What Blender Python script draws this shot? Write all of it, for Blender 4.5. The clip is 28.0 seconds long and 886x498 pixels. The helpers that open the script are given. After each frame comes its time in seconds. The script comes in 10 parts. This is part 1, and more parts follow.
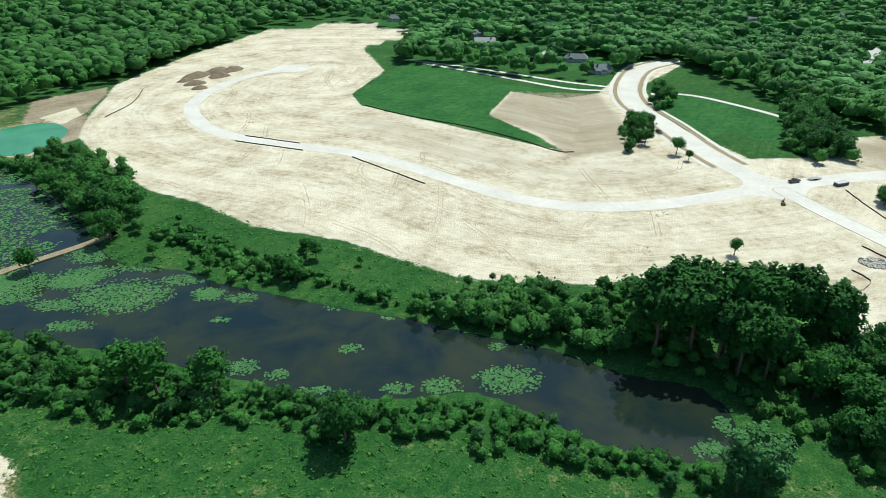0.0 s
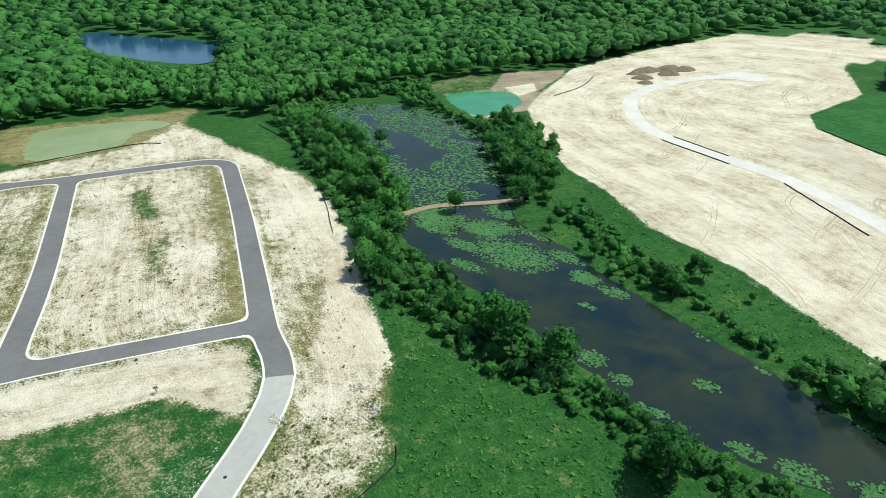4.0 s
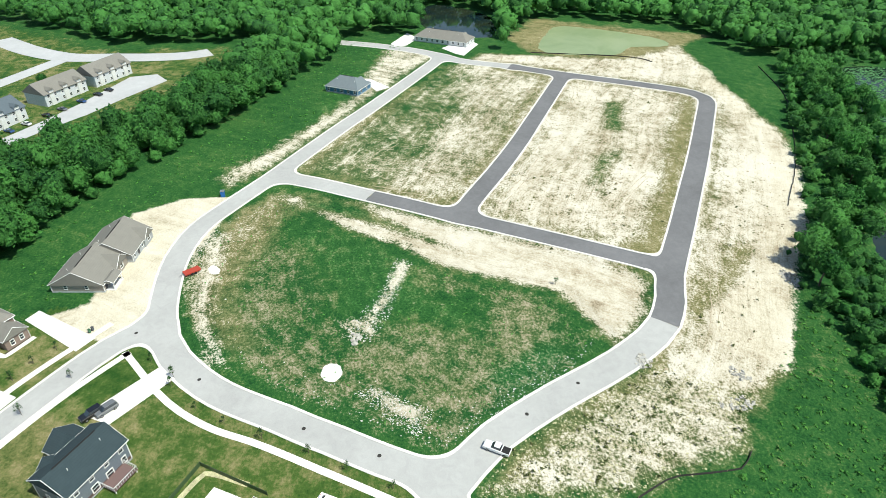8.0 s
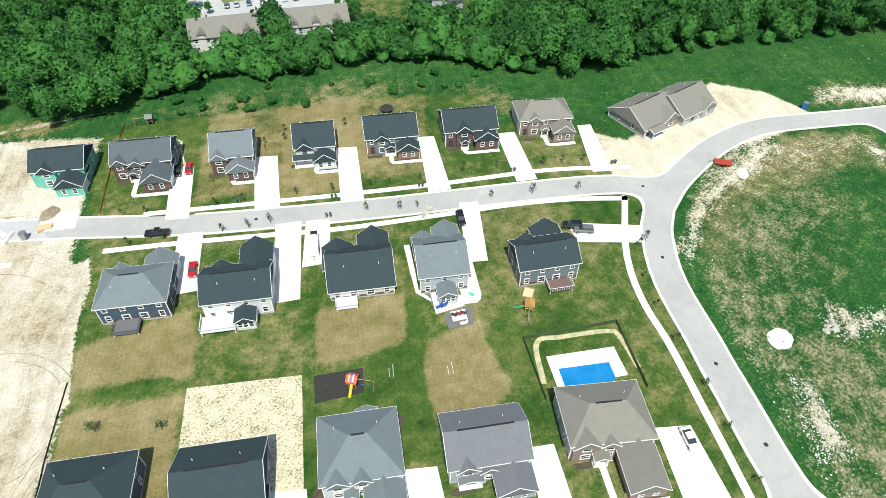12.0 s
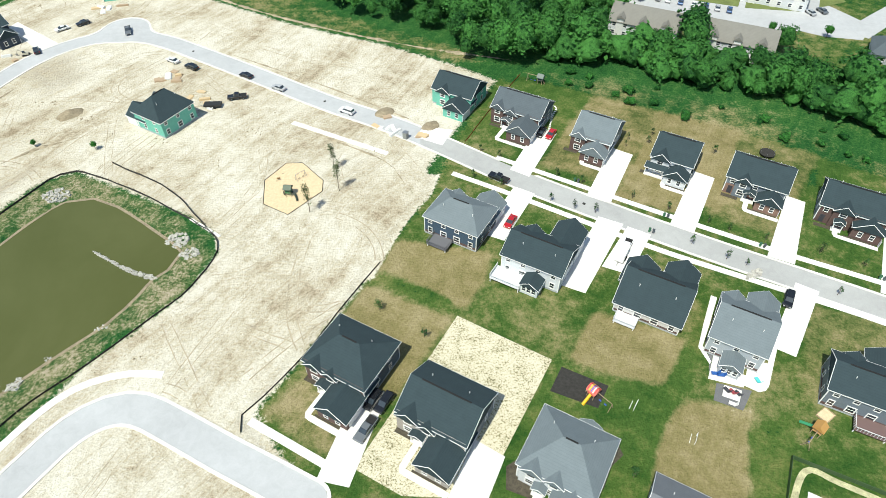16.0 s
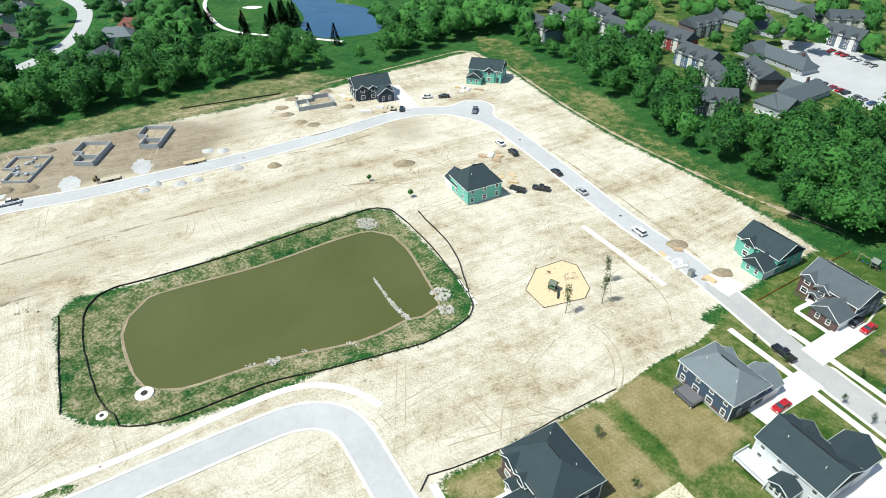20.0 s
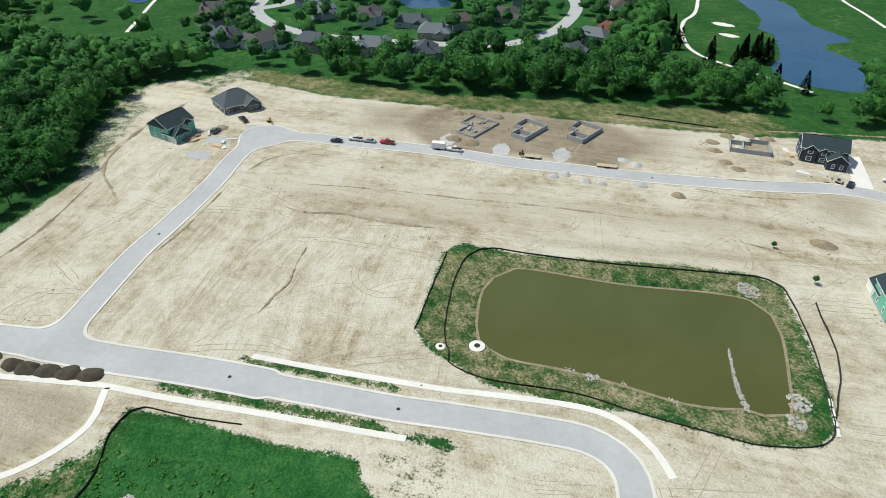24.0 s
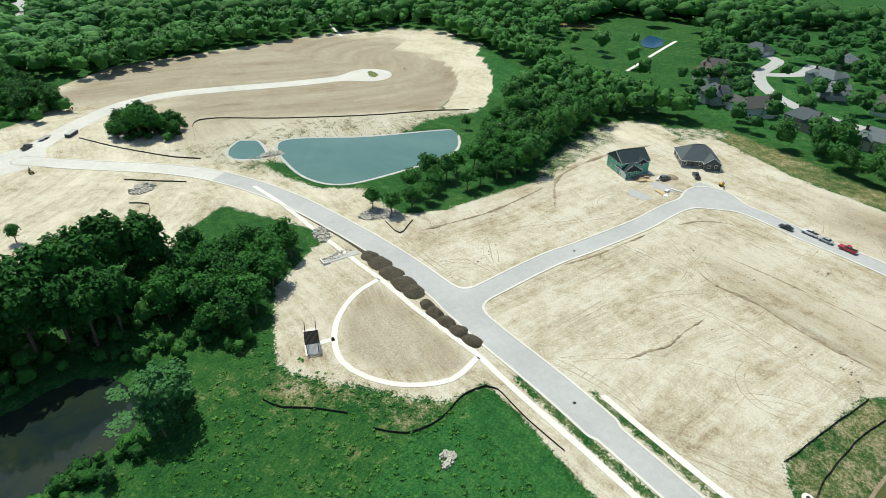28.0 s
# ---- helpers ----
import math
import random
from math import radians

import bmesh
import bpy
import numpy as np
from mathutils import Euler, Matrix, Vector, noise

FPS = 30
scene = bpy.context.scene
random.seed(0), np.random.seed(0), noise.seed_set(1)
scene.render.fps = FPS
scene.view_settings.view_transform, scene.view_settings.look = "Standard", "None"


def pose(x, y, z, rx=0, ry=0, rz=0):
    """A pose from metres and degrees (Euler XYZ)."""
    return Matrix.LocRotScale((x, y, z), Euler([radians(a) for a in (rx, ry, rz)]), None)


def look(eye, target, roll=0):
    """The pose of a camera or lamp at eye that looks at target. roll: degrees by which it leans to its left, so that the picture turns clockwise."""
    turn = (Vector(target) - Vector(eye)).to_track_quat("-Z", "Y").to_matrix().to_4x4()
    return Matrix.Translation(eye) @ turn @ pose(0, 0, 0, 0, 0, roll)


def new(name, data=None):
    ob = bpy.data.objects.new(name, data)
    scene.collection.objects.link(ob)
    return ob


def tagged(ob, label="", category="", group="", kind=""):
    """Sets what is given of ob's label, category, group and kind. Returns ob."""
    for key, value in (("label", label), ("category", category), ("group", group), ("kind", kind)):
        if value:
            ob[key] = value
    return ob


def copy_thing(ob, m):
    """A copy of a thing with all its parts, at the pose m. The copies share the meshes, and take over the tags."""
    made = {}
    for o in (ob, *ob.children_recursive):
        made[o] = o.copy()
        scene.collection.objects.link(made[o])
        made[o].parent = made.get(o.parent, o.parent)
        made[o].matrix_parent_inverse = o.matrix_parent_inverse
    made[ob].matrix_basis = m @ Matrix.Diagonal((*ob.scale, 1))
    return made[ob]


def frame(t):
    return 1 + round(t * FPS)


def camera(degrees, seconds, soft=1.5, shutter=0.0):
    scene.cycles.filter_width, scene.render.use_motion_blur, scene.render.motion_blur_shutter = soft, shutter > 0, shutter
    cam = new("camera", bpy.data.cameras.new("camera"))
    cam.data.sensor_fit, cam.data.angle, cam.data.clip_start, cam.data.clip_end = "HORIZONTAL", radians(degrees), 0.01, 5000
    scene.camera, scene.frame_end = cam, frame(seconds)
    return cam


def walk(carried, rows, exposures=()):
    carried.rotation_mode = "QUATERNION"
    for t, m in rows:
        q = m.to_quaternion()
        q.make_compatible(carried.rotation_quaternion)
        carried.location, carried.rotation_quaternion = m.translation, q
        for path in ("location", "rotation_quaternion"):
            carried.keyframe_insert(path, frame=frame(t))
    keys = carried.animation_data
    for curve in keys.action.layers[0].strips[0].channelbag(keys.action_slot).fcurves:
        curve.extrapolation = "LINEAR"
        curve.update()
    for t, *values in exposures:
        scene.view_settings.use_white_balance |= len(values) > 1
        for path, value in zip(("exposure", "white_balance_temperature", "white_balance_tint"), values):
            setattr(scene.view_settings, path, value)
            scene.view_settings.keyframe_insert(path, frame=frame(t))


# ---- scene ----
# ---- camera: a drone that turns almost on the spot, about 103 m above the ground ----
cam = camera(70.77, 28.0, 0.5)
PATH = [
    (0.0, pose(0.00, 0.00, 105.00, 61.90, 0, 0.00) @ pose(0, 0, 0, 0, 0, -0.07)),
    (0.5, pose(0.21, 0.42, 104.69, 61.94, 0, 5.06) @ pose(0, 0, 0, 0, 0, -0.03)),
    (1.0, pose(0.43, 0.82, 104.40, 61.97, 0, 10.25) @ pose(0, 0, 0, 0, 0, -0.01)),
    (1.5, pose(0.65, 1.21, 104.14, 62.01, 0, 15.56) @ pose(0, 0, 0, 0, 0, 0.00)),
    (2.0, pose(0.84, 1.63, 103.91, 62.04, 0, 20.51) @ pose(0, 0, 0, 0, 0, -0.01)),
    (2.5, pose(0.89, 2.17, 103.69, 62.11, 0, 25.47) @ pose(0, 0, 0, 0, 0, -0.06)),
    (4.5, pose(0.49, 4.50, 102.90, 61.86, 0, 44.03) @ pose(0, 0, 0, 0, 0, -0.39)),
    (5.0, pose(0.36, 4.93, 102.78, 61.74, 0, 48.78) @ pose(0, 0, 0, 0, 0, -0.40)),
    (5.5, pose(0.20, 5.18, 102.72, 61.57, 0, 53.82) @ pose(0, 0, 0, 0, 0, -0.37)),
    (6.0, pose(0.06, 5.29, 102.69, 60.89, 0, 59.82) @ pose(0, 0, 0, 0, 0, -0.25)),
    (6.5, pose(-0.07, 5.25, 102.70, 59.59, 0, 65.85) @ pose(0, 0, 0, 0, 0, -0.12)),
    (7.0, pose(-0.12, 5.11, 102.72, 58.29, 0, 71.79) @ pose(0, 0, 0, 0, 0, 0.02)),
    (7.5, pose(-0.09, 4.92, 102.77, 56.99, 0, 77.46) @ pose(0, 0, 0, 0, 0, 0.20)),
    (8.0, pose(-0.02, 4.69, 102.77, 55.68, 0, 83.08) @ pose(0, 0, 0, 0, 0, 0.40)),
    (8.5, pose(-0.05, 4.45, 102.72, 54.33, 0, 89.24) @ pose(0, 0, 0, 0, 0, 0.58)),
    (9.0, pose(-0.19, 4.28, 102.59, 52.96, 0, 96.10) @ pose(0, 0, 0, 0, 0, 0.75)),
    (9.5, pose(-0.41, 4.20, 102.43, 51.55, 0, 103.55) @ pose(0, 0, 0, 0, 0, 0.87)),
    (10.0, pose(-0.62, 4.15, 102.33, 50.17, 0, 111.20) @ pose(0, 0, 0, 0, 0, 0.95)),
    (10.5, pose(-0.80, 4.09, 102.32, 48.74, 0, 118.37) @ pose(0, 0, 0, 0, 0, 0.96)),
    (11.0, pose(-0.89, 3.99, 102.40, 47.30, 0, 124.68) @ pose(0, 0, 0, 0, 0, 0.92)),
    (11.5, pose(-0.90, 3.87, 102.52, 45.89, 0, 131.40) @ pose(0, 0, 0, 0, 0, 0.81)),
    (12.0, pose(-0.84, 3.75, 102.64, 44.52, 0, 138.54) @ pose(0, 0, 0, 0, 0, 0.62)),
    (12.5, pose(-0.78, 3.68, 102.82, 43.14, 0, 145.07) @ pose(0, 0, 0, 0, 0, 0.42)),
    (14.5, pose(-0.62, 3.84, 104.00, 42.39, 0, 163.32) @ pose(0, 0, 0, 0, 0, -0.18)),
    (15.0, pose(-0.62, 3.86, 104.09, 42.44, 0, 168.90) @ pose(0, 0, 0, 0, 0, -0.21)),
    (15.5, pose(-0.65, 3.91, 104.07, 42.57, 0, 173.63) @ pose(0, 0, 0, 0, 0, -0.15)),
    (16.0, pose(-0.70, 3.99, 103.96, 43.58, 0, 177.75) @ pose(0, 0, 0, 0, 0, -0.11)),
    (16.5, pose(-0.77, 4.06, 103.77, 44.81, 0, 182.19) @ pose(0, 0, 0, 0, 0, -0.08)),
    (17.0, pose(-0.84, 4.07, 103.49, 46.07, 0, 186.46) @ pose(0, 0, 0, 0, 0, -0.07)),
    (17.5, pose(-0.92, 4.02, 103.16, 47.32, 0, 190.46) @ pose(0, 0, 0, 0, 0, -0.07)),
    (18.0, pose(-1.03, 3.90, 102.82, 48.60, 0, 194.64) @ pose(0, 0, 0, 0, 0, -0.13)),
    (18.5, pose(-1.27, 3.78, 102.55, 49.86, 0, 198.62) @ pose(0, 0, 0, 0, 0, -0.20)),
    (19.0, pose(-1.60, 3.64, 102.35, 51.13, 0, 202.61) @ pose(0, 0, 0, 0, 0, -0.31)),
    (19.5, pose(-1.86, 3.43, 102.23, 52.32, 0, 206.11) @ pose(0, 0, 0, 0, 0, -0.39)),
    (20.0, pose(-1.97, 3.21, 102.20, 53.52, 0, 209.46) @ pose(0, 0, 0, 0, 0, -0.40)),
    (20.5, pose(-1.94, 2.97, 102.26, 53.76, 0, 213.47) @ pose(0, 0, 0, 0, 0, -0.32)),
    (22.5, pose(-1.19, 1.99, 102.69, 53.54, 0, 232.95) @ pose(0, 0, 0, 0, 0, 0.07)),
    (23.0, pose(-1.13, 1.87, 102.84, 53.52, 0, 238.01) @ pose(0, 0, 0, 0, 0, 0.15)),
    (23.5, pose(-1.22, 1.88, 102.98, 53.85, 0, 243.84) @ pose(0, 0, 0, 0, 0, 0.27)),
    (24.0, pose(-1.33, 1.94, 103.04, 54.82, 0, 250.02) @ pose(0, 0, 0, 0, 0, 0.37)),
    (24.5, pose(-1.39, 1.99, 102.97, 55.83, 0, 255.36) @ pose(0, 0, 0, 0, 0, 0.42)),
    (25.0, pose(-1.38, 2.01, 102.82, 56.80, 0, 260.01) @ pose(0, 0, 0, 0, 0, 0.43)),
    (25.5, pose(-1.35, 2.00, 102.66, 57.76, 0, 264.25) @ pose(0, 0, 0, 0, 0, 0.46)),
    (26.0, pose(-1.36, 1.95, 102.57, 58.73, 0, 268.63) @ pose(0, 0, 0, 0, 0, 0.52)),
    (26.5, pose(-1.35, 1.83, 102.54, 58.94, 0, 273.40) @ pose(0, 0, 0, 0, 0, 0.62)),
    (27.0, pose(-1.30, 1.61, 102.55, 58.89, 0, 279.64) @ pose(0, 0, 0, 0, 0, 0.72)),
    (27.5, pose(-1.27, 1.31, 102.64, 58.82, 0, 286.61) @ pose(0, 0, 0, 0, 0, 0.79)),
    (28.0, pose(-1.26, 0.99, 102.80, 58.75, 0, 292.94) @ pose(0, 0, 0, 0, 0, 0.87)),
]
# the camera's own exposure drifts; its picture leans to green
LIGHTING = [(0, 0.2, 6500, -2), (2.5, 0.22, 6500, -2), (5, 0.24, 6500, 0), (6.5, 0.32, 6520, 1), (8, 0.48, 6550, 2), (9.5, 0.58, 6580, 3), (11, 0.60, 6600, 4), (12.5, 0.44, 6600, 4), (14, 0.42, 6600, 3), (17, 0.44, 6450, 2), (20, 0.45, 6400, 3), (22.5, 0.0, 6600, 4), (24, -0.06, 6550, 4), (25, -0.10, 6800, 0), (26, -0.16, 6800, -3), (27, 0.14, 6750, 0), (28, 0.10, 6800, 0)]
walk(cam, PATH, LIGHTING)

# ---- light: clear early-summer noon ----
SUN_EL, SUN_AZ = radians(60), math.atan2(0.60, 0.80)  # azimuth clockwise from +y
world = bpy.data.worlds.new("sky")
scene.world = world
world.use_nodes = True
sky = world.node_tree.nodes.new("ShaderNodeTexSky")
sky.sky_type, sky.sun_disc = "NISHITA", False
sky.sun_elevation, sky.sun_rotation = SUN_EL, SUN_AZ
back = world.node_tree.nodes["Background"]
back.inputs["Strength"].default_value = 0.11
world.node_tree.links.new(sky.outputs["Color"], back.inputs["Color"])
sun_data = bpy.data.lights.new("sun", "SUN")
sun_data.energy, sun_data.angle, sun_data.color = 4.2, radians(0.53), (1.0, 0.96, 0.88)
sun = new("sun", sun_data)
sun.matrix_world = look((300 * math.sin(SUN_AZ), 300 * math.cos(SUN_AZ), 300 * math.tan(SUN_EL)), (0, 0, 0))

# ---- materials ----
def shader(name, rough=0.8, metal=0.0):
    m = bpy.data.materials.new(name)
    m.use_nodes = True
    nt = m.node_tree
    b = nt.nodes["Principled BSDF"]
    b.inputs["Roughness"].default_value = rough
    b.inputs["Metallic"].default_value = metal
    b.inputs["Specular IOR Level"].default_value = 0.3
    return m, nt, b


def node(nt, kind, **values):
    n = nt.nodes.new(kind)
    for k, v in values.items():
        n.inputs[k.replace("_", " ")].default_value = v
    return n


def place(nt, scale=(1, 1, 1), turn=0.0, space="world"):
    """Coordinates in metres, turned and stretched."""
    mp = nt.nodes.new("ShaderNodeMapping")
    mp.inputs["Scale"].default_value = scale
    mp.inputs["Rotation"].default_value = (0, 0, turn)
    if space == "world":
        g = nt.nodes.new("ShaderNodeNewGeometry")
        nt.links.new(g.outputs["Position"], mp.inputs["Vector"])
    else:
        g = nt.nodes.new("ShaderNodeTexCoord")
        nt.links.new(g.outputs["Object"], mp.inputs["Vector"])
    return mp.outputs["Vector"]


def noise_tex(nt, scale, detail=4.0, rough=0.6, vector=None, distortion=0.0):
    n = node(nt, "ShaderNodeTexNoise", Scale=scale, Detail=detail, Roughness=rough, Distortion=distortion)
    if vector is None:
        vector = place(nt)
    nt.links.new(vector, n.inputs["Vector"])
    return n.outputs["Fac"]


def math_node(nt, op, a, b=0.0, c=0.0, clamp=False):
    n = nt.nodes.new("ShaderNodeMath")
    n.operation, n.use_clamp = op, clamp
    for i, v in enumerate((a, b, c)):
        if isinstance(v, (int, float)):
            n.inputs[i].default_value = v
        else:
            nt.links.new(v, n.inputs[i])
    return n.outputs[0]


def ramp(nt, fac, *stops):
    n = nt.nodes.new("ShaderNodeValToRGB")
    e = n.color_ramp.elements
    while len(e) < len(stops):
        e.new(0.5)
    for el, (p, c) in zip(e, stops):
        el.position, el.color = p, (*c, 1)
    nt.links.new(fac, n.inputs["Fac"])
    return n.outputs["Color"]


def blend(nt, fac, a, b, mode="MIX"):
    n = nt.nodes.new("ShaderNodeMix")
    n.data_type, n.blend_type = "RGBA", mode
    for sock, v in ((n.inputs["Factor"], fac), (n.inputs["A"], a), (n.inputs["B"], b)):
        if isinstance(v, (int, float)):
            sock.default_value = v
        elif isinstance(v, tuple):
            sock.default_value = (*v, 1)
        else:
            nt.links.new(v, sock)
    return n.outputs["Result"]


def bump(nt, b, height, strength=0.3, distance=0.1):
    n = node(nt, "ShaderNodeBump", Strength=strength, Distance=distance)
    nt.links.new(height, n.inputs["Height"])
    nt.links.new(n.outputs["Normal"], b.inputs["Normal"])


def simple(name, col, rough=0.8, metal=0.0, var=0.18, scale=1.5, grain=12.0, bumps=0.15, space="world"):
    """A surface of one colour with stains and grain."""
    m, nt, b = shader(name, rough, metal)
    v = place(nt, space=space)
    big, fine = noise_tex(nt, scale, 5, 0.65, v), noise_tex(nt, grain, 4, 0.7, v)
    mixed = math_node(nt, "ADD", math_node(nt, "MULTIPLY", big, 0.6), math_node(nt, "MULTIPLY", fine, 0.4))
    lo, hi = tuple(max(c * (1 - 2 * var), 0) for c in col), tuple(min(c * (1 + 2 * var), 1) for c in col)
    nt.links.new(ramp(nt, mixed, (0.25, lo), (0.75, hi)), b.inputs["Base Color"])
    if bumps:
        bump(nt, b, fine, bumps, 0.05)
    return m


def tinted(name, rough=0.7, metal=0.0, var=0.2, lines=0.0, scale=0.8, spec=0.3, coat=0.0, groove=0.22):
    """Takes its paint from the object's own colour; lines: spacing of courses up the surface."""
    m, nt, b = shader(name, rough, metal)
    b.inputs["Specular IOR Level"].default_value = spec
    b.inputs["Coat Weight"].default_value = coat
    info = nt.nodes.new("ShaderNodeObjectInfo")
    v = place(nt, space="object")
    f = math_node(nt, "ADD", math_node(nt, "MULTIPLY", noise_tex(nt, scale, 5, 0.7, v), 0.5), math_node(nt, "MULTIPLY", noise_tex(nt, 9.0, 3, 0.6, v), 0.5))
    f = math_node(nt, "MULTIPLY_ADD", f, 2 * var, 1 - var)
    if lines:
        sep = nt.nodes.new("ShaderNodeSeparateXYZ")
        nt.links.new(v, sep.inputs[0])
        saw = math_node(nt, "FRACT", math_node(nt, "DIVIDE", sep.outputs["Z"], lines))
        f = math_node(nt, "MULTIPLY", f, math_node(nt, "MULTIPLY_ADD", math_node(nt, "GREATER_THAN", saw, 0.82), -groove, 1.0))
        bump(nt, b, saw, 2.2 * groove, 0.03)
    col = nt.nodes.new("ShaderNodeVectorMath")
    col.operation = "SCALE"
    nt.links.new(info.outputs["Color"], col.inputs[0])
    nt.links.new(f, col.inputs["Scale"])
    nt.links.new(col.outputs[0], b.inputs["Base Color"])
    return m


def ground_material():
    """Earth, weeds, lawn and meadow, mixed by how much of each the cover layers hold, with ragged edges."""
    m, nt, b = shader("ground_cover", 0.95)
    b.inputs["Specular IOR Level"].default_value = 0.1
    def layer(name):
        at = nt.nodes.new("ShaderNodeAttribute")
        at.attribute_name = name
        sp = nt.nodes.new("ShaderNodeSeparateColor")
        nt.links.new(at.outputs["Color"], sp.inputs[0])
        return [sp.outputs[i] for i in range(3)]
    dirt, brown, pale = layer("soil")
    dry, lush, lawn = layer("grass")
    v = place(nt)
    big = noise_tex(nt, 0.045, 5, 0.62, v)
    mid = noise_tex(nt, 0.28, 5, 0.68, v)
    fine = noise_tex(nt, 1.5, 4, 0.7, v)
    grain = noise_tex(nt, 3.4, 4, 0.8, v)
    # grader marks: noise drawn out along the way the machines went
    at = nt.nodes.new("ShaderNodeAttribute")
    at.attribute_name = "flow"
    wn = nt.nodes.new("ShaderNodeTexNoise")
    wn.inputs["Scale"].default_value, wn.inputs["Detail"].default_value = 0.018, 3.0
    nt.links.new(v, wn.inputs["Vector"])
    off = nt.nodes.new("ShaderNodeVectorMath")
    off.operation = "MULTIPLY_ADD"
    nt.links.new(wn.outputs["Color"], off.inputs[0])
    off.inputs[1].default_value = (14, 14, 0)
    nt.links.new(at.outputs["Vector"], off.inputs[2])
    def drawn(scale, detail=4, rough=0.65):
        mp = nt.nodes.new("ShaderNodeMapping")
        mp.inputs["Scale"].default_value = scale
        nt.links.new(off.outputs[0], mp.inputs["Vector"])
        return noise_tex(nt, 1.0, detail, rough, mp.outputs["Vector"], 0.15)
    tracks, combed = drawn((0.55, 0.022, 1)), drawn((1.9, 0.07, 1), 3, 0.7)
    broad = drawn((0.13, 0.012, 1), 3, 0.55)
    patch = math_node(nt, "ADD", math_node(nt, "ADD", math_node(nt, "MULTIPLY", mid, 0.24), math_node(nt, "MULTIPLY", tracks, 0.12)), math_node(nt, "ADD", math_node(nt, "MULTIPLY", fine, 0.36), math_node(nt, "ADD", math_node(nt, "MULTIPLY", big, 0.16), math_node(nt, "MULTIPLY", grain, 0.12))))
    def cut(w, soft=7.0, amp=3.2, by=None):
        # the weight against the noise: 0.5 gives an even patchwork
        s = math_node(nt, "ADD", w, math_node(nt, "MULTIPLY", math_node(nt, "SUBTRACT", patch if by is None else by, 0.5), amp))
        return math_node(nt, "MULTIPLY_ADD", math_node(nt, "SUBTRACT", s, 0.5), soft, 0.5, clamp=True)
    where = math_node(nt, "MULTIPLY_ADD", math_node(nt, "SUBTRACT", noise_tex(nt, 0.03, 3, 0.6, v), 0.42), 5.0, 0.0, clamp=True)
    dark_line = math_node(nt, "MULTIPLY", math_node(nt, "MULTIPLY_ADD", math_node(nt, "SUBTRACT", combed, 0.58), 11.0, 0.0, clamp=True), where)
    clod = math_node(nt, "MULTIPLY_ADD", math_node(nt, "SUBTRACT", noise_tex(nt, 0.55, 5, 0.75, v), 0.64), 14.0, 0.0, clamp=True)
    tone = math_node(nt, "ADD", math_node(nt, "ADD", math_node(nt, "MULTIPLY", tracks, 0.12), math_node(nt, "MULTIPLY", combed, 0.10)), math_node(nt, "ADD", math_node(nt, "MULTIPLY", broad, 0.14), math_node(nt, "ADD", math_node(nt, "MULTIPLY", big, 0.26), math_node(nt, "ADD", math_node(nt, "MULTIPLY", mid, 0.2), math_node(nt, "MULTIPLY", fine, 0.18)))))
    earth = ramp(nt, tone, (0.42, (0.275, 0.222, 0.148)), (0.457, (0.42, 0.365, 0.265)), (0.495, (0.505, 0.46, 0.36)), (0.545, (0.61, 0.575, 0.485)))
    earth = blend(nt, math_node(nt, "MULTIPLY", dark_line, 0.5), earth, (0.265, 0.222, 0.16))
    earth = blend(nt, math_node(nt, "MULTIPLY", clod, 0.45), earth, (0.20, 0.16, 0.11))
    speck = math_node(nt, "MULTIPLY_ADD", math_node(nt, "SUBTRACT", noise_tex(nt, 1.9, 4, 0.7, v), 0.62), 12.0, 0.0, clamp=True)
    earth = blend(nt, math_node(nt, "MULTIPLY", speck, 0.3), earth, (0.23, 0.19, 0.13))
    soil = ramp(nt, tone, (0.42, (0.185, 0.150, 0.105)), (0.5, (0.285, 0.242, 0.175)), (0.58, (0.38, 0.33, 0.25)))
    sand = ramp(nt, tone, (0.42, (0.38, 0.33, 0.235)), (0.48, (0.55, 0.50, 0.385)), (0.56, (0.66, 0.615, 0.50)))
    mead = ramp(nt, patch, (0.38, (0.007, 0.034, 0.010)), (0.46, (0.016, 0.074, 0.018)), (0.53, (0.036, 0.112, 0.026)), (0.60, (0.108, 0.16, 0.05)))
    rich = ramp(nt, patch, (0.41, (0.010, 0.054, 0.015)), (0.49, (0.022, 0.104, 0.026)), (0.57, (0.056, 0.158, 0.042)))
    hay = ramp(nt, patch, (0.39, (0.060, 0.080, 0.026)), (0.48, (0.165, 0.158, 0.068)), (0.59, (0.33, 0.29, 0.16)))
    turf = math_node(nt, "ADD", math_node(nt, "MULTIPLY", big, 0.42), math_node(nt, "ADD", math_node(nt, "MULTIPLY", mid, 0.38), math_node(nt, "MULTIPLY", fine, 0.2)))
    mown = ramp(nt, turf, (0.40, (0.022, 0.068, 0.012)), (0.5, (0.062, 0.112, 0.024)), (0.60, (0.145, 0.16, 0.052)))
    straw_lawn = ramp(nt, turf, (0.40, (0.15, 0.138, 0.052)), (0.5, (0.225, 0.192, 0.088)), (0.60, (0.30, 0.255, 0.14)))
    hay = blend(nt, cut(lawn), hay, straw_lawn)
    col = blend(nt, cut(lush), mead, rich)
    col = blend(nt, cut(lawn), col, mown)
    col = blend(nt, cut(dry, 2.0, 2.4, turf), col, hay)
    col = blend(nt, cut(dirt, 4.5), col, earth)
    col = blend(nt, cut(brown, 3.0), col, soil)
    drift = math_node(nt, "ADD", pale, math_node(nt, "MULTIPLY", math_node(nt, "SUBTRACT", tone, 0.5), 3.0))
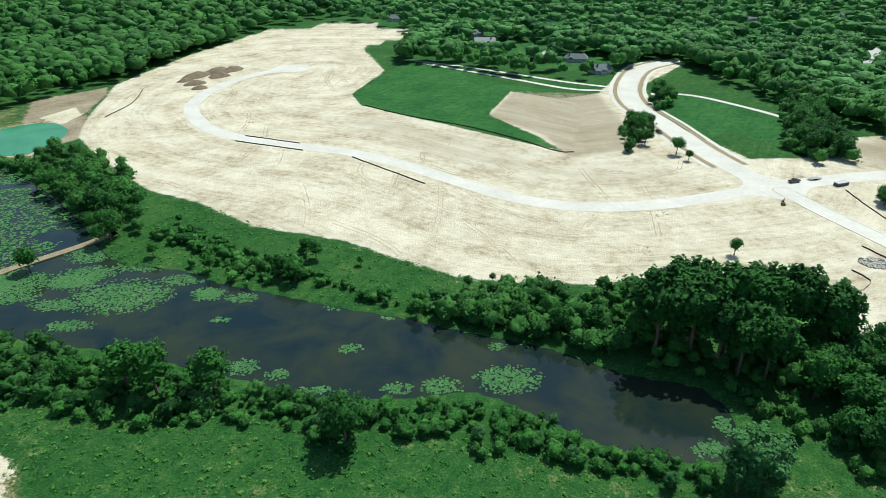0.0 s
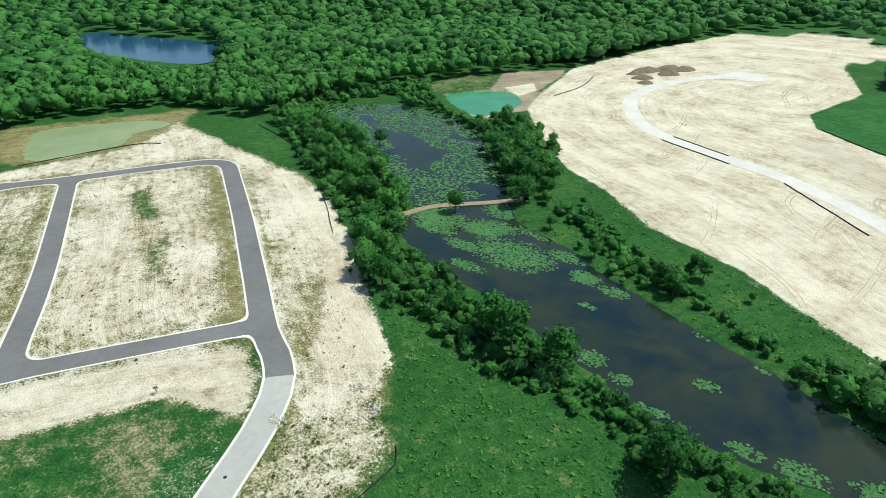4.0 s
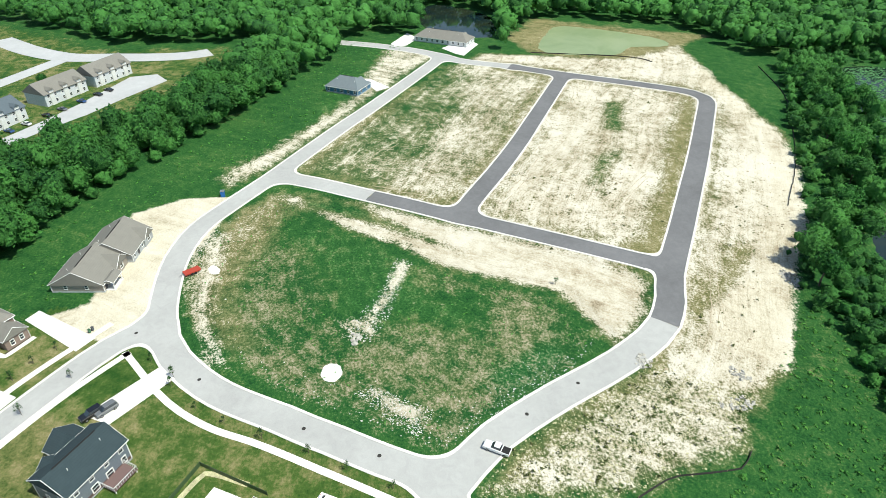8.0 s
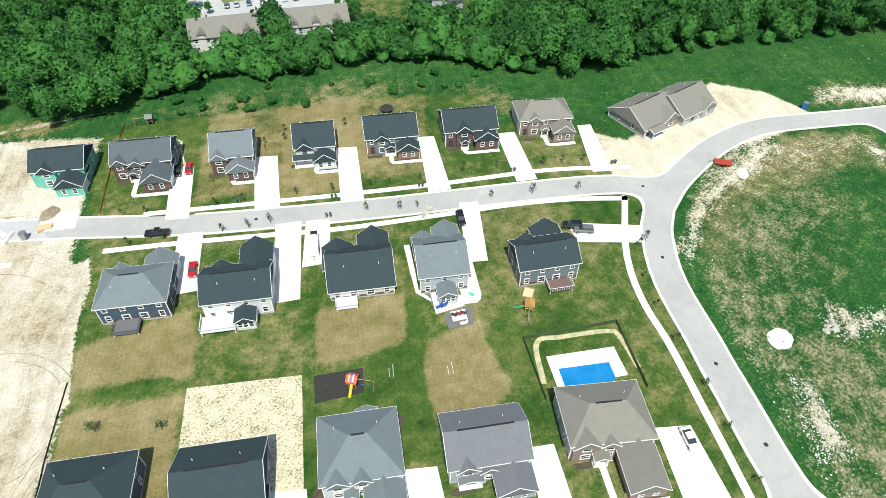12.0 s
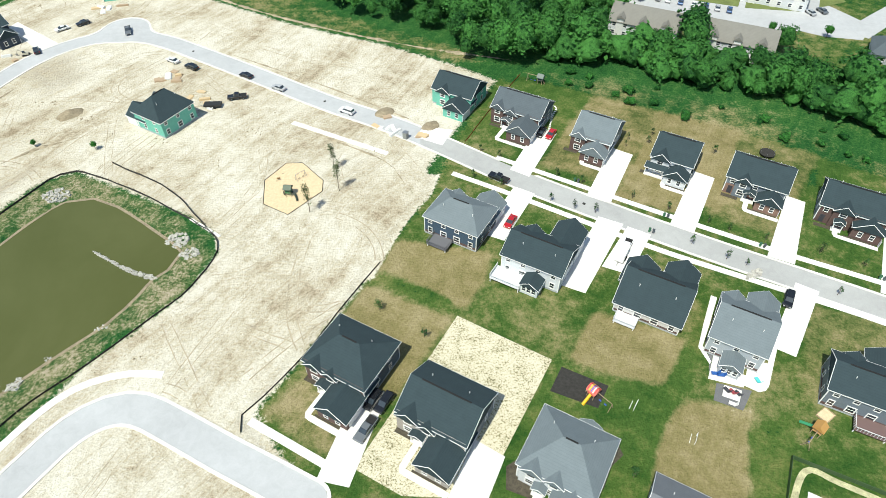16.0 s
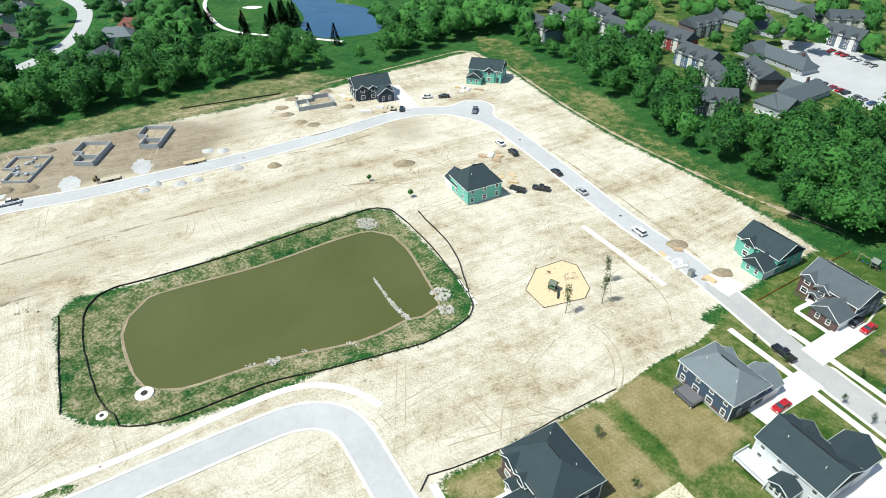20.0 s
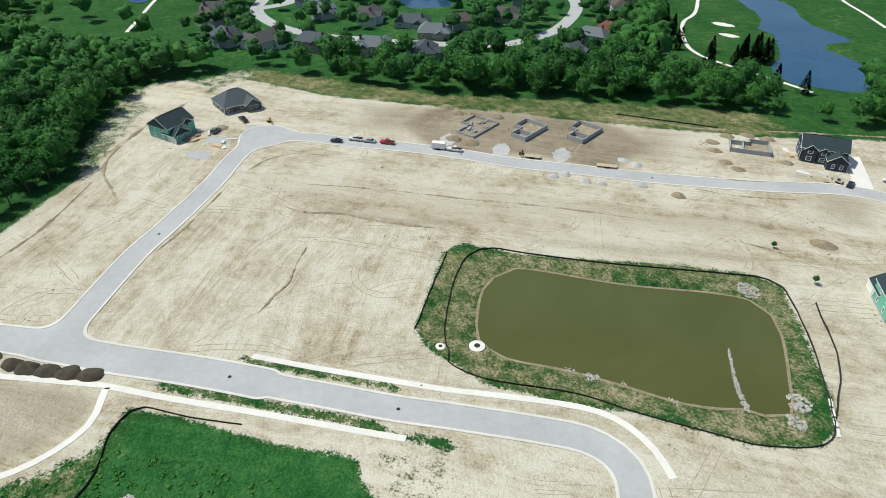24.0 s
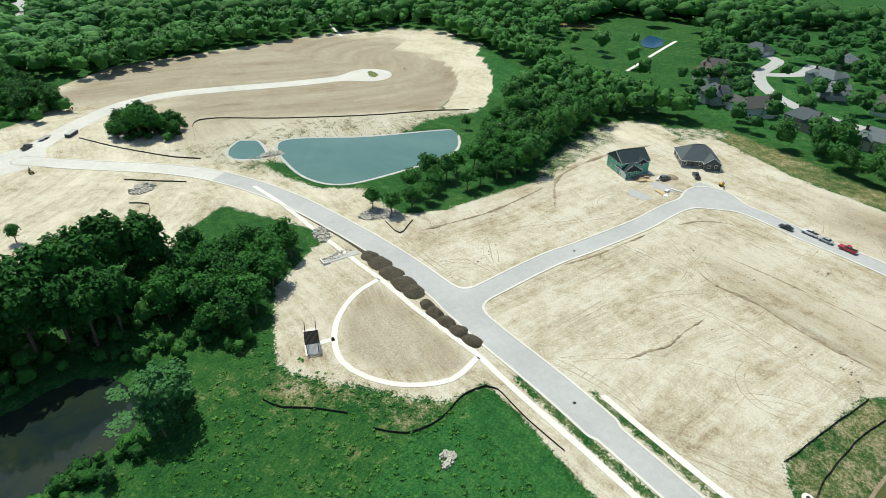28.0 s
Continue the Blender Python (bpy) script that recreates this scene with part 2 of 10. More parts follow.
    col = blend(nt, math_node(nt, "MULTIPLY_ADD", math_node(nt, "SUBTRACT", drift, 0.5), 2.2, 0.5, clamp=True), col, sand)
    bare_ground = math_node(nt, "MULTIPLY", cut(dirt, 4.5), math_node(nt, "MULTIPLY", dark_line, 0.42))
    col = blend(nt, bare_ground, col, (0.29, 0.245, 0.178))
    mow = nt.nodes.new("ShaderNodeTexWave")
    mow.inputs["Scale"].default_value, mow.inputs["Distortion"].default_value, mow.inputs["Detail Scale"].default_value = 0.32, 1.2, 0.3
    nt.links.new(place(nt, turn=radians(31.5)), mow.inputs["Vector"])
    striped = math_node(nt, "MULTIPLY", math_node(nt, "MULTIPLY", cut(lawn), math_node(nt, "SUBTRACT", mow.outputs["Fac"], 0.5)), 0.07)
    sh = math_node(nt, "ADD", math_node(nt, "ADD", math_node(nt, "MULTIPLY", math_node(nt, "SUBTRACT", grain, 0.5), math_node(nt, "MULTIPLY_ADD", cut(lawn), -0.3, 1.2)), 1.0), striped)
    sc = nt.nodes.new("ShaderNodeVectorMath")
    sc.operation = "SCALE"
    nt.links.new(col, sc.inputs[0])
    nt.links.new(sh, sc.inputs["Scale"])
    nt.links.new(sc.outputs[0], b.inputs["Base Color"])
    bump(nt, b, math_node(nt, "ADD", math_node(nt, "MULTIPLY", combed, 0.3), math_node(nt, "ADD", math_node(nt, "MULTIPLY", mid, 0.35), math_node(nt, "MULTIPLY", fine, 0.7))), 0.7, 0.8)
    return m


def leaf_material(name, dark, light):
    """Leaf clumps: tone by clump, by tree and by fine noise; a rough leafy relief."""
    m, nt, b = shader(name, 0.6)
    at = nt.nodes.new("ShaderNodeAttribute")
    at.attribute_name = "tint"
    info = nt.nodes.new("ShaderNodeObjectInfo")
    geo = nt.nodes.new("ShaderNodeNewGeometry")
    v = place(nt)
    fine, mid = noise_tex(nt, 4.4, 4, 0.8, v), noise_tex(nt, 0.8, 3, 0.6, v)
    spread = lambda x, a: math_node(nt, "MULTIPLY", math_node(nt, "SUBTRACT", x, 0.5), a)
    own = math_node(nt, "ADD", math_node(nt, "MULTIPLY", geo.outputs["Random Per Island"], 0.26), math_node(nt, "ADD", math_node(nt, "MULTIPLY", at.outputs["Fac"], 0.42), math_node(nt, "MULTIPLY", info.outputs["Random"], 0.3)))
    f = math_node(nt, "ADD", own, math_node(nt, "ADD", spread(fine, 2.6), math_node(nt, "ADD", spread(mid, 1.0), 0.06)))
    col = ramp(nt, f, (0.08, dark), (0.92, light))
    nt.links.new(col, b.inputs["Base Color"])
    b.inputs["Specular IOR Level"].default_value = 0.12
    bump(nt, b, fine, 0.7, 0.5)
    tr = nt.nodes.new("ShaderNodeBsdfTranslucent")
    nt.links.new(col, tr.inputs["Color"])
    mx = nt.nodes.new("ShaderNodeMixShader")
    mx.inputs["Fac"].default_value = 0.2
    out = nt.nodes["Material Output"]
    nt.links.new(b.outputs[0], mx.inputs[1])
    nt.links.new(tr.outputs[0], mx.inputs[2])
    nt.links.new(mx.outputs[0], out.inputs["Surface"])
    return m


def water_material(name, deep, shallow, rough=0.08, scale=0.05, ripple=0.04):
    m, nt, b = shader(name, rough)
    b.inputs["Specular IOR Level"].default_value = 0.5
    b.inputs["IOR"].default_value = 1.33
    f = noise_tex(nt, scale, 5, 0.65, distortion=0.6)
    nt.links.new(ramp(nt, f, (0.35, deep), (0.65, shallow)), b.inputs["Base Color"])
    bump(nt, b, noise_tex(nt, 1.1, 3, 0.6), ripple, 0.2)
    return m


def road_material(name, col, var):
    m, nt, b = shader(name, 0.85)
    v = place(nt)
    big, mid, fine = noise_tex(nt, 0.06, 4, 0.6, v), noise_tex(nt, 0.5, 5, 0.7, v, 0.8), noise_tex(nt, 8.0, 3, 0.7, v)
    f = math_node(nt, "ADD", math_node(nt, "MULTIPLY", big, 0.4), math_node(nt, "ADD", math_node(nt, "MULTIPLY", mid, 0.35), math_node(nt, "MULTIPLY", fine, 0.25)))
    lo, hi = tuple(c * (1 - var) for c in col), tuple(min(c * (1 + var), 1) for c in col)
    nt.links.new(ramp(nt, f, (0.36, lo), (0.64, hi)), b.inputs["Base Color"])
    bump(nt, b, fine, 0.2, 0.02)
    return m


GROUND = ground_material()
ASPHALT = road_material("dark_asphalt", (0.145, 0.145, 0.15), 0.22)
PAVING = road_material("grey_road_surface", (0.41, 0.415, 0.42), 0.14)
STREET_MAT = road_material("worn_grey_street", (0.365, 0.365, 0.355), 0.14)
HAUL_MAT = road_material("pale_stone_road", (0.55, 0.54, 0.51), 0.16)
CRUSHED = road_material("crushed_stone", (0.43, 0.43, 0.425), 0.25)
CONCRETE = road_material("pale_concrete", (0.70, 0.68, 0.64), 0.10)
KERB = road_material("kerb_concrete", (0.62, 0.60, 0.56), 0.14)
BLOCK = simple("foundation_concrete", (0.36, 0.38, 0.39), 0.9)
LEAF = leaf_material("tree_leaves", (0.009, 0.054, 0.014), (0.092, 0.32, 0.056))
LEAF_FAR = leaf_material("wood_leaves", (0.007, 0.042, 0.014), (0.088, 0.27, 0.055))
LEAF_GARDEN = leaf_material("garden_leaves", (0.007, 0.036, 0.013), (0.06, 0.19, 0.048))
# lighter leaf green, partly standing in for haze over the far north
LEAF_NORTH = leaf_material("hazed_farm_leaves", (0.011, 0.068, 0.023), (0.13, 0.36, 0.09))
LEAF_PALE = leaf_material("willow_leaves", (0.022, 0.105, 0.034), (0.13, 0.33, 0.11))
LEAF_FIR = leaf_material("fir_needles", (0.012, 0.035, 0.018), (0.035, 0.075, 0.04))
LEAF_YOUNG = leaf_material("street_tree_leaves", (0.014, 0.05, 0.016), (0.10, 0.22, 0.06))
LEAF_SLIM = leaf_material("slim_tree_leaves", (0.05, 0.075, 0.03), (0.19, 0.23, 0.10))
MEADOW_LEAF = leaf_material("meadow_leaves", (0.030, 0.15, 0.026), (0.13, 0.34, 0.065))
TRACK_FAINT = simple("pressed_earth", (0.385, 0.33, 0.24), 0.97, var=0.35, scale=0.6, grain=3.0, bumps=0.4)
TRACK_EARTH = simple("rutted_earth", (0.31, 0.26, 0.18), 0.97, var=0.35, scale=0.6, grain=3.0, bumps=0.6)
WEED_LEAF = leaf_material("dry_weed_leaves", (0.045, 0.075, 0.022), (0.21, 0.22, 0.085))
BARK = simple("bark", (0.13, 0.10, 0.075), 0.95, var=0.25, bumps=0.5)
PAD_LEAF = leaf_material("lily_pads", (0.045, 0.16, 0.05), (0.20, 0.41, 0.165))
POND_OLIVE_W = water_material("muddy_olive_water", (0.072, 0.081, 0.024), (0.092, 0.10, 0.035), 0.14, 0.02)
POND_TEAL_W = water_material("grey_teal_water", (0.08, 0.165, 0.155), (0.11, 0.20, 0.185), 0.12, 0.02)
POND_GREEN_W = water_material("green_pit_water", (0.03, 0.19, 0.085), (0.06, 0.26, 0.13), 0.15, 0.03)
ALGAE_W = water_material("algae_water", (0.19, 0.25, 0.12), (0.26, 0.31, 0.17), 0.35, 0.05)
MARSH_W = water_material("dark_marsh_water", (0.006, 0.017, 0.022), (0.024, 0.034, 0.019), 0.05, 0.06, 0.03)
LAKE_W_M = water_material("blue_lake_water", (0.015, 0.06, 0.13), (0.03, 0.09, 0.17), 0.15, 0.02)
SIDING = tinted("clapboard_siding", 0.6, lines=0.18, var=0.10)
ROOFING = tinted("asphalt_shingles", 0.9, lines=0.26, groove=0.08, var=0.34, scale=0.6, spec=0.15)
BRICKWORK = tinted("brick_veneer", 0.85, lines=0.09, var=0.3)
PAINT = tinted("car_paint", 0.25, 0.1, var=0.05, spec=0.5, coat=0.6)
PLASTIC = tinted("painted_part", 0.5, var=0.12)
TRIM = simple("white_trim", (0.78, 0.78, 0.76), 0.5, var=0.05, bumps=0)
GLASS, _nt, _b = shader("window_glass", 0.06)
_b.inputs["Base Color"].default_value = (0.03, 0.04, 0.05, 1)
_b.inputs["Specular IOR Level"].default_value = 0.8
TYRE = simple("tyre_rubber", (0.02, 0.02, 0.02), 0.9, var=0.1, bumps=0)
STEEL = simple("grey_metal", (0.35, 0.36, 0.37), 0.45, 0.7, var=0.1, bumps=0)
FABRIC = simple("black_silt_fabric", (0.035, 0.033, 0.03), 0.95, var=0.3)
TIMBER = simple("weathered_timber", (0.33, 0.25, 0.16), 0.85, var=0.25)
MULCH = simple("dark_mulch", (0.072, 0.062, 0.045), 0.98, var=0.35, grain=5, bumps=0.8)
STONE = simple("pale_riprap", (0.40, 0.385, 0.345), 0.9, var=0.25, bumps=0.4)
TOPSOIL = simple("dark_topsoil", (0.17, 0.135, 0.095), 0.98, var=0.25, scale=0.5, grain=2.0, bumps=0.9)
SPOIL = simple("spoil_earth", (0.26, 0.215, 0.145), 0.98, var=0.25, scale=0.5, grain=2.0, bumps=0.9)
WOODCHIP = simple("yellow_woodchips", (0.60, 0.47, 0.30), 0.95, var=0.15, grain=7)


def strawed_material():
    """Fresh cream straw over seeded soil, with dark weedy specks between."""
    m, nt, b = shader("straw_mulch", 0.95)
    v = place(nt)
    fine, coarse = noise_tex(nt, 2.6, 4, 0.75, v), noise_tex(nt, 0.35, 3, 0.6, v)
    f = math_node(nt, "ADD", math_node(nt, "MULTIPLY", fine, 0.72), math_node(nt, "MULTIPLY", coarse, 0.28))
    nt.links.new(ramp(nt, f, (0.40, (0.12, 0.115, 0.05)), (0.445, (0.34, 0.30, 0.185)), (0.48, (0.52, 0.475, 0.335)), (0.6, (0.62, 0.58, 0.45))), b.inputs["Base Color"])
    bump(nt, b, fine, 0.5, 0.15)
    return m


STRAWED = strawed_material()
STRAW = simple("pale_dry_earth", (0.42, 0.40, 0.24), 0.97, var=0.35, scale=0.8, grain=4.0, bumps=0.5)
POOL_W = water_material("pool_water", (0.012, 0.17, 0.43), (0.02, 0.22, 0.50), 0.05, 0.3)

# ---- building tools ----
def mesh_from(name, verts, faces, mats, index=None, smooth=False):
    me = bpy.data.meshes.new(name)
    me.from_pydata(verts, [], faces)
    for m in (mats if isinstance(mats, (list, tuple)) else [mats]):
        me.materials.append(m)
    if index is not None:
        me.polygons.foreach_set("material_index", index)
    if smooth:
        me.polygons.foreach_set("use_smooth", [True] * len(me.polygons))
    me.update()
    return me


def thing(name, label, category, group="", kind="", m=None):
    e = new(name)
    e.empty_display_size = 0.5
    if m is not None:
        e.matrix_world = m
    return tagged(e, label, category, group, kind)


def under(ob, parent, m=None):
    ob.parent = parent
    if m is not None:
        ob.matrix_basis = m
    return ob


def hung(name, me, parent, m=None, color=None, label=""):
    """A part on given mesh data."""
    ob = new(name, me)
    under(ob, parent, m)
    if color:
        ob.color = (*color, 1)
    if label:
        ob["label"] = label
    return ob


def bm_mesh(name, bm, mat, smooth=False):
    me = bpy.data.meshes.new(name)
    bm.to_mesh(me)
    bm.free()
    for m in (mat if isinstance(mat, (list, tuple)) else [mat]):
        me.materials.append(m)
    if smooth:
        me.polygons.foreach_set("use_smooth", [True] * len(me.polygons))
    return me


def part(name, bm, mat, parent, label="", color=None, smooth=False):
    return hung(name, bm_mesh(name, bm, mat, smooth), parent, None, color, label)


def box(bm, x0, x1, y0, y1, z0, z1, m=None):
    vs = [bm.verts.new((x, y, z)) for z in (z0, z1) for x, y in ((x0, y0), (x1, y0), (x1, y1), (x0, y1))]
    for f in ((3, 2, 1, 0), (4, 5, 6, 7), (0, 1, 5, 4), (1, 2, 6, 5), (2, 3, 7, 6), (3, 0, 4, 7)):
        bm.faces.new([vs[i] for i in f])
    if m is not None:
        bmesh.ops.transform(bm, matrix=m, verts=vs)
    return vs


def boxes(*dims):
    bm = bmesh.new()
    for d in dims:
        box(bm, *d)
    return bm


def tube(bm, a, b, r0, r1=None, n=7):
    a, b = Vector(a), Vector(b)
    d = b - a
    q = d.to_track_quat("Z", "Y").to_matrix()
    r1 = r0 if r1 is None else r1
    rings = []
    for p, r in ((a, r0), (b, r1)):
        rings.append([bm.verts.new(p + q @ Vector((r * math.cos(2 * math.pi * i / n), r * math.sin(2 * math.pi * i / n), 0))) for i in range(n)])
    for i in range(n):
        bm.faces.new((rings[0][i], rings[0][(i + 1) % n], rings[1][(i + 1) % n], rings[1][i]))
    bm.faces.new(rings[1])
    bm.faces.new(rings[0][::-1])


def curve_points(pts, step=4.0, closed=False):
    """A smooth line through the points, sampled every few metres."""
    P = [np.array(p, float) for p in pts]
    if closed:
        P = [P[-1]] + P + P[:2]
    else:
        P = [2 * P[0] - P[1]] + P + [2 * P[-1] - P[-2]]
    out = []
    for i in range(1, len(P) - 2):
        p0, p1, p2, p3 = P[i - 1:i + 3]
        n = max(int(np.linalg.norm(p2 - p1) / step), 1)
        for k in range(n):
            t = k / n
            out.append(0.5 * (2 * p1 + (p2 - p0) * t + (2 * p0 - 5 * p1 + 4 * p2 - p3) * t * t + (3 * p1 - p0 - 3 * p2 + p3) * t ** 3))
    if not closed:
        out.append(P[-2])
    return np.array(out)


def line_distance(X, Y, line):
    """Distance to an open line."""
    best = np.full(X.shape, 1e9)
    for (ax, ay), (bx, by) in zip(line[:-1], line[1:]):
        dx, dy = bx - ax, by - ay
        t = np.clip(((X - ax) * dx + (Y - ay) * dy) / (dx * dx + dy * dy + 1e-9), 0, 1)
        best = np.minimum(best, (X - ax - t * dx) ** 2 + (Y - ay - t * dy) ** 2)
    return np.sqrt(best)


def line_coordinates(X, Y, line):
    """Distance to an open line, with a sign for its side, and how far along it the nearest place lies."""
    best, run, side, gone = np.full(X.shape, 1e9), np.zeros(X.shape), np.ones(X.shape), 0.0
    for (ax, ay), (bx, by) in zip(line[:-1], line[1:]):
        dx, dy = bx - ax, by - ay
        L = math.hypot(dx, dy)
        t = np.clip(((X - ax) * dx + (Y - ay) * dy) / (L * L + 1e-9), 0, 1)
        d = (X - ax - t * dx) ** 2 + (Y - ay - t * dy) ** 2
        near = d < best
        best, run = np.where(near, d, best), np.where(near, gone + t * L, run)
        side = np.where(near, np.sign(dx * (Y - ay) - dy * (X - ax)), side)
        gone += L
    return np.sqrt(best) * side, run


def inside_distance(X, Y, poly):
    """Signed distance to a closed outline, negative inside."""
    poly = np.asarray(poly, float)
    closed = np.vstack([poly, poly[:1]])
    d = line_distance(X, Y, closed)
    odd = np.zeros(X.shape, bool)
    for (ax, ay), (bx, by) in zip(closed[:-1], closed[1:]):
        if ay == by:
            continue
        hit = ((ay > Y) != (by > Y)) & (X < (bx - ax) * (Y - ay) / (by - ay) + ax)
        odd ^= hit
    return np.where(odd, -d, d)


def band(name, fields, x0, x1, y0, y1, step, z, mat, drop=0.0):
    """A flat sheet where every field is below zero, its rim cut smoothly; drop: depth of its side walls."""
    xs, ys = np.arange(x0, x1 + step, step), np.arange(y0, y1 + step, step)
    X, Y = np.meshgrid(xs, ys, indexing="ij")
    F = [f(X, Y) for f in fields]
    low = np.maximum.reduce(F)
    corner_in = low < 0
    count = corner_in[:-1, :-1].astype(int) + corner_in[1:, :-1] + corner_in[1:, 1:] + corner_in[:-1, 1:]
    maybe = np.ones(count.shape, bool)
    for f in F:
        maybe &= np.minimum(np.minimum(f[:-1, :-1], f[1:, :-1]), np.minimum(f[1:, 1:], f[:-1, 1:])) < 0
    verts, faces, seen = [], [], {}
    def vid(p):
        k = (round(p[0], 3), round(p[1], 3))
        if k not in seen:
            seen[k] = len(verts)
            verts.append((p[0], p[1], z))
        return seen[k]
    walls = []
    for i, j in zip(*np.nonzero(maybe)):
        c = [(i, j), (i + 1, j), (i + 1, j + 1), (i, j + 1)]
        poly = [((X[a], Y[a]), [f[a] for f in F], -1) for a in c]
        if count[i, j] < 4:
            for k in range(len(F)):
                res = []
                for n in range(len(poly)):
                    (p, fp, mp), (q, fq, mq) = poly[n], poly[(n + 1) % len(poly)]
                    a, b = fp[k], fq[k]
                    if a < 0:
                        res.append((p, fp, mp))
                    if (a < 0) != (b < 0):
                        t = a / (a - b)
                        res.append(((p[0] + t * (q[0] - p[0]), p[1] + t * (q[1] - p[1])), [u + t * (w - u) for u, w in zip(fp, fq)], k))
                poly = res
                if len(poly) < 3:
                    break
        if len(poly) < 3:
            continue
        ids = []
        for p, _, _ in poly:
            v = vid(p)
            if not ids or ids[-1] != v:
                ids.append(v)
        if ids[0] == ids[-1]:
            ids.pop()
        if len(ids) > 2:
            faces.append(ids)
            if drop and count[i, j] < 4:
                for n in range(len(poly)):
                    if poly[n][2] >= 0 and poly[(n + 1) % len(poly)][2] == poly[n][2]:
                        walls.append((poly[n][0], poly[(n + 1) % len(poly)][0]))
    for p, q in walls:
        a, b = vid(p), vid(q)
        n = len(verts)
        verts += [(q[0], q[1], z - drop), (p[0], p[1], z - drop)]
        faces.append((b, a, n + 1, n))
    return new(name, mesh_from(name, verts, faces, mat))


def ribbon(name, pts, width, z, mat, thick=0.1, step=3.0, closed=False):
    c = curve_points(pts, step, closed)
    n = len(c)
    t = np.roll(c, -1, 0) - np.roll(c, 1, 0) if closed else np.gradient(c, axis=0)
    t /= np.linalg.norm(t, axis=1)[:, None] + 1e-9
    s = np.stack([-t[:, 1], t[:, 0]], 1) * width / 2
    verts, faces = [], []
    for a, b in zip(c + s, c - s):
        verts += [(*a, z - thick), (*a, z), (*b, z), (*b, z - thick)]
    for i in range(n if closed else n - 1):
        k, o = 4 * i, 4 * ((i + 1) % n)
        for e in range(3):
            faces.append((k + e, k + e + 1, o + e + 1, o + e))
    if not closed:
        faces += [(0, 3, 2, 1), (4 * n - 4, 4 * n - 3, 4 * n - 2, 4 * n - 1)]
    return new(name, mesh_from(name, verts, faces, mat))


def slab(name, corners, z, mat, thick=0.12):
    n = len(corners)
    verts = [(x, y, z) for x, y in corners] + [(x, y, z - thick) for x, y in corners]
    area = sum(corners[i][0] * corners[(i + 1) % n][1] - corners[(i + 1) % n][0] * corners[i][1] for i in range(n))
    order = list(range(n)) if area > 0 else list(range(n))[::-1]
    faces = [order] + [(order[i], order[i] + n, order[(i + 1) % n] + n, order[(i + 1) % n]) for i in range(n)]
    return new(name, mesh_from(name, verts, faces, mat))

# ---- the plan: roads (centre lines), water, ground cover ----
LOOP_NORTH = [(-310.5, 75.9), (-295.5, 100.4), (-283.1, 123.5), (-269, 147.7), (-262, 154), (-254, 154.7), (-234.9, 144.6), (-200.9, 125.6), (-174.5, 110.1), (-153.1, 97.5), (-130.3, 83.9), (-119.7, 79.4), (-111.2, 74.2)]
LOOP_WEST = [(-295.5, 100.4), (-272.2, 88.2), (-241.7, 72.4), (-219.1, 60.6), (-197.4, 48.3), (-177.8, 36.3), (-165.4, 29.6)]
LOOP_SOUTH = [(-183.3, 2.3), (-176.4, 14.1), (-167.4, 28.6), (-159.6, 42.1), (-147.7, 62), (-137.5, 78.5)]
RING_EAST = [(-111.2, 74.2), (-106.2, 69), (-99.3, 58.8), (-95.6, 51.9), (-90.6, 41.7), (-84.8, 31.4), (-81.4, 26.0), (-75.4, 19.2), (-70, 14), (-60, 14), (-40, 2)]
RING_SOUTH = [(-71.5, 14.6), (-75.5, 7.4), (-78, 2.8), (-80.9, -2), (-84, -7), (-87.2, -12.5), (-90.9, -18.3), (-94.6, -24.8), (-98.9, -31.6), (-104.5, -38.1), (-111.5, -44.2), (-118, -48), (-125.1, -50.4), (-138, -52.4), (-153.6, -53), (-168.9, -49.9), (-182.4, -42.4), (-199.6, -31.7), (-219, -20.7), (-242, -7.5), (-265.8, 7), (-308.7, 31.8), (-331, 44)]
SPUR = [(-200.7, -30), (-194, -15.9), (-183.3, 2.3)]
TOP_ROAD = [(-310.5, 75.9), (-321.2, 53), (-331, 43), (-343, 28), (-354, 7.4), (-362.5, -14.7)]
STREET = [(-125.1, -50.2), (-120, -57.3), (-113, -63.5), (-94.2, -75.4), (-68.5, -90.6), (-46.2, -104.7), (-27, -117.5), (-5.9, -134), (8.6, -144.6), (27.5, -156.2), (51.1, -172.7), (71, -186.3), (86.8, -196.2), (100.1, -199.8), (113.5, -195.7), (124.6, -184.2), (135, -161.8), (150.2, -133.4), (165.7, -109.1), (178.7, -88.9), (191.8, -72.9), (204.7, -53.8), (213.2, -39), (222.8, -25), (228, -9.8), (217.6, 1.6), (197.1, 12.2), (174.6, 26.4), (161, 35.4), (132, 50)]
MAIN = [(20, -38.2), (26.1, -41.6), (30.5, -44), (35.7, -46.8), (41.3, -50), (46.6, -53), (50.4, -55.1), (53.4, -56.3), (56.2, -56.6), (59.2, -56), (62, -54.5), (64.3, -52.5), (66.3, -50), (69, -45.7), (71.9, -41), (74.4, -36.7), (78.7, -29.4), (84.8, -18.6), (91.6, -8.0), (98.6, 3.0), (105.9, 14.2)]
MAIN_WIDE = [(98.6, 3.0), (105.9, 14), (113.1, 25.8), (120.1, 37.9), (128.4, 50.8), (133.8, 58.8), (144.3, 79.5), (154.7, 105.3), (164.3, 135.2), (168.1, 164.2), (165.5, 190), (154.6, 223.6), (147, 249.3)]
NORTH_W = [(143, 254), (132.4, 299.4), (127.2, 345.5), (121, 394.1), (130.8, 442.3), (154.4, 493.8), (188.3, 523.6)]
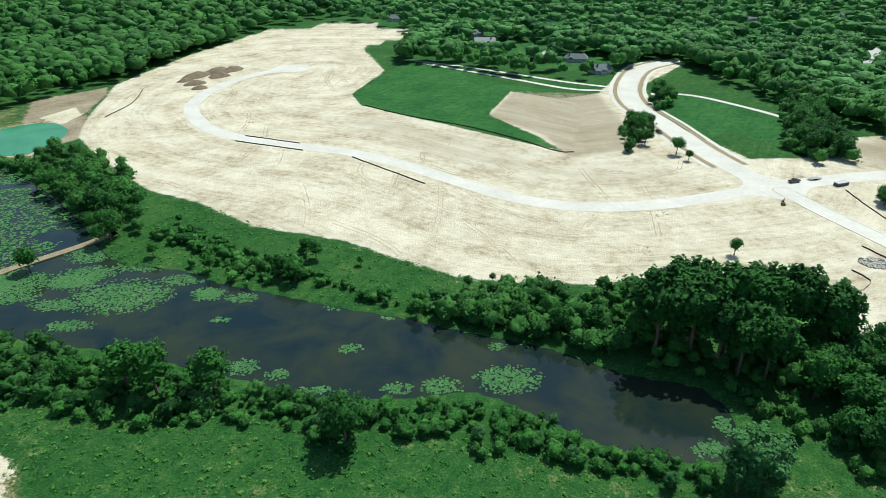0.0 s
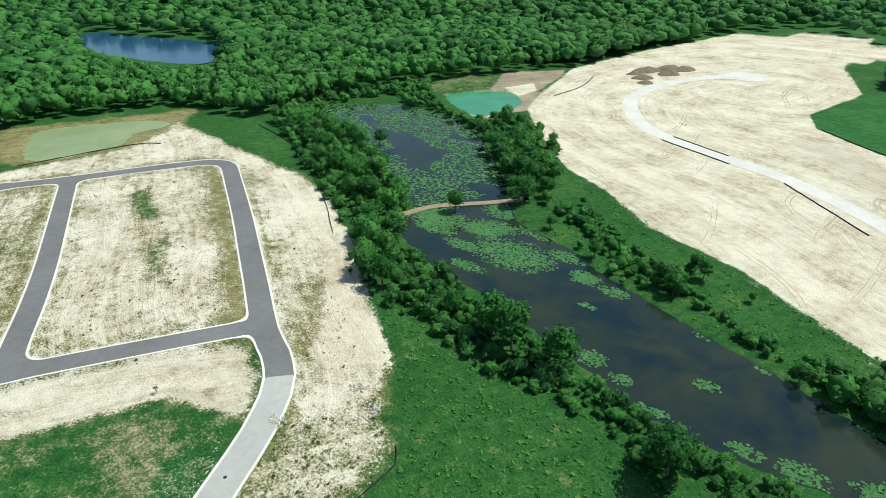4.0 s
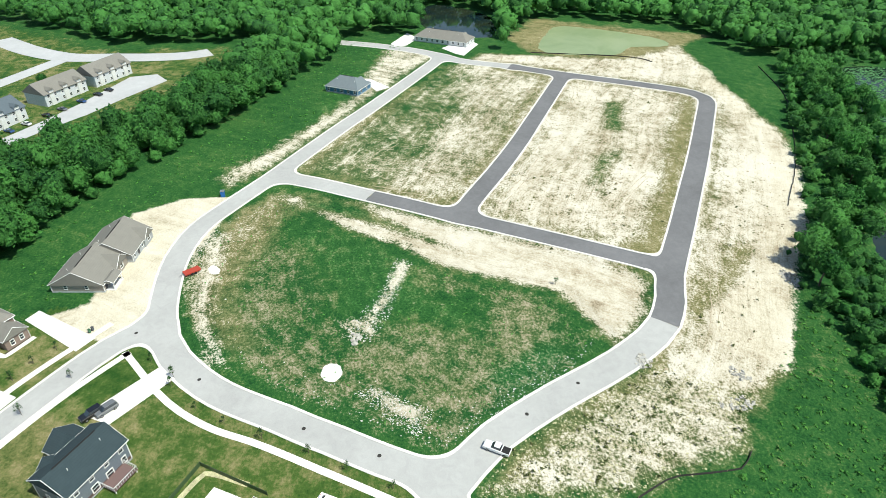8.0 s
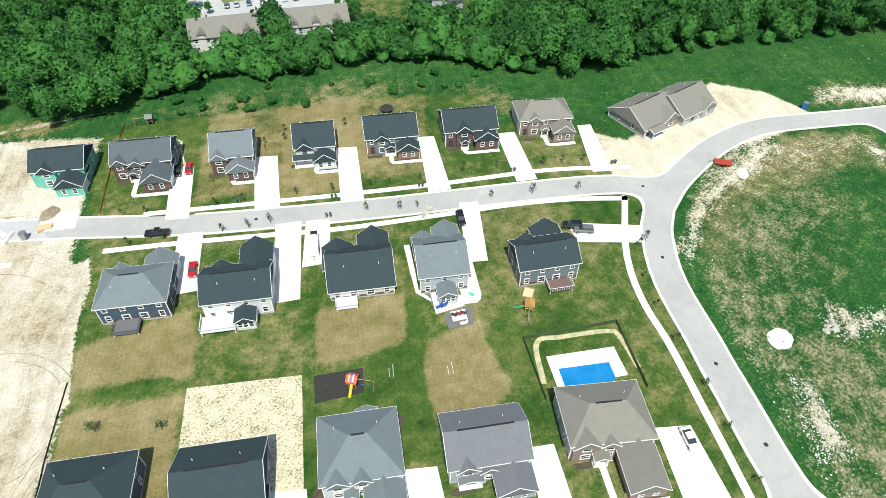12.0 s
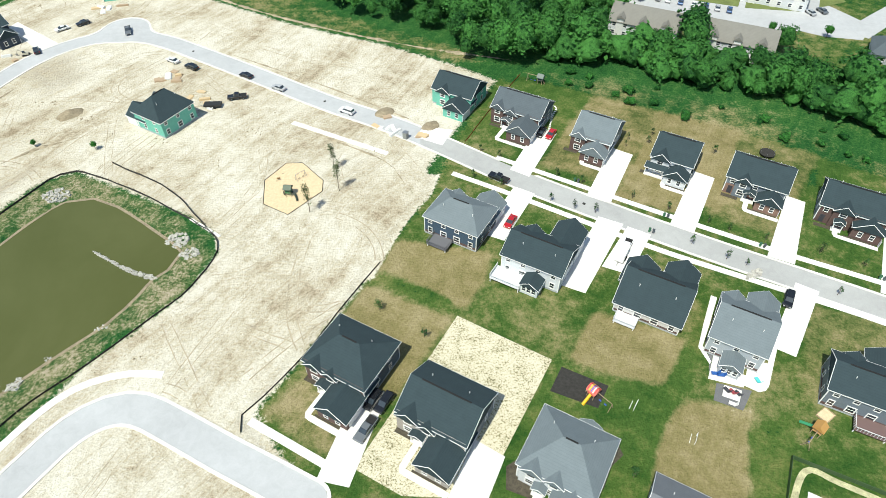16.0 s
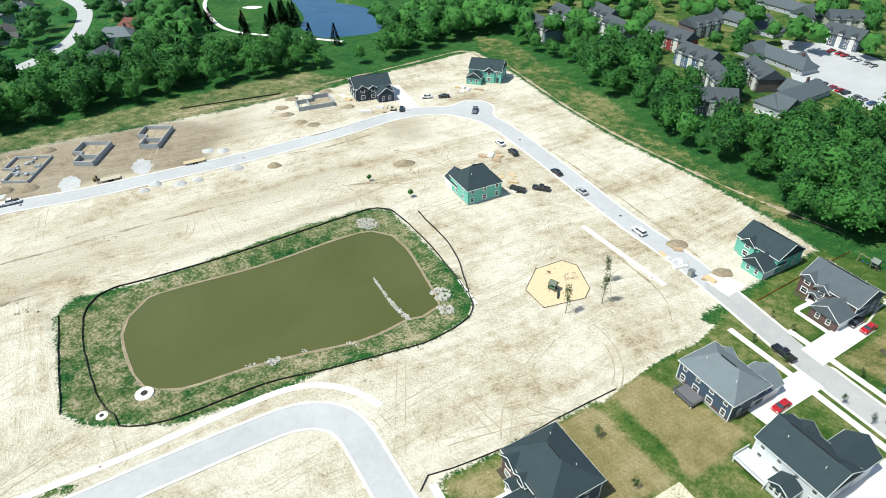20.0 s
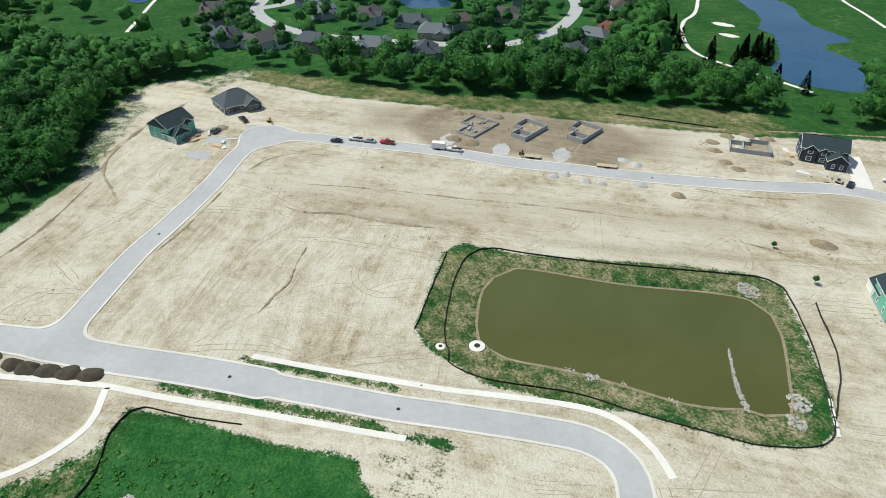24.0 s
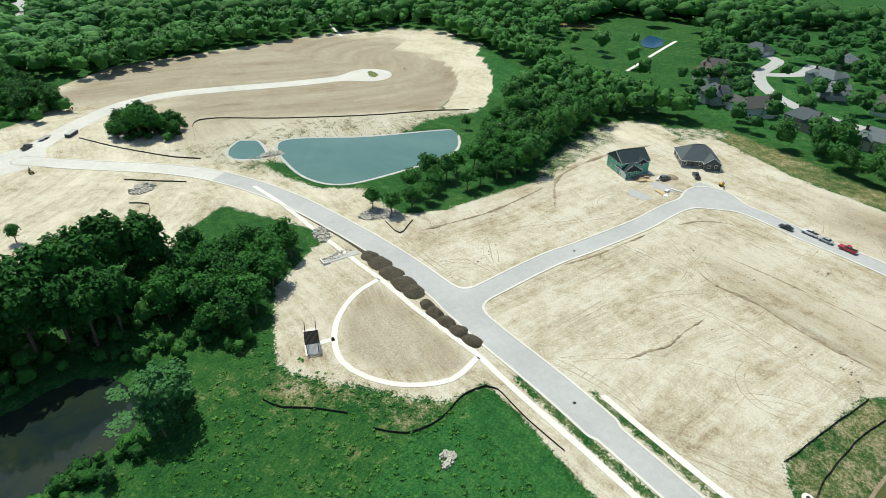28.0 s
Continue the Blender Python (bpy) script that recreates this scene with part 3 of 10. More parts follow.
HAUL = [(140, 252), (97.7, 237.7), (73.1, 233.2), (50.2, 234.4), (27.8, 243.9), (4.1, 263.2), (-22.9, 285.3), (-46.6, 300), (-71.1, 308.8), (-100.3, 320), (-126.5, 335.9), (-146.7, 362.4), (-157.2, 387.3), (-159.6, 415.3), (-154.3, 447.1), (-141.3, 473.8), (-124.5, 493.3)]
NORTH_E = [(143, 250), (157, 257), (170, 261), (190.8, 266), (216.8, 268.8), (238.5, 260.2), (259.1, 240.3), (279.2, 218), (297.6, 200.3), (313.9, 187.6)]

POND_OLIVE = [(115.8, -51.9), (107.4, -46.9), (98.5, -43.6), (90.6, -47.2), (83.2, -57.6), (74.5, -67.8), (66, -76.8), (61.8, -84), (60, -88.6), (57.2, -91.4), (55.6, -96.8), (63, -103.6), (75, -113), (82, -116.4), (88.8, -115.4), (94.6, -107.9), (105.2, -88.2), (117.3, -71.1), (121.3, -63.9), (119.5, -56.6)]
POND_TEAL = [(210.2, 169.2), (186.2, 145.6), (181.6, 124.3), (196.7, 110.4), (229.3, 95.1), (249.1, 100), (255.8, 106.1), (231.3, 137.4)]
POND_SMALL = [(191.4, 183.1), (184.9, 175.3), (190.3, 163.8), (197, 166.8), (206.3, 179), (203.2, 185.7)]
POND_GREEN = [(-256.7, 324), (-225.4, 299.5), (-209.2, 299.8), (-205.6, 321.1), (-212, 342), (-233.7, 353.2)]
POND_ALGAE = [(-367.7, 111.2), (-340.6, 99.3), (-329.4, 107.5), (-326, 137.5), (-338, 150), (-338.8, 172.3), (-356.1, 169.4), (-382.6, 125.8)]
LAKE = [(-698, 283), (-631, 250), (-578, 248), (-478, 278), (-529, 330), (-566, 337), (-657, 309), (-696, 308)]
LAKE_WEST = [(-442, 47), (-439, 64), (-408, 84), (-369, 79), (-369, 61), (-392, 39)]
LAKE_GOLF = [(341, -333), (304, -317), (285, -298), (273, -297), (252, -281), (237, -267), (230, -255), (210, -247), (202, -253), (190, -268), (205, -290), (229, -303), (242, -302), (250, -309), (250, -328), (274, -331), (297, -338), (314, -351), (338, -356), (365, -350)]
POND_FAR = [(446, -129), (415, -117), (393, -120), (392, -146), (418, -149), (439, -142)]
POND_BROOK = [(500, 55), (477, 52), (462, 43), (488, 36)]
MARSH = [(-292, 265), (-284, 235), (-235, 218), (-177, 188), (-155, 176), (-150, 160), (-131, 148), (-109, 141), (-88, 138), (-67, 131), (-51, 126), (-37, 121), (-24, 119), (-9, 119), (9, 121), (24, 112), (38, 103), (58, 98), (67, 105), (69, 114), (65, 122), (46, 128), (30, 138), (7, 146), (-14, 154), (-32, 159), (-54, 167), (-74, 174), (-86, 181), (-103, 185), (-116, 190), (-147, 225), (-191, 266), (-231, 285), (-266, 284)]

DIRT_N = [(-231, 444), (-202, 333), (-173, 296), (-129, 252), (-102, 238), (-72, 215), (-38, 204), (-17, 191), (3, 178), (21, 174), (50, 172), (73, 163), (101, 167), (112, 160), (121, 141), (134, 149), (150, 150), (148, 104), (155, 95), (169, 91), (182, 109), (178, 140), (180, 190), (215, 224), (273, 122), (347, 130), (407, 149), (446, 209), (404, 258), (328, 298), (266, 330), (193, 319), (180, 291), (150, 290), (134, 337), (128, 365), (140, 440), (200, 520), (150, 512), (105, 419), (76, 404), (45, 427), (26, 371), (62, 300), (-21, 365), (-51, 391), (-60, 419), (-45, 489), (-73, 582), (-25, 659), (-90, 727), (-181, 688), (-218, 545)]
GREEN_N = [(-60, 415), (-29, 520), (-11, 509), (46, 443), (82, 419), (77, 408), (46, 423), (26, 365), (51, 327), (58, 307), (36, 329), (-21, 365), (-51, 388)]
GREEN_NE = [(139, 418), (133, 365), (145, 322), (158, 335), (173, 306), (201, 359), (184, 390), (160, 414)]
BROWN_N = [(46, 423), (105, 419), (105, 371), (107, 308), (60, 291), (54, 327), (26, 365)]
BROWN_NE = [(220, 242), (237, 187), (273, 122), (327, 119), (368, 145), (368, 193), (317, 220), (316, 167), (285, 171), (248, 224)]
SAND_NE = [(436, 206), (404, 148), (368, 130), (332, 112), (293, 104), (272, 119), (300, 124), (328, 131), (352, 145), (372, 161), (387, 200)]
DIRT_E1 = [(162, 101), (180, 76), (216, 55), (262, 42), (290, 16), (303, -6), (264, -38), (231, -90), (194, -146), (168, -189), (65, -101), (63, -52), (77, -20), (86, -4), (92, 8), (97, 17), (105, 32), (96, 39), (92, 53), (90, 73), (138, 104)]
DIRT_E2 = [(241, -99), (227, -123), (202, -142), (177, -162), (151, -225), (131, -265), (115, -256), (70, -223), (42, -205), (10, -190), (-12, -176), (-24, -166), (-7, -136), (3, -114), (10, -91), (24, -67), (32, -55), (20, -38), (20, 0), (72, -28), (99, -13)]
DIRT_E3 = [(115, 102), (89, 83), (85, 69), (89, 50), (95, 39), (107, 34), (91, 12), (80, -6), (93, -21), (105, -48), (137, -52), (202, 0), (178, 33), (162, 88), (138, 104)]
FOUNDATION_SOIL = [(223, -65), (235, -82), (237, -108), (211, -139), (176, -141), (159, -118), (183, -101), (192, -68)]
HALF_ROUND = [(129.7, 80.6), (122.7, 63.2), (109.9, 42.8), (106.0, 41.0), (97.5, 48), (98.5, 62), (110.3, 76)]
POND_BANK = [(135, -48), (107, -30), (99, -31), (85, -39), (75, -51), (65, -68), (51, -84), (47, -96), (49, -102), (59, -110), (75, -119), (90, -127), (97, -123), (107, -108), (117, -87), (127, -67), (137, -54)]
DIRT_W = [(-334, 65), (-316, 141), (-338, 179), (-266, 172), (-215, 169), (-150, 137), (-123, 114), (-91, 94), (-85, 84), (-91, 69), (-98, 65), (-127, 81), (-139, 73), (-165, 28), (-184, 0), (-206, -24), (-244, -5)]
DIRT_W2 = [(-186, -30), (-186, -15), (-179, 1), (-163, 27), (-139, 73), (-127, 77), (-114, 71), (-103, 59), (-125, 50), (-141, 21), (-158, 1)]
WEEDS_SE = [(-98, 65), (-85, 84), (-72, 75), (-67, 58), (-65, 46), (-68, 20), (-77, 27), (-90, 43)]
RING_GREEN = [(-176, -38), (-185, -28), (-155, -1), (-139, 22), (-125, 51), (-107, 56), (-97, 45), (-89, 30), (-79, 14), (-99, -19), (-115, -36), (-127, -43), (-149, -46)]
LUSH_RING = [(-163.5, -8.8), (-152.7, 10.3), (-139.4, 16.3), (-127.3, 18.8), (-128.6, 29.5), (-119, 28), (-113.1, 24.5), (-116.6, 16.9), (-119.7, 1.1), (-123.1, -9.2), (-133.3, -8.8), (-151.8, -19.2), (-165.3, -25.6), (-172, -24)]
GRASS_NW = [(-136, -93), (-173, -80), (-208, -49), (-265, -19), (-354, 20), (-336, 43), (-263, 0), (-211, -29), (-189, -58), (-176, -78), (-140, -81)]
LOT_SAND = [(-130, -79), (-134, -70), (-179, -72), (-187, -58), (-187, -41), (-169, -46), (-149, -53), (-126, -54), (-120, -63)]
PIT_GREEN = [(-279, 333), (-216, 293), (-195, 291), (-201, 326), (-234, 432), (-261, 408), (-286, 350)]
ALGAE_BANK = [(-364, 84), (-406, 113), (-392, 128), (-354, 208), (-340, 184), (-304, 150), (-332, 91)]
SEAM_S = [(297, -4), (261, -43), (230, -89), (194, -143), (168, -186), (160, -212), (186, -203), (205, -176), (220, -143), (239, -109), (250, -84), (283, -47), (311, -10)]
HOUSE_LAND = [(-135, -78), (-122, -64), (-115, -50), (-70, 12), (-30, 2), (20, -38), (32, -54), (17.3, -76.5), (12.2, -87), (7.2, -98), (-2, -113.5), (-6.5, -124), (-10, -136), (-24, -168), (-60, -152)]
OPEN = [(-231, 444), (-218, 545), (-182, 696), (-140, 727), (-91, 735), (-22, 652), (-39, 520), (49, 469), (120, 442), (155, 519), (193, 524), (200, 430), (235, 320), (328, 298), (404, 258), (446, 209), (409, 145), (359, 92), (323, 91), (289, 98), (213, 58), (245, 56), (279, 49), (298, 40), (309, 28), (312, 8), (311, -10), (283, -47), (250, -84), (239, -109), (220, -143), (205, -176), (186, -203), (160, -234), (141, -284), (128, -291), (83, -258), (50, -234), (23, -210), (-7, -193), (-15, -176), (-40, -173), (-63, -169), (-86, -155), (-107, -149), (-126, -133), (-138, -110), (-148, -100), (-179, -93), (-222, -69), (-272, -42), (-300, -25)]
OPEN_W = [(-300, -25), (-336, -11), (-368, -12), (-376, 21), (-344, 60), (-331, 79), (-388, 99), (-405, 132), (-372, 194), (-325, 205), (-309, 204), (-304, 306), (-289, 347), (-239, 440), (-231, 444), (0, 300), (0, 0), (-272, -42)]
APART = [(-41, -269), (-67, -267), (-73, -253), (-79, -243), (-78, -224), (-73, -210), (-68, -198), (-66, -183), (-90, -180), (-95, -171), (-113, -167), (-134, -158), (-146, -150), (-167, -156), (-190, -150), (-215, -141), (-229, -129), (-230, -116), (-241, -101), (-258, -97), (-268, -92), (-287, -80), (-304, -69), (-318, -69), (-339, -52), (-360, -60), (-364, -140), (-395, -175), (-424, -219), (-401, -300), (-227, -396), (-83, -399)]
CONDO = [(121, -311), (144, -333), (138, -409), (50, -509), (-86, -544), (-64, -257), (-28, -264), (-7, -237), (10, -222), (25, -260), (56, -280), (86, -308)]
GOLF = [(288, -233), (345, -275), (552, -418), (596, -555), (240, -409), (178, -315), (173, -294), (200, -268), (199, -248), (226, -214), (240, -199)]
SUBURB_S = [(412, 12), (553, -25), (646, -175), (609, -458), (343, -273), (288, -208), (247, -163), (258, -139), (270, -120), (275, -80), (290, -49), (300, -18), (321, 0), (333, 28)]
FIELD_SE = [(425, 113), (566, 86), (559, 11), (412, 12), (333, 29), (349, 66), (385, 88)]
SUBURB_N = [(-141, 735), (-72, 1020), (217, 1199), (476, 1098), (715, 1193), (644, 823), (273, 340), (234, 383), (245, 442), (199, 542), (92, 478), (-11, 543)]

WATERS = [(POND_OLIVE, 0.5), (POND_TEAL, 0.5), (POND_SMALL, 0.4), (POND_GREEN, 0.5), (POND_ALGAE, 0.3), (LAKE, 0.4), (LAKE_WEST, 0.4), (LAKE_GOLF, 0.4), (POND_FAR, 0.4), (POND_BROOK, 0.3), (MARSH, 0.4)]
SHORES = [curve_points(p, 5.0, True) for p, _ in WATERS]


def ground_height(X, Y):
    h = np.zeros(X.shape)
    for shore, (_, low) in zip(SHORES, WATERS):
        if X.size < 9 and (X.max() < shore[:, 0].min() - 6 or X.min() > shore[:, 0].max() + 6 or Y.max() < shore[:, 1].min() - 6 or Y.min() > shore[:, 1].max() + 6):
            continue
        sd = inside_distance(X, Y, shore)
        bank = np.where(sd > 0, -low * np.clip(1 - sd / 5.0, 0, 1), -low + np.maximum(sd * 0.25, -1.2))
        h = np.minimum(h, bank)
    return h


def axis(lo, hi, step, out):
    a = list(np.arange(lo, hi + step, step))
    d, left, right = step, [], []
    p = a[0]
    while p > -out:
        d *= 1.18
        p -= d
        left.append(p)
    d, p = step, a[-1]
    while p < out:
        d *= 1.18
        p += d
        right.append(p)
    return np.array(left[::-1] + a + right)


def make_ground():
    gx, gy = axis(-345, 310, 2.3, 2600), axis(-270, 470, 2.3, 2600)
    # finer between the houses
    gx = np.concatenate([gx[gx < -140], np.arange(-140, 40, 1.25), gx[gx >= 40]])
    gy = np.concatenate([gy[gy < -172], np.arange(-172, 15, 1.25), gy[gy >= 15]])
    X, Y = np.meshgrid(gx, gy, indexing="ij")
    soil, grass = np.zeros((*X.shape, 4)), np.zeros((*X.shape, 4))
    soil[..., 3] = grass[..., 3] = 1

    def cover(poly, layers, soft=3.0, amount=1.0):
        """Sets layers (array, channel, value) inside the outline."""
        p = np.asarray(poly)
        lo, hi = p.min(0) - 20, p.max(0) + 20
        i0, i1 = np.searchsorted(gx, (lo[0], hi[0]))
        j0, j1 = np.searchsorted(gy, (lo[1], hi[1]))
        sl = (slice(i0, i1), slice(j0, j1))
        w = np.clip(0.5 - inside_distance(X[sl], Y[sl], p) / (2 * soft), 0, 1) * amount
        for arr, ch, val in layers:
            arr[sl + (ch,)] = arr[sl + (ch,)] * (1 - w) + val * w

    def kerb_side(D, H, P):
        # weeds and brown earth along the kerbs of the western loops
        sl = (slice(*np.searchsorted(gx, (-340, -70))), slice(*np.searchsorted(gy, (-60, 180))))
        d = np.minimum.reduce([line_distance(X[sl], Y[sl], np.array(r, float)) for r in (LOOP_NORTH, LOOP_WEST, LOOP_SOUTH, RING_EAST, RING_SOUTH, SPUR)])
        w = np.exp(-((d - 6.5) / 2.5) ** 2) * (d < 40)
        soil[sl + (2,)] -= 0.22 * w
        soil[sl + (0,)] -= 0.16 * w
        soil[sl + (1,)] += 0.12 * w

    D, B, P = (soil, 0), (soil, 1), (soil, 2)
    H, L, W = (grass, 0), (grass, 1), (grass, 2)
    bare = [(*D, 1.0), (*H, 0.0), (*L, 0.0)]
    for field in (SUBURB_N, SUBURB_S):
        cover(field, [(*W, 0.34), (*H, 0.05), (*L, 0.6)], 15)
    for field in (APART, CONDO):
        cover(field, [(*W, 0.6), (*H, 0.3), (*L, 0.2)], 10)
    cover(GOLF, [(*W, 0.32), (*L, 0.35)], 10)
    cover(FIELD_SE, [(*L, 0.3), (*W, 0.25)], 8)
    cover([(500, 178), (530, 152), (536, 117), (528, 84), (489, 98), (478, 137), (450, 150)], [(*H, 0.6), (*W, 0.6)], 8)
    cover([(-125, 125), (-60, 112), (0, 108), (60, 90), (95, 95), (90, 60), (72, 2), (45, 5), (20, 60), (-40, 60), (-62, 62), (-95, 95)], [(*H, 0.17), (*L, 0.15)], 6)
    cover(HOUSE_LAND, [(*W, 1.0), (*H, 0.3)], 3)
    cover(GRASS_NW, [(*L, 0.35), (*W, 0.2)], 3)
    cover([(-135, -88), (-60, -146), (-24, -168), (-40, -174), (-90, -152), (-130, -118)], [(*H, 0.36), (*L, 0.1), (*W, 0.4)], 5)
    for field in (DIRT_N, DIRT_E1, DIRT_E2, DIRT_E3):
        cover(field, bare, 2.0)
    cover(DIRT_N, [(*P, 0.52)], 6)
    for field, brown in ((DIRT_E1, 0.12), (DIRT_E3, 0.04), (DIRT_E2, 0.05)):
        cover(field, [(*B, brown)], 8)
    cover([(86, 81), (90, 66), (93, 42), (102, 32), (95, 38), (85, 40), (82, 43), (82, 58), (79, 79)], [(*D, 0.2), (*B, 0.34), (*H, 0.4)], 2.5)
    cover([(102, 32), (94, 19), (85, 8), (76, -8), (66, -8), (40, 0), (30, 20), (50, 45), (82, 43), (85, 40)], [(*L, 0.75), (*D, 0.0), (*H, 0.05)], 2.5)
    cover([(110, 35), (92, 7), (76, -19), (64, -34), (44, -26), (58, -12), (66, -9), (76, -8), (85, 8), (94, 19), (102, 32)], [(*D, 0.9), (*P, 0.3), (*L, 0)], 1.2)
    cover([(76, -13), (66, -10), (54, -22), (58, -28), (70, -24)], [(*D, 0.55), (*H, 0.6)], 3)
    cover(HALF_ROUND, [(*B, 0.42)], 2)
    cover([(-30, 300), (60, 250), (110, 260), (105, 300), (60, 288), (30, 325), (-25, 360), (-45, 380), (-60, 350)], [(*P, 0.25), (*B, 0.28)], 14)
    cover([(178, 185), (188, 215), (215, 226), (240, 186), (278, 122), (262, 112), (225, 150), (205, 186)], bare + [(*B, 0.4), (*P, 0.1)], 3)
    # graded bands that follow the haul road
    sl = (slice(*np.searchsorted(gx, (-235, 150))), slice(*np.searchsorted(gy, (150, 740))))
    d = line_distance(X[sl], Y[sl], np.array(HAUL, float))
    wave = np.sin(d / 7.0 + 1.5 * np.sin(X[sl] / 41) + 1.2 * np.sin(Y[sl] / 33)) * (0.6 + 0.4 * np.sin(X[sl] / 57 + Y[sl] / 71))
    on = np.clip(0.5 - inside_distance(X[sl], Y[sl], np.array(DIRT_N)) / 12, 0, 1)
    soil[sl + (2,)] += on * (0.10 * wave - 0.03)
    soil[sl + (1,)] += on * (0.06 - 0.10 * wave)
    cover(BROWN_N, [(*P, 0.0), (*B, 0.55)], 3)
    cover([(193, 319), (215, 224), (273, 122), (347, 130), (404, 258), (328, 298)], [(*P, 0.1), (*B, 0.42)], 8)
    cover(BROWN_NE, [(*P, 0.0), (*B, 0.62)], 8)
    cover([(190, 310), (230, 275), (262, 250), (300, 212), (330, 200), (372, 215), (400, 255), (328, 296), (262, 328)], [(*P, 0.0), (*B, 0.58)], 10)
    cover([(298, 296), (380, 276), (412, 216), (366, 162), (320, 136), (284, 136), (252, 192), (205, 224)], [(*P, 0.0), (*B, 0.56)], 8)
    cover(SAND_NE, [(*P, 1.8), (*D, 1.2), (*B, -0.3)], 0.8)
    cover([(408, 145), (360, 101), (332, 97), (308, 103), (306, 108), (322, 110), (346, 119), (367, 131), (392, 148)], [(*D, 0.0), (*P, 0.0), (*L, 0.9), (*B, 0.0)], 1.5)
    cover(GREEN_N, [(*D, 0.0), (*P, 0.0), (*L, 1.0)], 2.0)
    cover(GREEN_NE, [(*D, 0.0), (*P, 0.0), (*L, 0.7)], 2.0)
    cover([(175, 210), (232, 185), (258, 150), (290, 105), (250, 85), (190, 100), (176, 130)], [(*P, 0.0), (*D, 0.62), (*B, 0.3)], 5)
    cover([(262, 120), (285, 100), (240, 85), (190, 102), (176, 128), (186, 160), (200, 130)], [(*D, 0.0), (*B, 0.0), (*L, 0.3)], 3)
    cover([(212, -10), (188, -50), (150, -110), (120, -165), (104, -135), (128, -80), (150, -35), (180, 2)], [(*B, 0.24)], 12)
    cover([(232, -18), (212, -58), (172, -118), (150, -150), (170, -190), (200, -143), (240, -89), (262, -40)], [(*B, 0.24)], 8)
    cover([(188, -10), (158, -79), (115, -155), (100, -161), (109, -138), (142, -71), (172, -11)], [(*B, 0.36)], 6)
    cover([(248, -51), (222, -108), (178, -160), (161, -143), (195, -77), (226, -46)], [(*B, 0.5)], 7)
    cover([(170, -18), (154, -43), (145, -65), (152, -39)], [(*B, 0.62)], 2)
    cover([(135, -68), (111, -120), (97, -137), (102, -122), (125, -81)], [(*B, 0.52)], 3)
    cover([(130, -176), (116, -193), (99, -173), (113, -161)], [(*B, 0.45)], 5)
    cover([(129.7, 78.5), (118.5, 79.4), (104.3, 75.0), (97.6, 67.9), (96.5, 53.5), (102.8, 42.1), (109.5, 38.5)], [(*B, 0.5)], 2)
    cover(FOUNDATION_SOIL, [(*B, 0.9)], 4)
    cover([(-12, -176), (10, -190), (42, -205), (70, -223), (115, -256), (131, -265), (141, -284), (128, -291), (83, -258), (50, -234), (23, -210), (-7, -193), (-24, -178)], [(*D, 0.06), (*H, 0.34), (*W, 0.5), (*L, 0.1)], 2)
    cover(SEAM_S, [(*D, 0.18), (*B, 0.26), (*H, 0.55)], 3)
    cover([(221, 57), (248, 56), (279, 49), (298, 40), (307, 28), (303, 12), (310, -9), (299, -14), (291, -2), (279, 12), (279, 27), (265, 35), (243, 43), (220, 49)], [(*D, 0.5), (*B, 0.25), (*H, 0.3)], 2)
    cover([(285, 36), (299, 31), (302, 19), (290, 9), (279, 13), (278, 27), (275, 34)], [(*D, 1.0), (*P, 0.7), (*B, 0.0)], 1.5)
    cover(POND_BANK, [(*D, 0.0), (*L, 0.15), (*W, 0.4), (*H, 0.46), (*B, 0.36), (*P, -0.3)], 2)
    cover(PIT_GREEN, [(*B, 0.42), (*D, 0.42), (*P, 0.3), (*H, 0.7)], 3)
    cover([(-285.7, 341.0), (-287.6, 367.9), (-267.5, 394.9), (-246.1, 391.9), (-239.0, 355.5), (-257.4, 325.4), (-267.8, 324.3)], [(*D, 0.1), (*B, 0.25), (*P, 0.0), (*H, 0.35), (*L, 0.2)], 3)
    for slope in ([(-261.6, 395.9), (-234.0, 436.3), (-224.5, 415.1), (-219.8, 388.2), (-214.5, 353.6), (-228.2, 361.2), (-242.4, 351.8)], [(-201.4, 312.7), (-218.0, 349.7), (-213.2, 368.8), (-195.6, 321.3)]):
        cover(slope, [(*D, 0.5), (*B, 1.1), (*P, -0.4)], 2)
    cover([(-238.2, 360.8), (-229.0, 384.5), (-217.3, 368.6), (-218.0, 352.5)], [(*P, 1.4), (*B, 0.0), (*D, 1.0)], 2)
    cover(ALGAE_BANK, [(*D, 0.2), (*H, 0.8)], 3)
    cover(DIRT_W, [(*D, 0.64), (*H, 0.9), (*P, 0.36)], 3)
    cover(DIRT_W2, [(*D, 0.85), (*H, 0.8), (*P, 0.38)], 3)
    cover([(-296, 96), (-272, 83), (-200, 43), (-170, 26), (-190, -5), (-206, -20), (-300, 35), (-318, 60)], [(*D, 0.50), (*H, 0.72), (*P, 0.30)], 6)
    cover([(-199.8, -23.1), (-232.1, -1.8), (-317.9, 41.2), (-315.1, 60.2), (-249.2, 41.4), (-214.6, 26.0), (-189.9, 7.3), (-185.0, -7.3)], [(*D, 0.34), (*H, 0.45), (*P, 0.24), (*L, 0.2)], 5)
    cover([(-188.8, -22.5), (-178.5, -2.1), (-146.6, 28.8), (-155.0, 17.1), (-172.8, -9.7), (-176.5, -19.2)], [(*D, 0.2), (*H, 0.4), (*P, 0.0), (*L, 0.5)], 2.5)
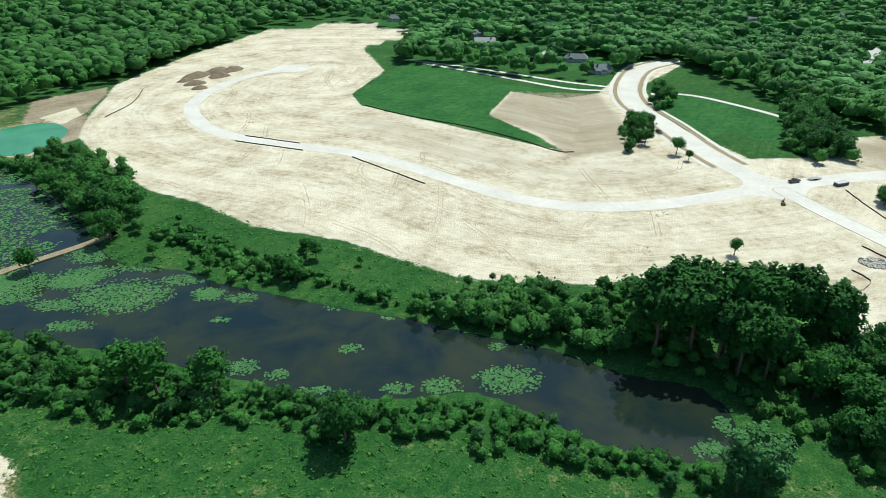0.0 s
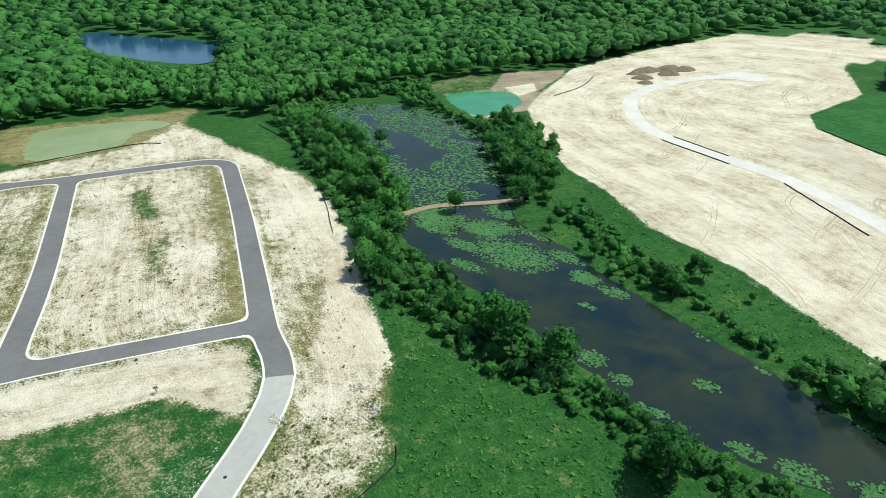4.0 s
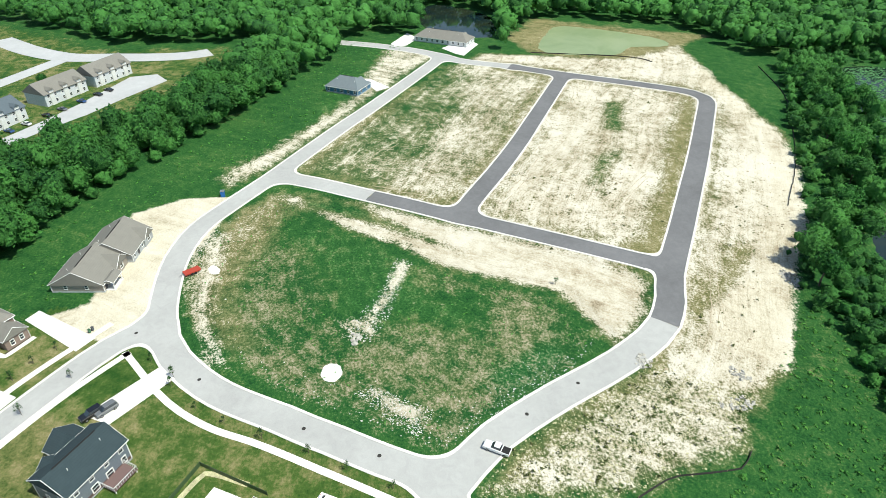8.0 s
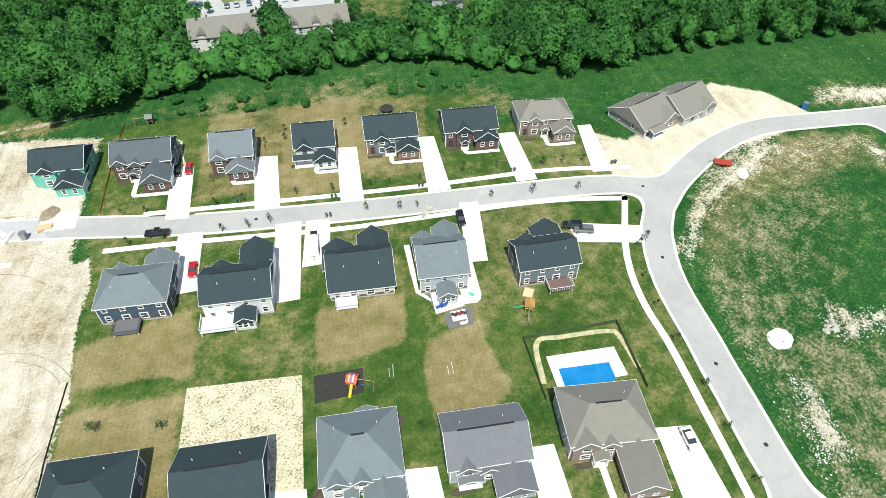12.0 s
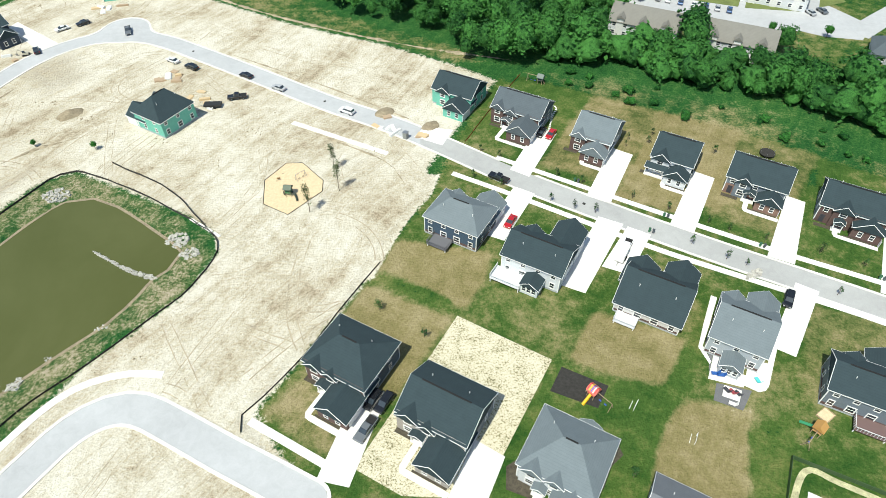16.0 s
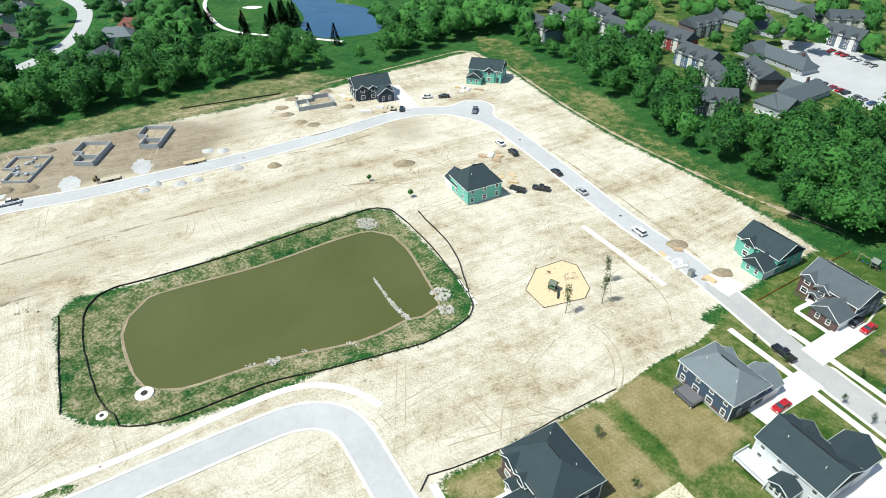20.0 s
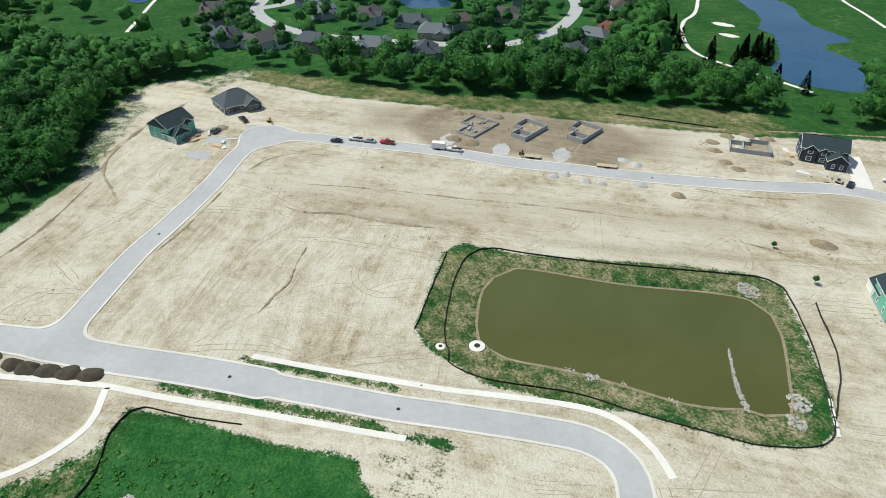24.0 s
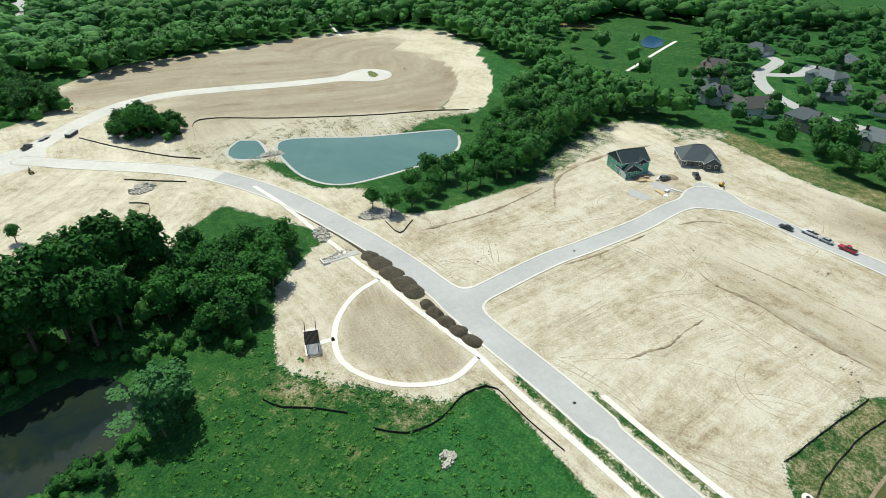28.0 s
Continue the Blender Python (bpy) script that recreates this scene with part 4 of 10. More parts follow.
    for tuft in ([(-257.3, 107.9), (-257.5, 117), (-225, 105), (-229, 98)], [(-207.6, 98.3), (-186, 85), (-174.9, 78.2), (-189.0, 79.1), (-204, 88)]):
        cover(tuft, [(*D, 0.3), (*H, 0.4), (*P, 0.1)], 3)
    cover([(-267.6, 152.4), (-226.4, 135.5), (-138.5, 86.6), (-134.8, 69.3), (-161.7, 91.2), (-229.1, 125.3)], [(*D, 0.36), (*H, 0.95), (*P, 0.15), (*B, 0.1)], 4)
    cover([(-148.1, 110.7), (-139.2, 115.5), (-110.3, 93.1), (-113.6, 83.1)], [(*D, 0.38), (*H, 0.9), (*P, 0.1)], 4)
    cover([(-223.8, 164.9), (-188.1, 157.7), (-141.9, 129.8), (-113.0, 109.2), (-114.2, 97.3), (-151.1, 125.4)], [(*D, 0.95), (*P, 0.62), (*H, 0.4)], 4)
    cover([(-126, 106), (-110, 107), (-93, 96), (-101, 87), (-113, 87)], [(*P, 1.0), (*D, 1.0)], 3)
    cover([(-278, 160), (-262, 162), (-215, 158), (-225, 166), (-300, 176)], [(*P, 0.7)], 3)
    cover(WEEDS_SE, [(*D, 0.54), (*H, 0.66), (*P, 0.24)], 4)
    cover(RING_GREEN, [(*D, 0.14), (*P, 0.0), (*H, 0.36), (*L, 0.16), (*B, 0.34)], 4)
    cover([(-178, -40), (-186, -29), (-170, -22), (-150, -34), (-128, -36), (-115, -30), (-125, -44), (-150, -48)], [(*D, 0.38), (*H, 0.75), (*P, 0.16), (*B, 0.1)], 5)
    cover([(-157.8, -51.5), (-172.9, -46.8), (-161.9, -40.6), (-144.3, -41.2), (-123.4, -38.5), (-106, -30), (-108, -38), (-129.0, -46.5)], [(*D, 0.62), (*P, 0.42)], 2.5)
    cover([(-97.6, 1.5), (-89.5, 12.1), (-84.3, 10.0), (-88.8, 5.1), (-95.3, -1.0)], [(*D, 0.55), (*P, 0.4)], 2)
    cover([(-108.1, 43.0), (-104.1, 47.7), (-97.8, 43.6), (-89.4, 31.5), (-98.0, 26.2)], [(*L, 0.7), (*D, 0.1), (*H, 0.2)], 3)
    cover(LUSH_RING, [(*L, 0.42), (*D, 0.08), (*H, 0.22), (*B, 0.14)], 5)
    cover([(-145, 10), (-130, 4), (-122, 0), (-123, 5), (-131, 8), (-144, 13)], [(*D, 0.62), (*P, 0.45)], 1.5)
    cover([(-121, -8), (-123, 3), (-115, 3), (-112, -5)], [(*D, 0.55), (*P, 0.40)], 2)
    kerb_side(D, H, P)
    # grassed verges between kerb and sidewalk
    for strip in ([(111.6, 10.0), (104.4, -1), (97.3, -12.1), (90.5, -22), (88.2, -20.6), (95, -10.6), (102, 0.6), (109.3, 12.0)], [(109.6, 27.8), (102.4, 16), (95.2, 4.8), (88.2, -6.4), (81.4, -16.4), (79, -14.7), (85.8, -4.6), (92.8, 6.4), (100.1, 17.8), (107.3, 29.5)]):
        cover(strip, [(*D, 0.24), (*L, 0.35), (*H, 0.42), (*P, 0.0)], 0.8)
    cover(LOT_SAND, [(*P, 1.7), (*D, 1.2), (*B, -0.2)], 1.5)
    cover([(-350, 15), (-336, 43), (-263, 0), (-211, -29), (-192, -45), (-200, -52), (-262, -10)], [(*D, 0.56), (*H, 0.6), (*P, 0.32), (*B, 0.12)], 5)
    cover([(-4.8, -121.5), (-2.4, -113.6), (1.4, -108.2), (6.8, -97.8), (11.6, -86.6), (15.5, -87), (9, -101), (3, -113), (0, -122)], [(*D, 0.95), (*H, 0.4), (*L, 0.0), (*P, 0.3)], 0.9)
    # lots between the houses: tan, green and freshly strawed lawns
    for outline, dry, lush in (([(-28.3, -64.2), (-35.6, -75.2), (-42.7, -72.6), (-52.2, -67.1), (-45.4, -57.6), (-34, -61)], 1.05, 0), ([(-40.7, -46.4), (-45.2, -52.2), (-50, -53.6), (-59, -50.9), (-53.1, -35.3), (-36.9, -36)], 1.0, 0),
                               ([(-57.6, -47.1), (-67.1, -49.8), (-59.4, -35.1), (-54.1, -36.2)], 0.0, 0.3), ([(-52.8, -67.3), (-60.3, -77.9), (-63.4, -79.9), (-55.7, -64.4), (-47.6, -55.3), (-40.3, -44.9), (-35.3, -36.1), (-32.1, -36.2), (-42.4, -52.3)], 0.05, 0.2),
                               ([(-15.8, -75.6), (-35.2, -80), (-28.1, -63.8), (-24.4, -63.9)], 0.36, 0.1), ([(11.2, -86.6), (5.6, -98), (-15, -93), (-13.4, -85.4), (-8.6, -77.6), (10.6, -85.2)], 1.05, 0), ([(-81, -76), (-98, -68.4), (-93.1, -62), (-72.8, -58)], 0.5, 0),
                               ([(-25, -63), (-35.3, -58.7), (-42.8, -53.9), (-32.1, -36.2), (-7.3, -37.2), (-23.8, -60.5)], 0.08, 0.1), ([(-70, -146.9), (-89.4, -135.9), (-66.7, -105.5), (-50.9, -114)], 1.3, 0), ([(-51.9, -156.7), (-70, -146.9), (-50.1, -114.8), (-31.1, -124.8)], 0.72, 0),
                               ([(-31.5, -168.3), (-51.9, -156.7), (-33.8, -129.6), (-16.3, -142.6)], 0.12, 0.1), ([(-89.4, -135.9), (-106.6, -124.8), (-83.4, -95.6), (-69, -104)], 0.6, 0), ([(-106.2, -124), (-119.8, -114.8), (-106.5, -90.3), (-88.6, -91.1)], 0.22, 0),
                               ([(30.1, -54.6), (23.3, -62.4), (14.7, -48.7), (17.1, -44.9)], 0.6, 0), ([(17.7, -76), (12.4, -84.4), (-5, -74.8), (0.8, -65), (5.5, -57), (9, -57)], 0.98, 0), ([(13.4, -86), (9, -89), (-6, -80), (-5.4, -76.8)], 0.05, 0.3),
                               ([(-75, -36), (-85, -30), (-72, -6), (-62, -12)], 0.25, 0.2)):
        cover(outline, [(*H, dry), (*L, lush), (*W, 1.0 - lush)], 0.9)
    for strip in ([(-49.5, -113.6), (-65.6, -105.1), (-64.6, -103.2), (-48.4, -111.7)], [(-72.9, -105.4), (-89.5, -138.5), (-78, -143), (-62, -112)]):
        cover(strip, [(*H, 1.1), (*L, 0.0)], 0.8)
    # the way the graders went: along the street over the building land, along the haul road in the north
    flow = np.zeros((*X.shape, 3))
    a = radians(57)
    flow[..., 0], flow[..., 1] = -math.sin(a) * X + math.cos(a) * Y, math.cos(a) * X + math.sin(a) * Y
    def along(line, poly):
        lo, hi = np.min(poly, 0) - 5, np.max(poly, 0) + 5
        part_of = (slice(*np.searchsorted(gx, (lo[0], hi[0]))), slice(*np.searchsorted(gy, (lo[1], hi[1]))))
        d, run = line_coordinates(X[part_of], Y[part_of], curve_points(line, 9.0))
        inside = inside_distance(X[part_of], Y[part_of], np.array(poly, float)) < 4
        flow[part_of + (0,)] = np.where(inside, d, flow[part_of + (0,)])
        flow[part_of + (1,)] = np.where(inside, run, flow[part_of + (1,)])
    along([(96, 70), (136.2, 48), (215.5, 4.4), (260, -20)], [(196, 6), (169, -15), (146, -46), (106, -30), (109, 8), (131, 42), (141, 64), (179, 71), (242, 43), (230, 9)])
    along(HAUL + [(-100, 520), (-80, 500), (-90, 450)], [q for q in DIRT_N if q[0] < 160 and q[1] > 130] + [(-231, 444)])
    along([(190, 300), (235, 262), (297, 200), (330, 175), (360, 190)], [(180, 291), (215, 224), (273, 122), (347, 130), (407, 149), (446, 209), (404, 258), (328, 298), (266, 330), (193, 319)])
    along([(-300, 90), (-160, 10), (-90, 60)], RING_GREEN)
    along([(-330, 120), (-150, 22)], DIRT_W)
    # no graders on the gardens
    flow[..., 1] = np.where(inside_distance(X, Y, np.array(HOUSE_LAND, float)) < 2, flow[..., 1] * 25, flow[..., 1])
    Z = ground_height(X, Y)
    nx, ny = X.shape
    verts = np.stack([X.ravel(), Y.ravel(), Z.ravel()], 1)
    i = (np.arange(nx - 1)[:, None] * ny + np.arange(ny - 1)[None]).ravel()
    quads = np.stack([i, i + ny, i + ny + 1, i + 1], 1)
    me = bpy.data.meshes.new("ground")
    me.vertices.add(len(verts))
    me.vertices.foreach_set("co", verts.ravel())
    me.loops.add(len(quads) * 4)
    me.loops.foreach_set("vertex_index", quads.ravel())
    me.polygons.add(len(quads))
    me.polygons.foreach_set("loop_start", np.arange(0, len(quads) * 4, 4))
    me.polygons.foreach_set("use_smooth", np.ones(len(quads), bool))
    me.materials.append(GROUND)
    me.update(calc_edges=True)
    for name, arr in (("soil", soil), ("grass", grass)):
        at = me.attributes.new(name, "FLOAT_COLOR", "POINT")
        at.data.foreach_set("color", arr.reshape(-1).astype(np.float32))
    fl = me.attributes.new("flow", "FLOAT_VECTOR", "POINT")
    fl.data.foreach_set("vector", flow.reshape(-1).astype(np.float32))
    return tagged(new("ground", me), "pale graded earth, weedy plots and green meadow", "ground", kind="structure")


make_ground()


# water surfaces
def water(name, poly, low, mat, label):
    shore = curve_points(poly, 5.0, True)
    lo, hi = shore.min(0) - 6, shore.max(0) + 6
    ob = band(name, [lambda X, Y: inside_distance(X, Y, shore) - 1.5], lo[0], hi[0], lo[1], hi[1], 4.0, -low, mat)
    return tagged(ob, label, "water", kind="structure")


for spec in (("water_1", POND_OLIVE, 0.5, POND_OLIVE_W, "muddy olive retention pond water"),
             ("water_2", POND_TEAL, 0.5, POND_TEAL_W, "grey teal pond water behind the road"),
             ("water_3", POND_SMALL, 0.4, POND_TEAL_W, "small grey teal settling pond"),
             ("water_4", POND_GREEN, 0.5, POND_GREEN_W, "bright green water in an earth pit"),
             ("water_5", POND_ALGAE, 0.3, ALGAE_W, "shallow pond covered with pale green algae"),
             ("water_6", LAKE, 0.4, LAKE_W_M, "blue lake among the woods"),
             ("water_7", LAKE_WEST, 0.4, MARSH_W, "dark wooded pond behind the houses"),
             ("water_8", LAKE_GOLF, 0.4, LAKE_W_M, "deep blue golf course pond"),
             ("water_9", POND_FAR, 0.4, LAKE_W_M, "blue pond between far houses"),
             ("water_10", POND_BROOK, 0.3, LAKE_W_M, "small pond in a far meadow"),
             ("water_11", MARSH, 0.4, MARSH_W, "dark still marsh water with lily pads")):
    water(*spec)

# roads
ROUTES = [(LOOP_NORTH + RING_EAST[1:], 4.05), (LOOP_WEST, 3.9), (SPUR[:-1] + LOOP_SOUTH, 3.9), (RING_SOUTH, 3.75), (TOP_ROAD, 3.9), (STREET, 3.8), (MAIN, 3.55), (MAIN_WIDE, 4.5)]
ROUTES = [(curve_points(p, 2.5 if p is MAIN else 4.0), w) for p, w in ROUTES]
# side roads stop short of the middle of the road that they meet
for i, (line, w) in enumerate(ROUTES):
    for end, cut_off in ((line[-1], slice(None, -1)), (line[0], slice(1, None))):
        if min(line_distance(end[:1], end[1:], q)[0] for j, (q, _) in enumerate(ROUTES) if j != i) < 2.5:
            ROUTES[i] = (ROUTES[i][0][cut_off], w)
HAULS = [(curve_points(p, 6.0), w) for p, w in ((NORTH_W, 6.2), (HAUL, 4.6), (NORTH_E, 5.0))]
DARK = [curve_points(p, 4.0) for p in (LOOP_NORTH, LOOP_WEST, LOOP_SOUTH)]
LIGHT = [curve_points(p, 4.0) for p in (RING_EAST, RING_SOUTH, SPUR, TOP_ROAD)]
KNUCKLES = [(230, -9, 9.5), (101, -205, 8)]


def smooth_union(fs, k=6.0):
    out = fs[0]
    for f in fs[1:]:
        h = np.clip(0.5 + 0.5 * (f - out) / k, 0, 1)
        out = f * (1 - h) + out * h - k * h * (1 - h)
    return out


def road_field(X, Y):
    fs = [line_distance(X, Y, p) - w for p, w in ROUTES]
    fs[-2:] = [np.minimum(fs[-2], fs[-1])]
    return smooth_union(fs + [np.hypot(X - x, Y - y) - r for x, y, r in KNUCKLES])


def bed_field(X, Y):
    return road_field(X, Y) + 0.5


def haul_field(X, Y):
    fs = [line_distance(X, Y, p) - w for p, w in HAULS]
    return smooth_union(fs + [np.hypot(X - 317, Y - 184) - 13, np.hypot(X + 118, Y - 497) - 14, np.hypot(X - 146, Y - 251) - 9], 9.0)


def dark_side(X, Y):
    near = lambda ls: np.minimum.reduce([line_distance(X, Y, p) for p in ls])
    return near(DARK) - near(LIGHT)


tagged(band("road_1", [bed_field, dark_side], -330, -95, -10, 170, 1.2, 0.06, ASPHALT), "new dark grey asphalt loop road", "road", kind="structure")
tagged(band("road_2", [bed_field, lambda X, Y: -dark_side(X, Y), lambda X, Y: X - 0.0], -375, 0, -150, 110, 1.2, 0.062, STREET_MAT), "pale grey street past houses and empty lots", "road", kind="structure")
tagged(band("road_3", [bed_field, lambda X, Y: -X, lambda X, Y: Y - 168], 0, 245, -215, 170, 1.2, 0.062, PAVING), "pale grey street through bare building plots", "road", kind="structure")
tagged(band("road_5", [bed_field, lambda X, Y: 168.0 - Y], 140, 180, 166, 262, 1.2, 0.062, HAUL_MAT), "pale stony end of the new street", "road", kind="structure")
tagged(band("road_4", [haul_field, lambda X, Y: -road_field(X, Y)], -185, 340, 165, 545, 1.8, 0.05, HAUL_MAT), "chalky haul road of crushed stone", "road", kind="structure")
# kerb and gutter in one: a pale band at both sides of the asphalt
kerb_in = lambda X, Y: -bed_field(X, Y)
kerb_out = lambda X, Y: road_field(X, Y) - 0.12
no_haul = lambda X, Y: 1.0 - haul_field(X, Y)
tagged(band("kerb_1", [kerb_in, kerb_out], -375, -20, -120, 170, 0.8, 0.15, KERB, 0.15), "pale concrete kerb along the loop roads", "kerb", kind="structure")
tagged(band("kerb_2", [kerb_in, kerb_out, no_haul], -20.9, 245, -215, 235, 0.9, 0.15, KERB, 0.15), "pale concrete kerb along the new street", "kerb", kind="structure")

# pale stony shore lines
for pond, low in ((POND_TEAL, 0.5), (POND_SMALL, 0.4), (POND_OLIVE, 0.5)):
    tagged(ribbon("shore_edge", pond, 1.3 if low != 0.5 or pond is POND_TEAL else 0.7, -low + 0.05, CRUSHED if pond is not POND_OLIVE else SPOIL, 0.1, 4, True), "thin pale stony waterline", "shore", kind="structure")

# ---- houses ----
def unit_mesh(name, mat, *dims):
    return bm_mesh(name, boxes(*dims), mat)


def window_meshes():
    w, h, t = 0.5, 0.5, 0.06
    frame_me = unit_mesh("window_frame", TRIM, (-w - 0.06, w + 0.06, -0.02, 0.09, -h - 0.06, -h + t), (-w - 0.06, w + 0.06, -0.02, 0.09, h - t, h + 0.06),
                         (-w - 0.06, -w + t, -0.02, 0.09, -h + t, h - t), (w - t, w + 0.06, -0.02, 0.09, -h + t, h - t), (-w + t, w - t, -0.02, 0.07, -0.025, 0.025))
    pane_me = unit_mesh("pane", GLASS, (-w, w, -0.02, 0.03, -h, h))
    return frame_me, pane_me


WINDOW_FRAME, WINDOW_PANE = window_meshes()
DOOR_LEAF = unit_mesh("door", PLASTIC, (-0.48, 0.48, -0.02, 0.05, 0, 2.05), (-0.35, 0.35, 0.05, 0.07, 1.15, 1.9), (-0.35, 0.35, 0.05, 0.07, 0.2, 0.95))
GARAGE_LEAF = unit_mesh("garage_door", TRIM, *[(-2.35, 2.35, -0.02, 0.05, 0.55 * k + 0.02, 0.55 * k + 0.53) for k in range(4)])
SIDES = {"front": (0, 1, 0), "back": (0, -1, 180), "left": (1, 0, -90), "right": (-1, 0, 90)}


def put_window(house, side, across, out, z, w=1.1, h=1.5):
    """A window on a wall that lies `out` from the house's middle on that side."""
    nx, ny, turn = SIDES[side]
    x, y = (nx * out, across) if nx else (across, ny * out)
    win = hung("window", WINDOW_FRAME, house, pose(x, y, z, 0, 0, turn) @ Matrix.Diagonal((w, 1, h, 1)))
    hung("pane", WINDOW_PANE, win)
    return win


def gable_solid(bm, x0, x1, y0, y1, z, rise, axis, hip=0.0):
    """A roof-shaped body over a rectangle; hip: how far each ridge end is drawn in."""
    if axis == "x":
        ym = (y0 + y1) / 2
        ridge = [(x0 + hip, ym, z + rise), (x1 - hip, ym, z + rise)]
        base = [(x0, y0, z), (x1, y0, z), (x1, y1, z), (x0, y1, z)]
        tops = ((0, 1, 5, 4), (1, 2, 5), (2, 3, 4, 5), (3, 0, 4))
    else:
        xm = (x0 + x1) / 2
        ridge = [(xm, y0 + hip, z + rise), (xm, y1 - hip, z + rise)]
        base = [(x0, y0, z), (x1, y0, z), (x1, y1, z), (x0, y1, z)]
        tops = ((0, 1, 4), (1, 2, 5, 4), (2, 3, 5), (3, 0, 4, 5))
    v = [bm.verts.new(p) for p in base + ridge]
    for f in tops:
        bm.faces.new([v[i] for i in f])
    bm.faces.new([v[i] for i in (3, 2, 1, 0)])
    return v


def roof_mesh(name, x0, x1, y0, y1, z, rise, axis, over=0.45, hip=0.0, thick=0.16):
    """Roof planes with an eaves overhang and a fascia of some thickness."""
    bm = bmesh.new()
    a = (x0 - over, x1 + over, y0 - over, y1 + over)
    span = (a[3] - a[2]) / 2 if axis == "x" else (a[1] - a[0]) / 2
    slope = rise / ((y1 - y0) / 2 if axis == "x" else (x1 - x0) / 2)
    low = z - over * slope
    vs = gable_solid(bm, *a, low, slope * span, axis, hip and hip + over)
    top = [v for v in vs]
    lower = [bm.verts.new(v.co - Vector((0, 0, thick))) for v in vs[:4]]
    bm.faces.remove([f for f in bm.faces if len(f.verts) == 4 and all(v in top[:4] for v in f.verts)][0])
    for i in range(4):
        bm.faces.new((vs[i], lower[i], lower[(i + 1) % 4], vs[(i + 1) % 4]))
    bm.faces.new([lower[i] for i in (3, 2, 1, 0)])
    bmesh.ops.recalc_face_normals(bm, faces=bm.faces)
    return bm


def add_roof(house, color, x0, x1, y0, y1, z, rise, axis, over=0.45, hip=0.0, name="roof", vent=True):
    r = part(name, roof_mesh(name, x0, x1, y0, y1, z, rise, axis, over, hip), ROOFING, house, color=color)
    if over > 0.1:
        # white boards along the eaves and up the gables
        slope = rise / ((y1 - y0) / 2 if axis == "x" else (x1 - x0) / 2)
        low, top = z - over * slope, z + rise
        X0, X1, Y0, Y1 = x0 - over, x1 + over, y0 - over, y1 + over
        xm, ym = (x0 + x1) / 2, (y0 + y1) / 2
        boards = []
        if hip or axis == "x":
            boards += [boxes((X0, X1, q - 0.04, q + 0.04, low - 0.19, low + 0.005)) for q in (Y0, Y1)]
        if hip or axis == "y":
            boards += [boxes((q - 0.04, q + 0.04, Y0, Y1, low - 0.19, low + 0.005)) for q in (X0, X1)]
        if not hip:
            for q in ((X0 - 0.02, X1 + 0.02) if axis == "x" else (Y0 - 0.02, Y1 + 0.02)):
                b = bmesh.new()
                if axis == "x":
                    pts = [(q, Y0, low), (q, ym, top), (q, Y1, low)]
                else:
                    pts = [(X0, q, low), (xm, q, top), (X1, q, low)]
                for p0, p1 in zip(pts[:-1], pts[1:]):
                    tube(b, Vector(p0) - Vector((0, 0, 0.08)), Vector(p1) - Vector((0, 0, 0.08)), 0.075, n=4)
                boards.append(b)
        for b in boards:
            part("fascia", b, TRIM, r)
    if vent and name == "roof":
        if axis == "x":
            ym, L = (y0 + y1) / 2, (x1 - x0) / 2 - hip
            part("ridge_vent", boxes(((x0 + x1) / 2 - L * 0.72, (x0 + x1) / 2 + L * 0.72, ym - 0.13, ym + 0.13, z + rise - 0.06, z + rise + 0.08)), TYRE, r)
        else:
            xm, L = (x0 + x1) / 2, (y1 - y0) / 2 - hip
            part("ridge_vent", boxes((xm - 0.13, xm + 0.13, (y0 + y1) / 2 - L * 0.72, (y0 + y1) / 2 + L * 0.72, z + rise - 0.06, z + rise + 0.08)), TYRE, r)
    return r


def wall_body(x0, x1, y0, y1, z1, rise=0, axis="x", z0=-0.05):
    bm = boxes((x0, x1, y0, y1, z0, z1))
    if rise:
        gable_solid(bm, x0, x1, y0, y1, z1 - 0.01, rise - 0.1, axis)
    return bm


GREY_ROOF, BLACK_ROOF, TAN_ROOF, MID_ROOF = (0.150, 0.178, 0.192), (0.036, 0.054, 0.061), (0.20, 0.193, 0.172), (0.090, 0.109, 0.122)
WHITE_W, NAVY_W, GREY_W, BRICK_W, TEAL_W, BEIGE_W, SLATE_W = (0.62, 0.64, 0.66), (0.06, 0.095, 0.14), (0.40, 0.43, 0.46), (0.125, 0.08, 0.072), (0.16, 0.47, 0.37), (0.52, 0.47, 0.40), (0.16, 0.19, 0.22)


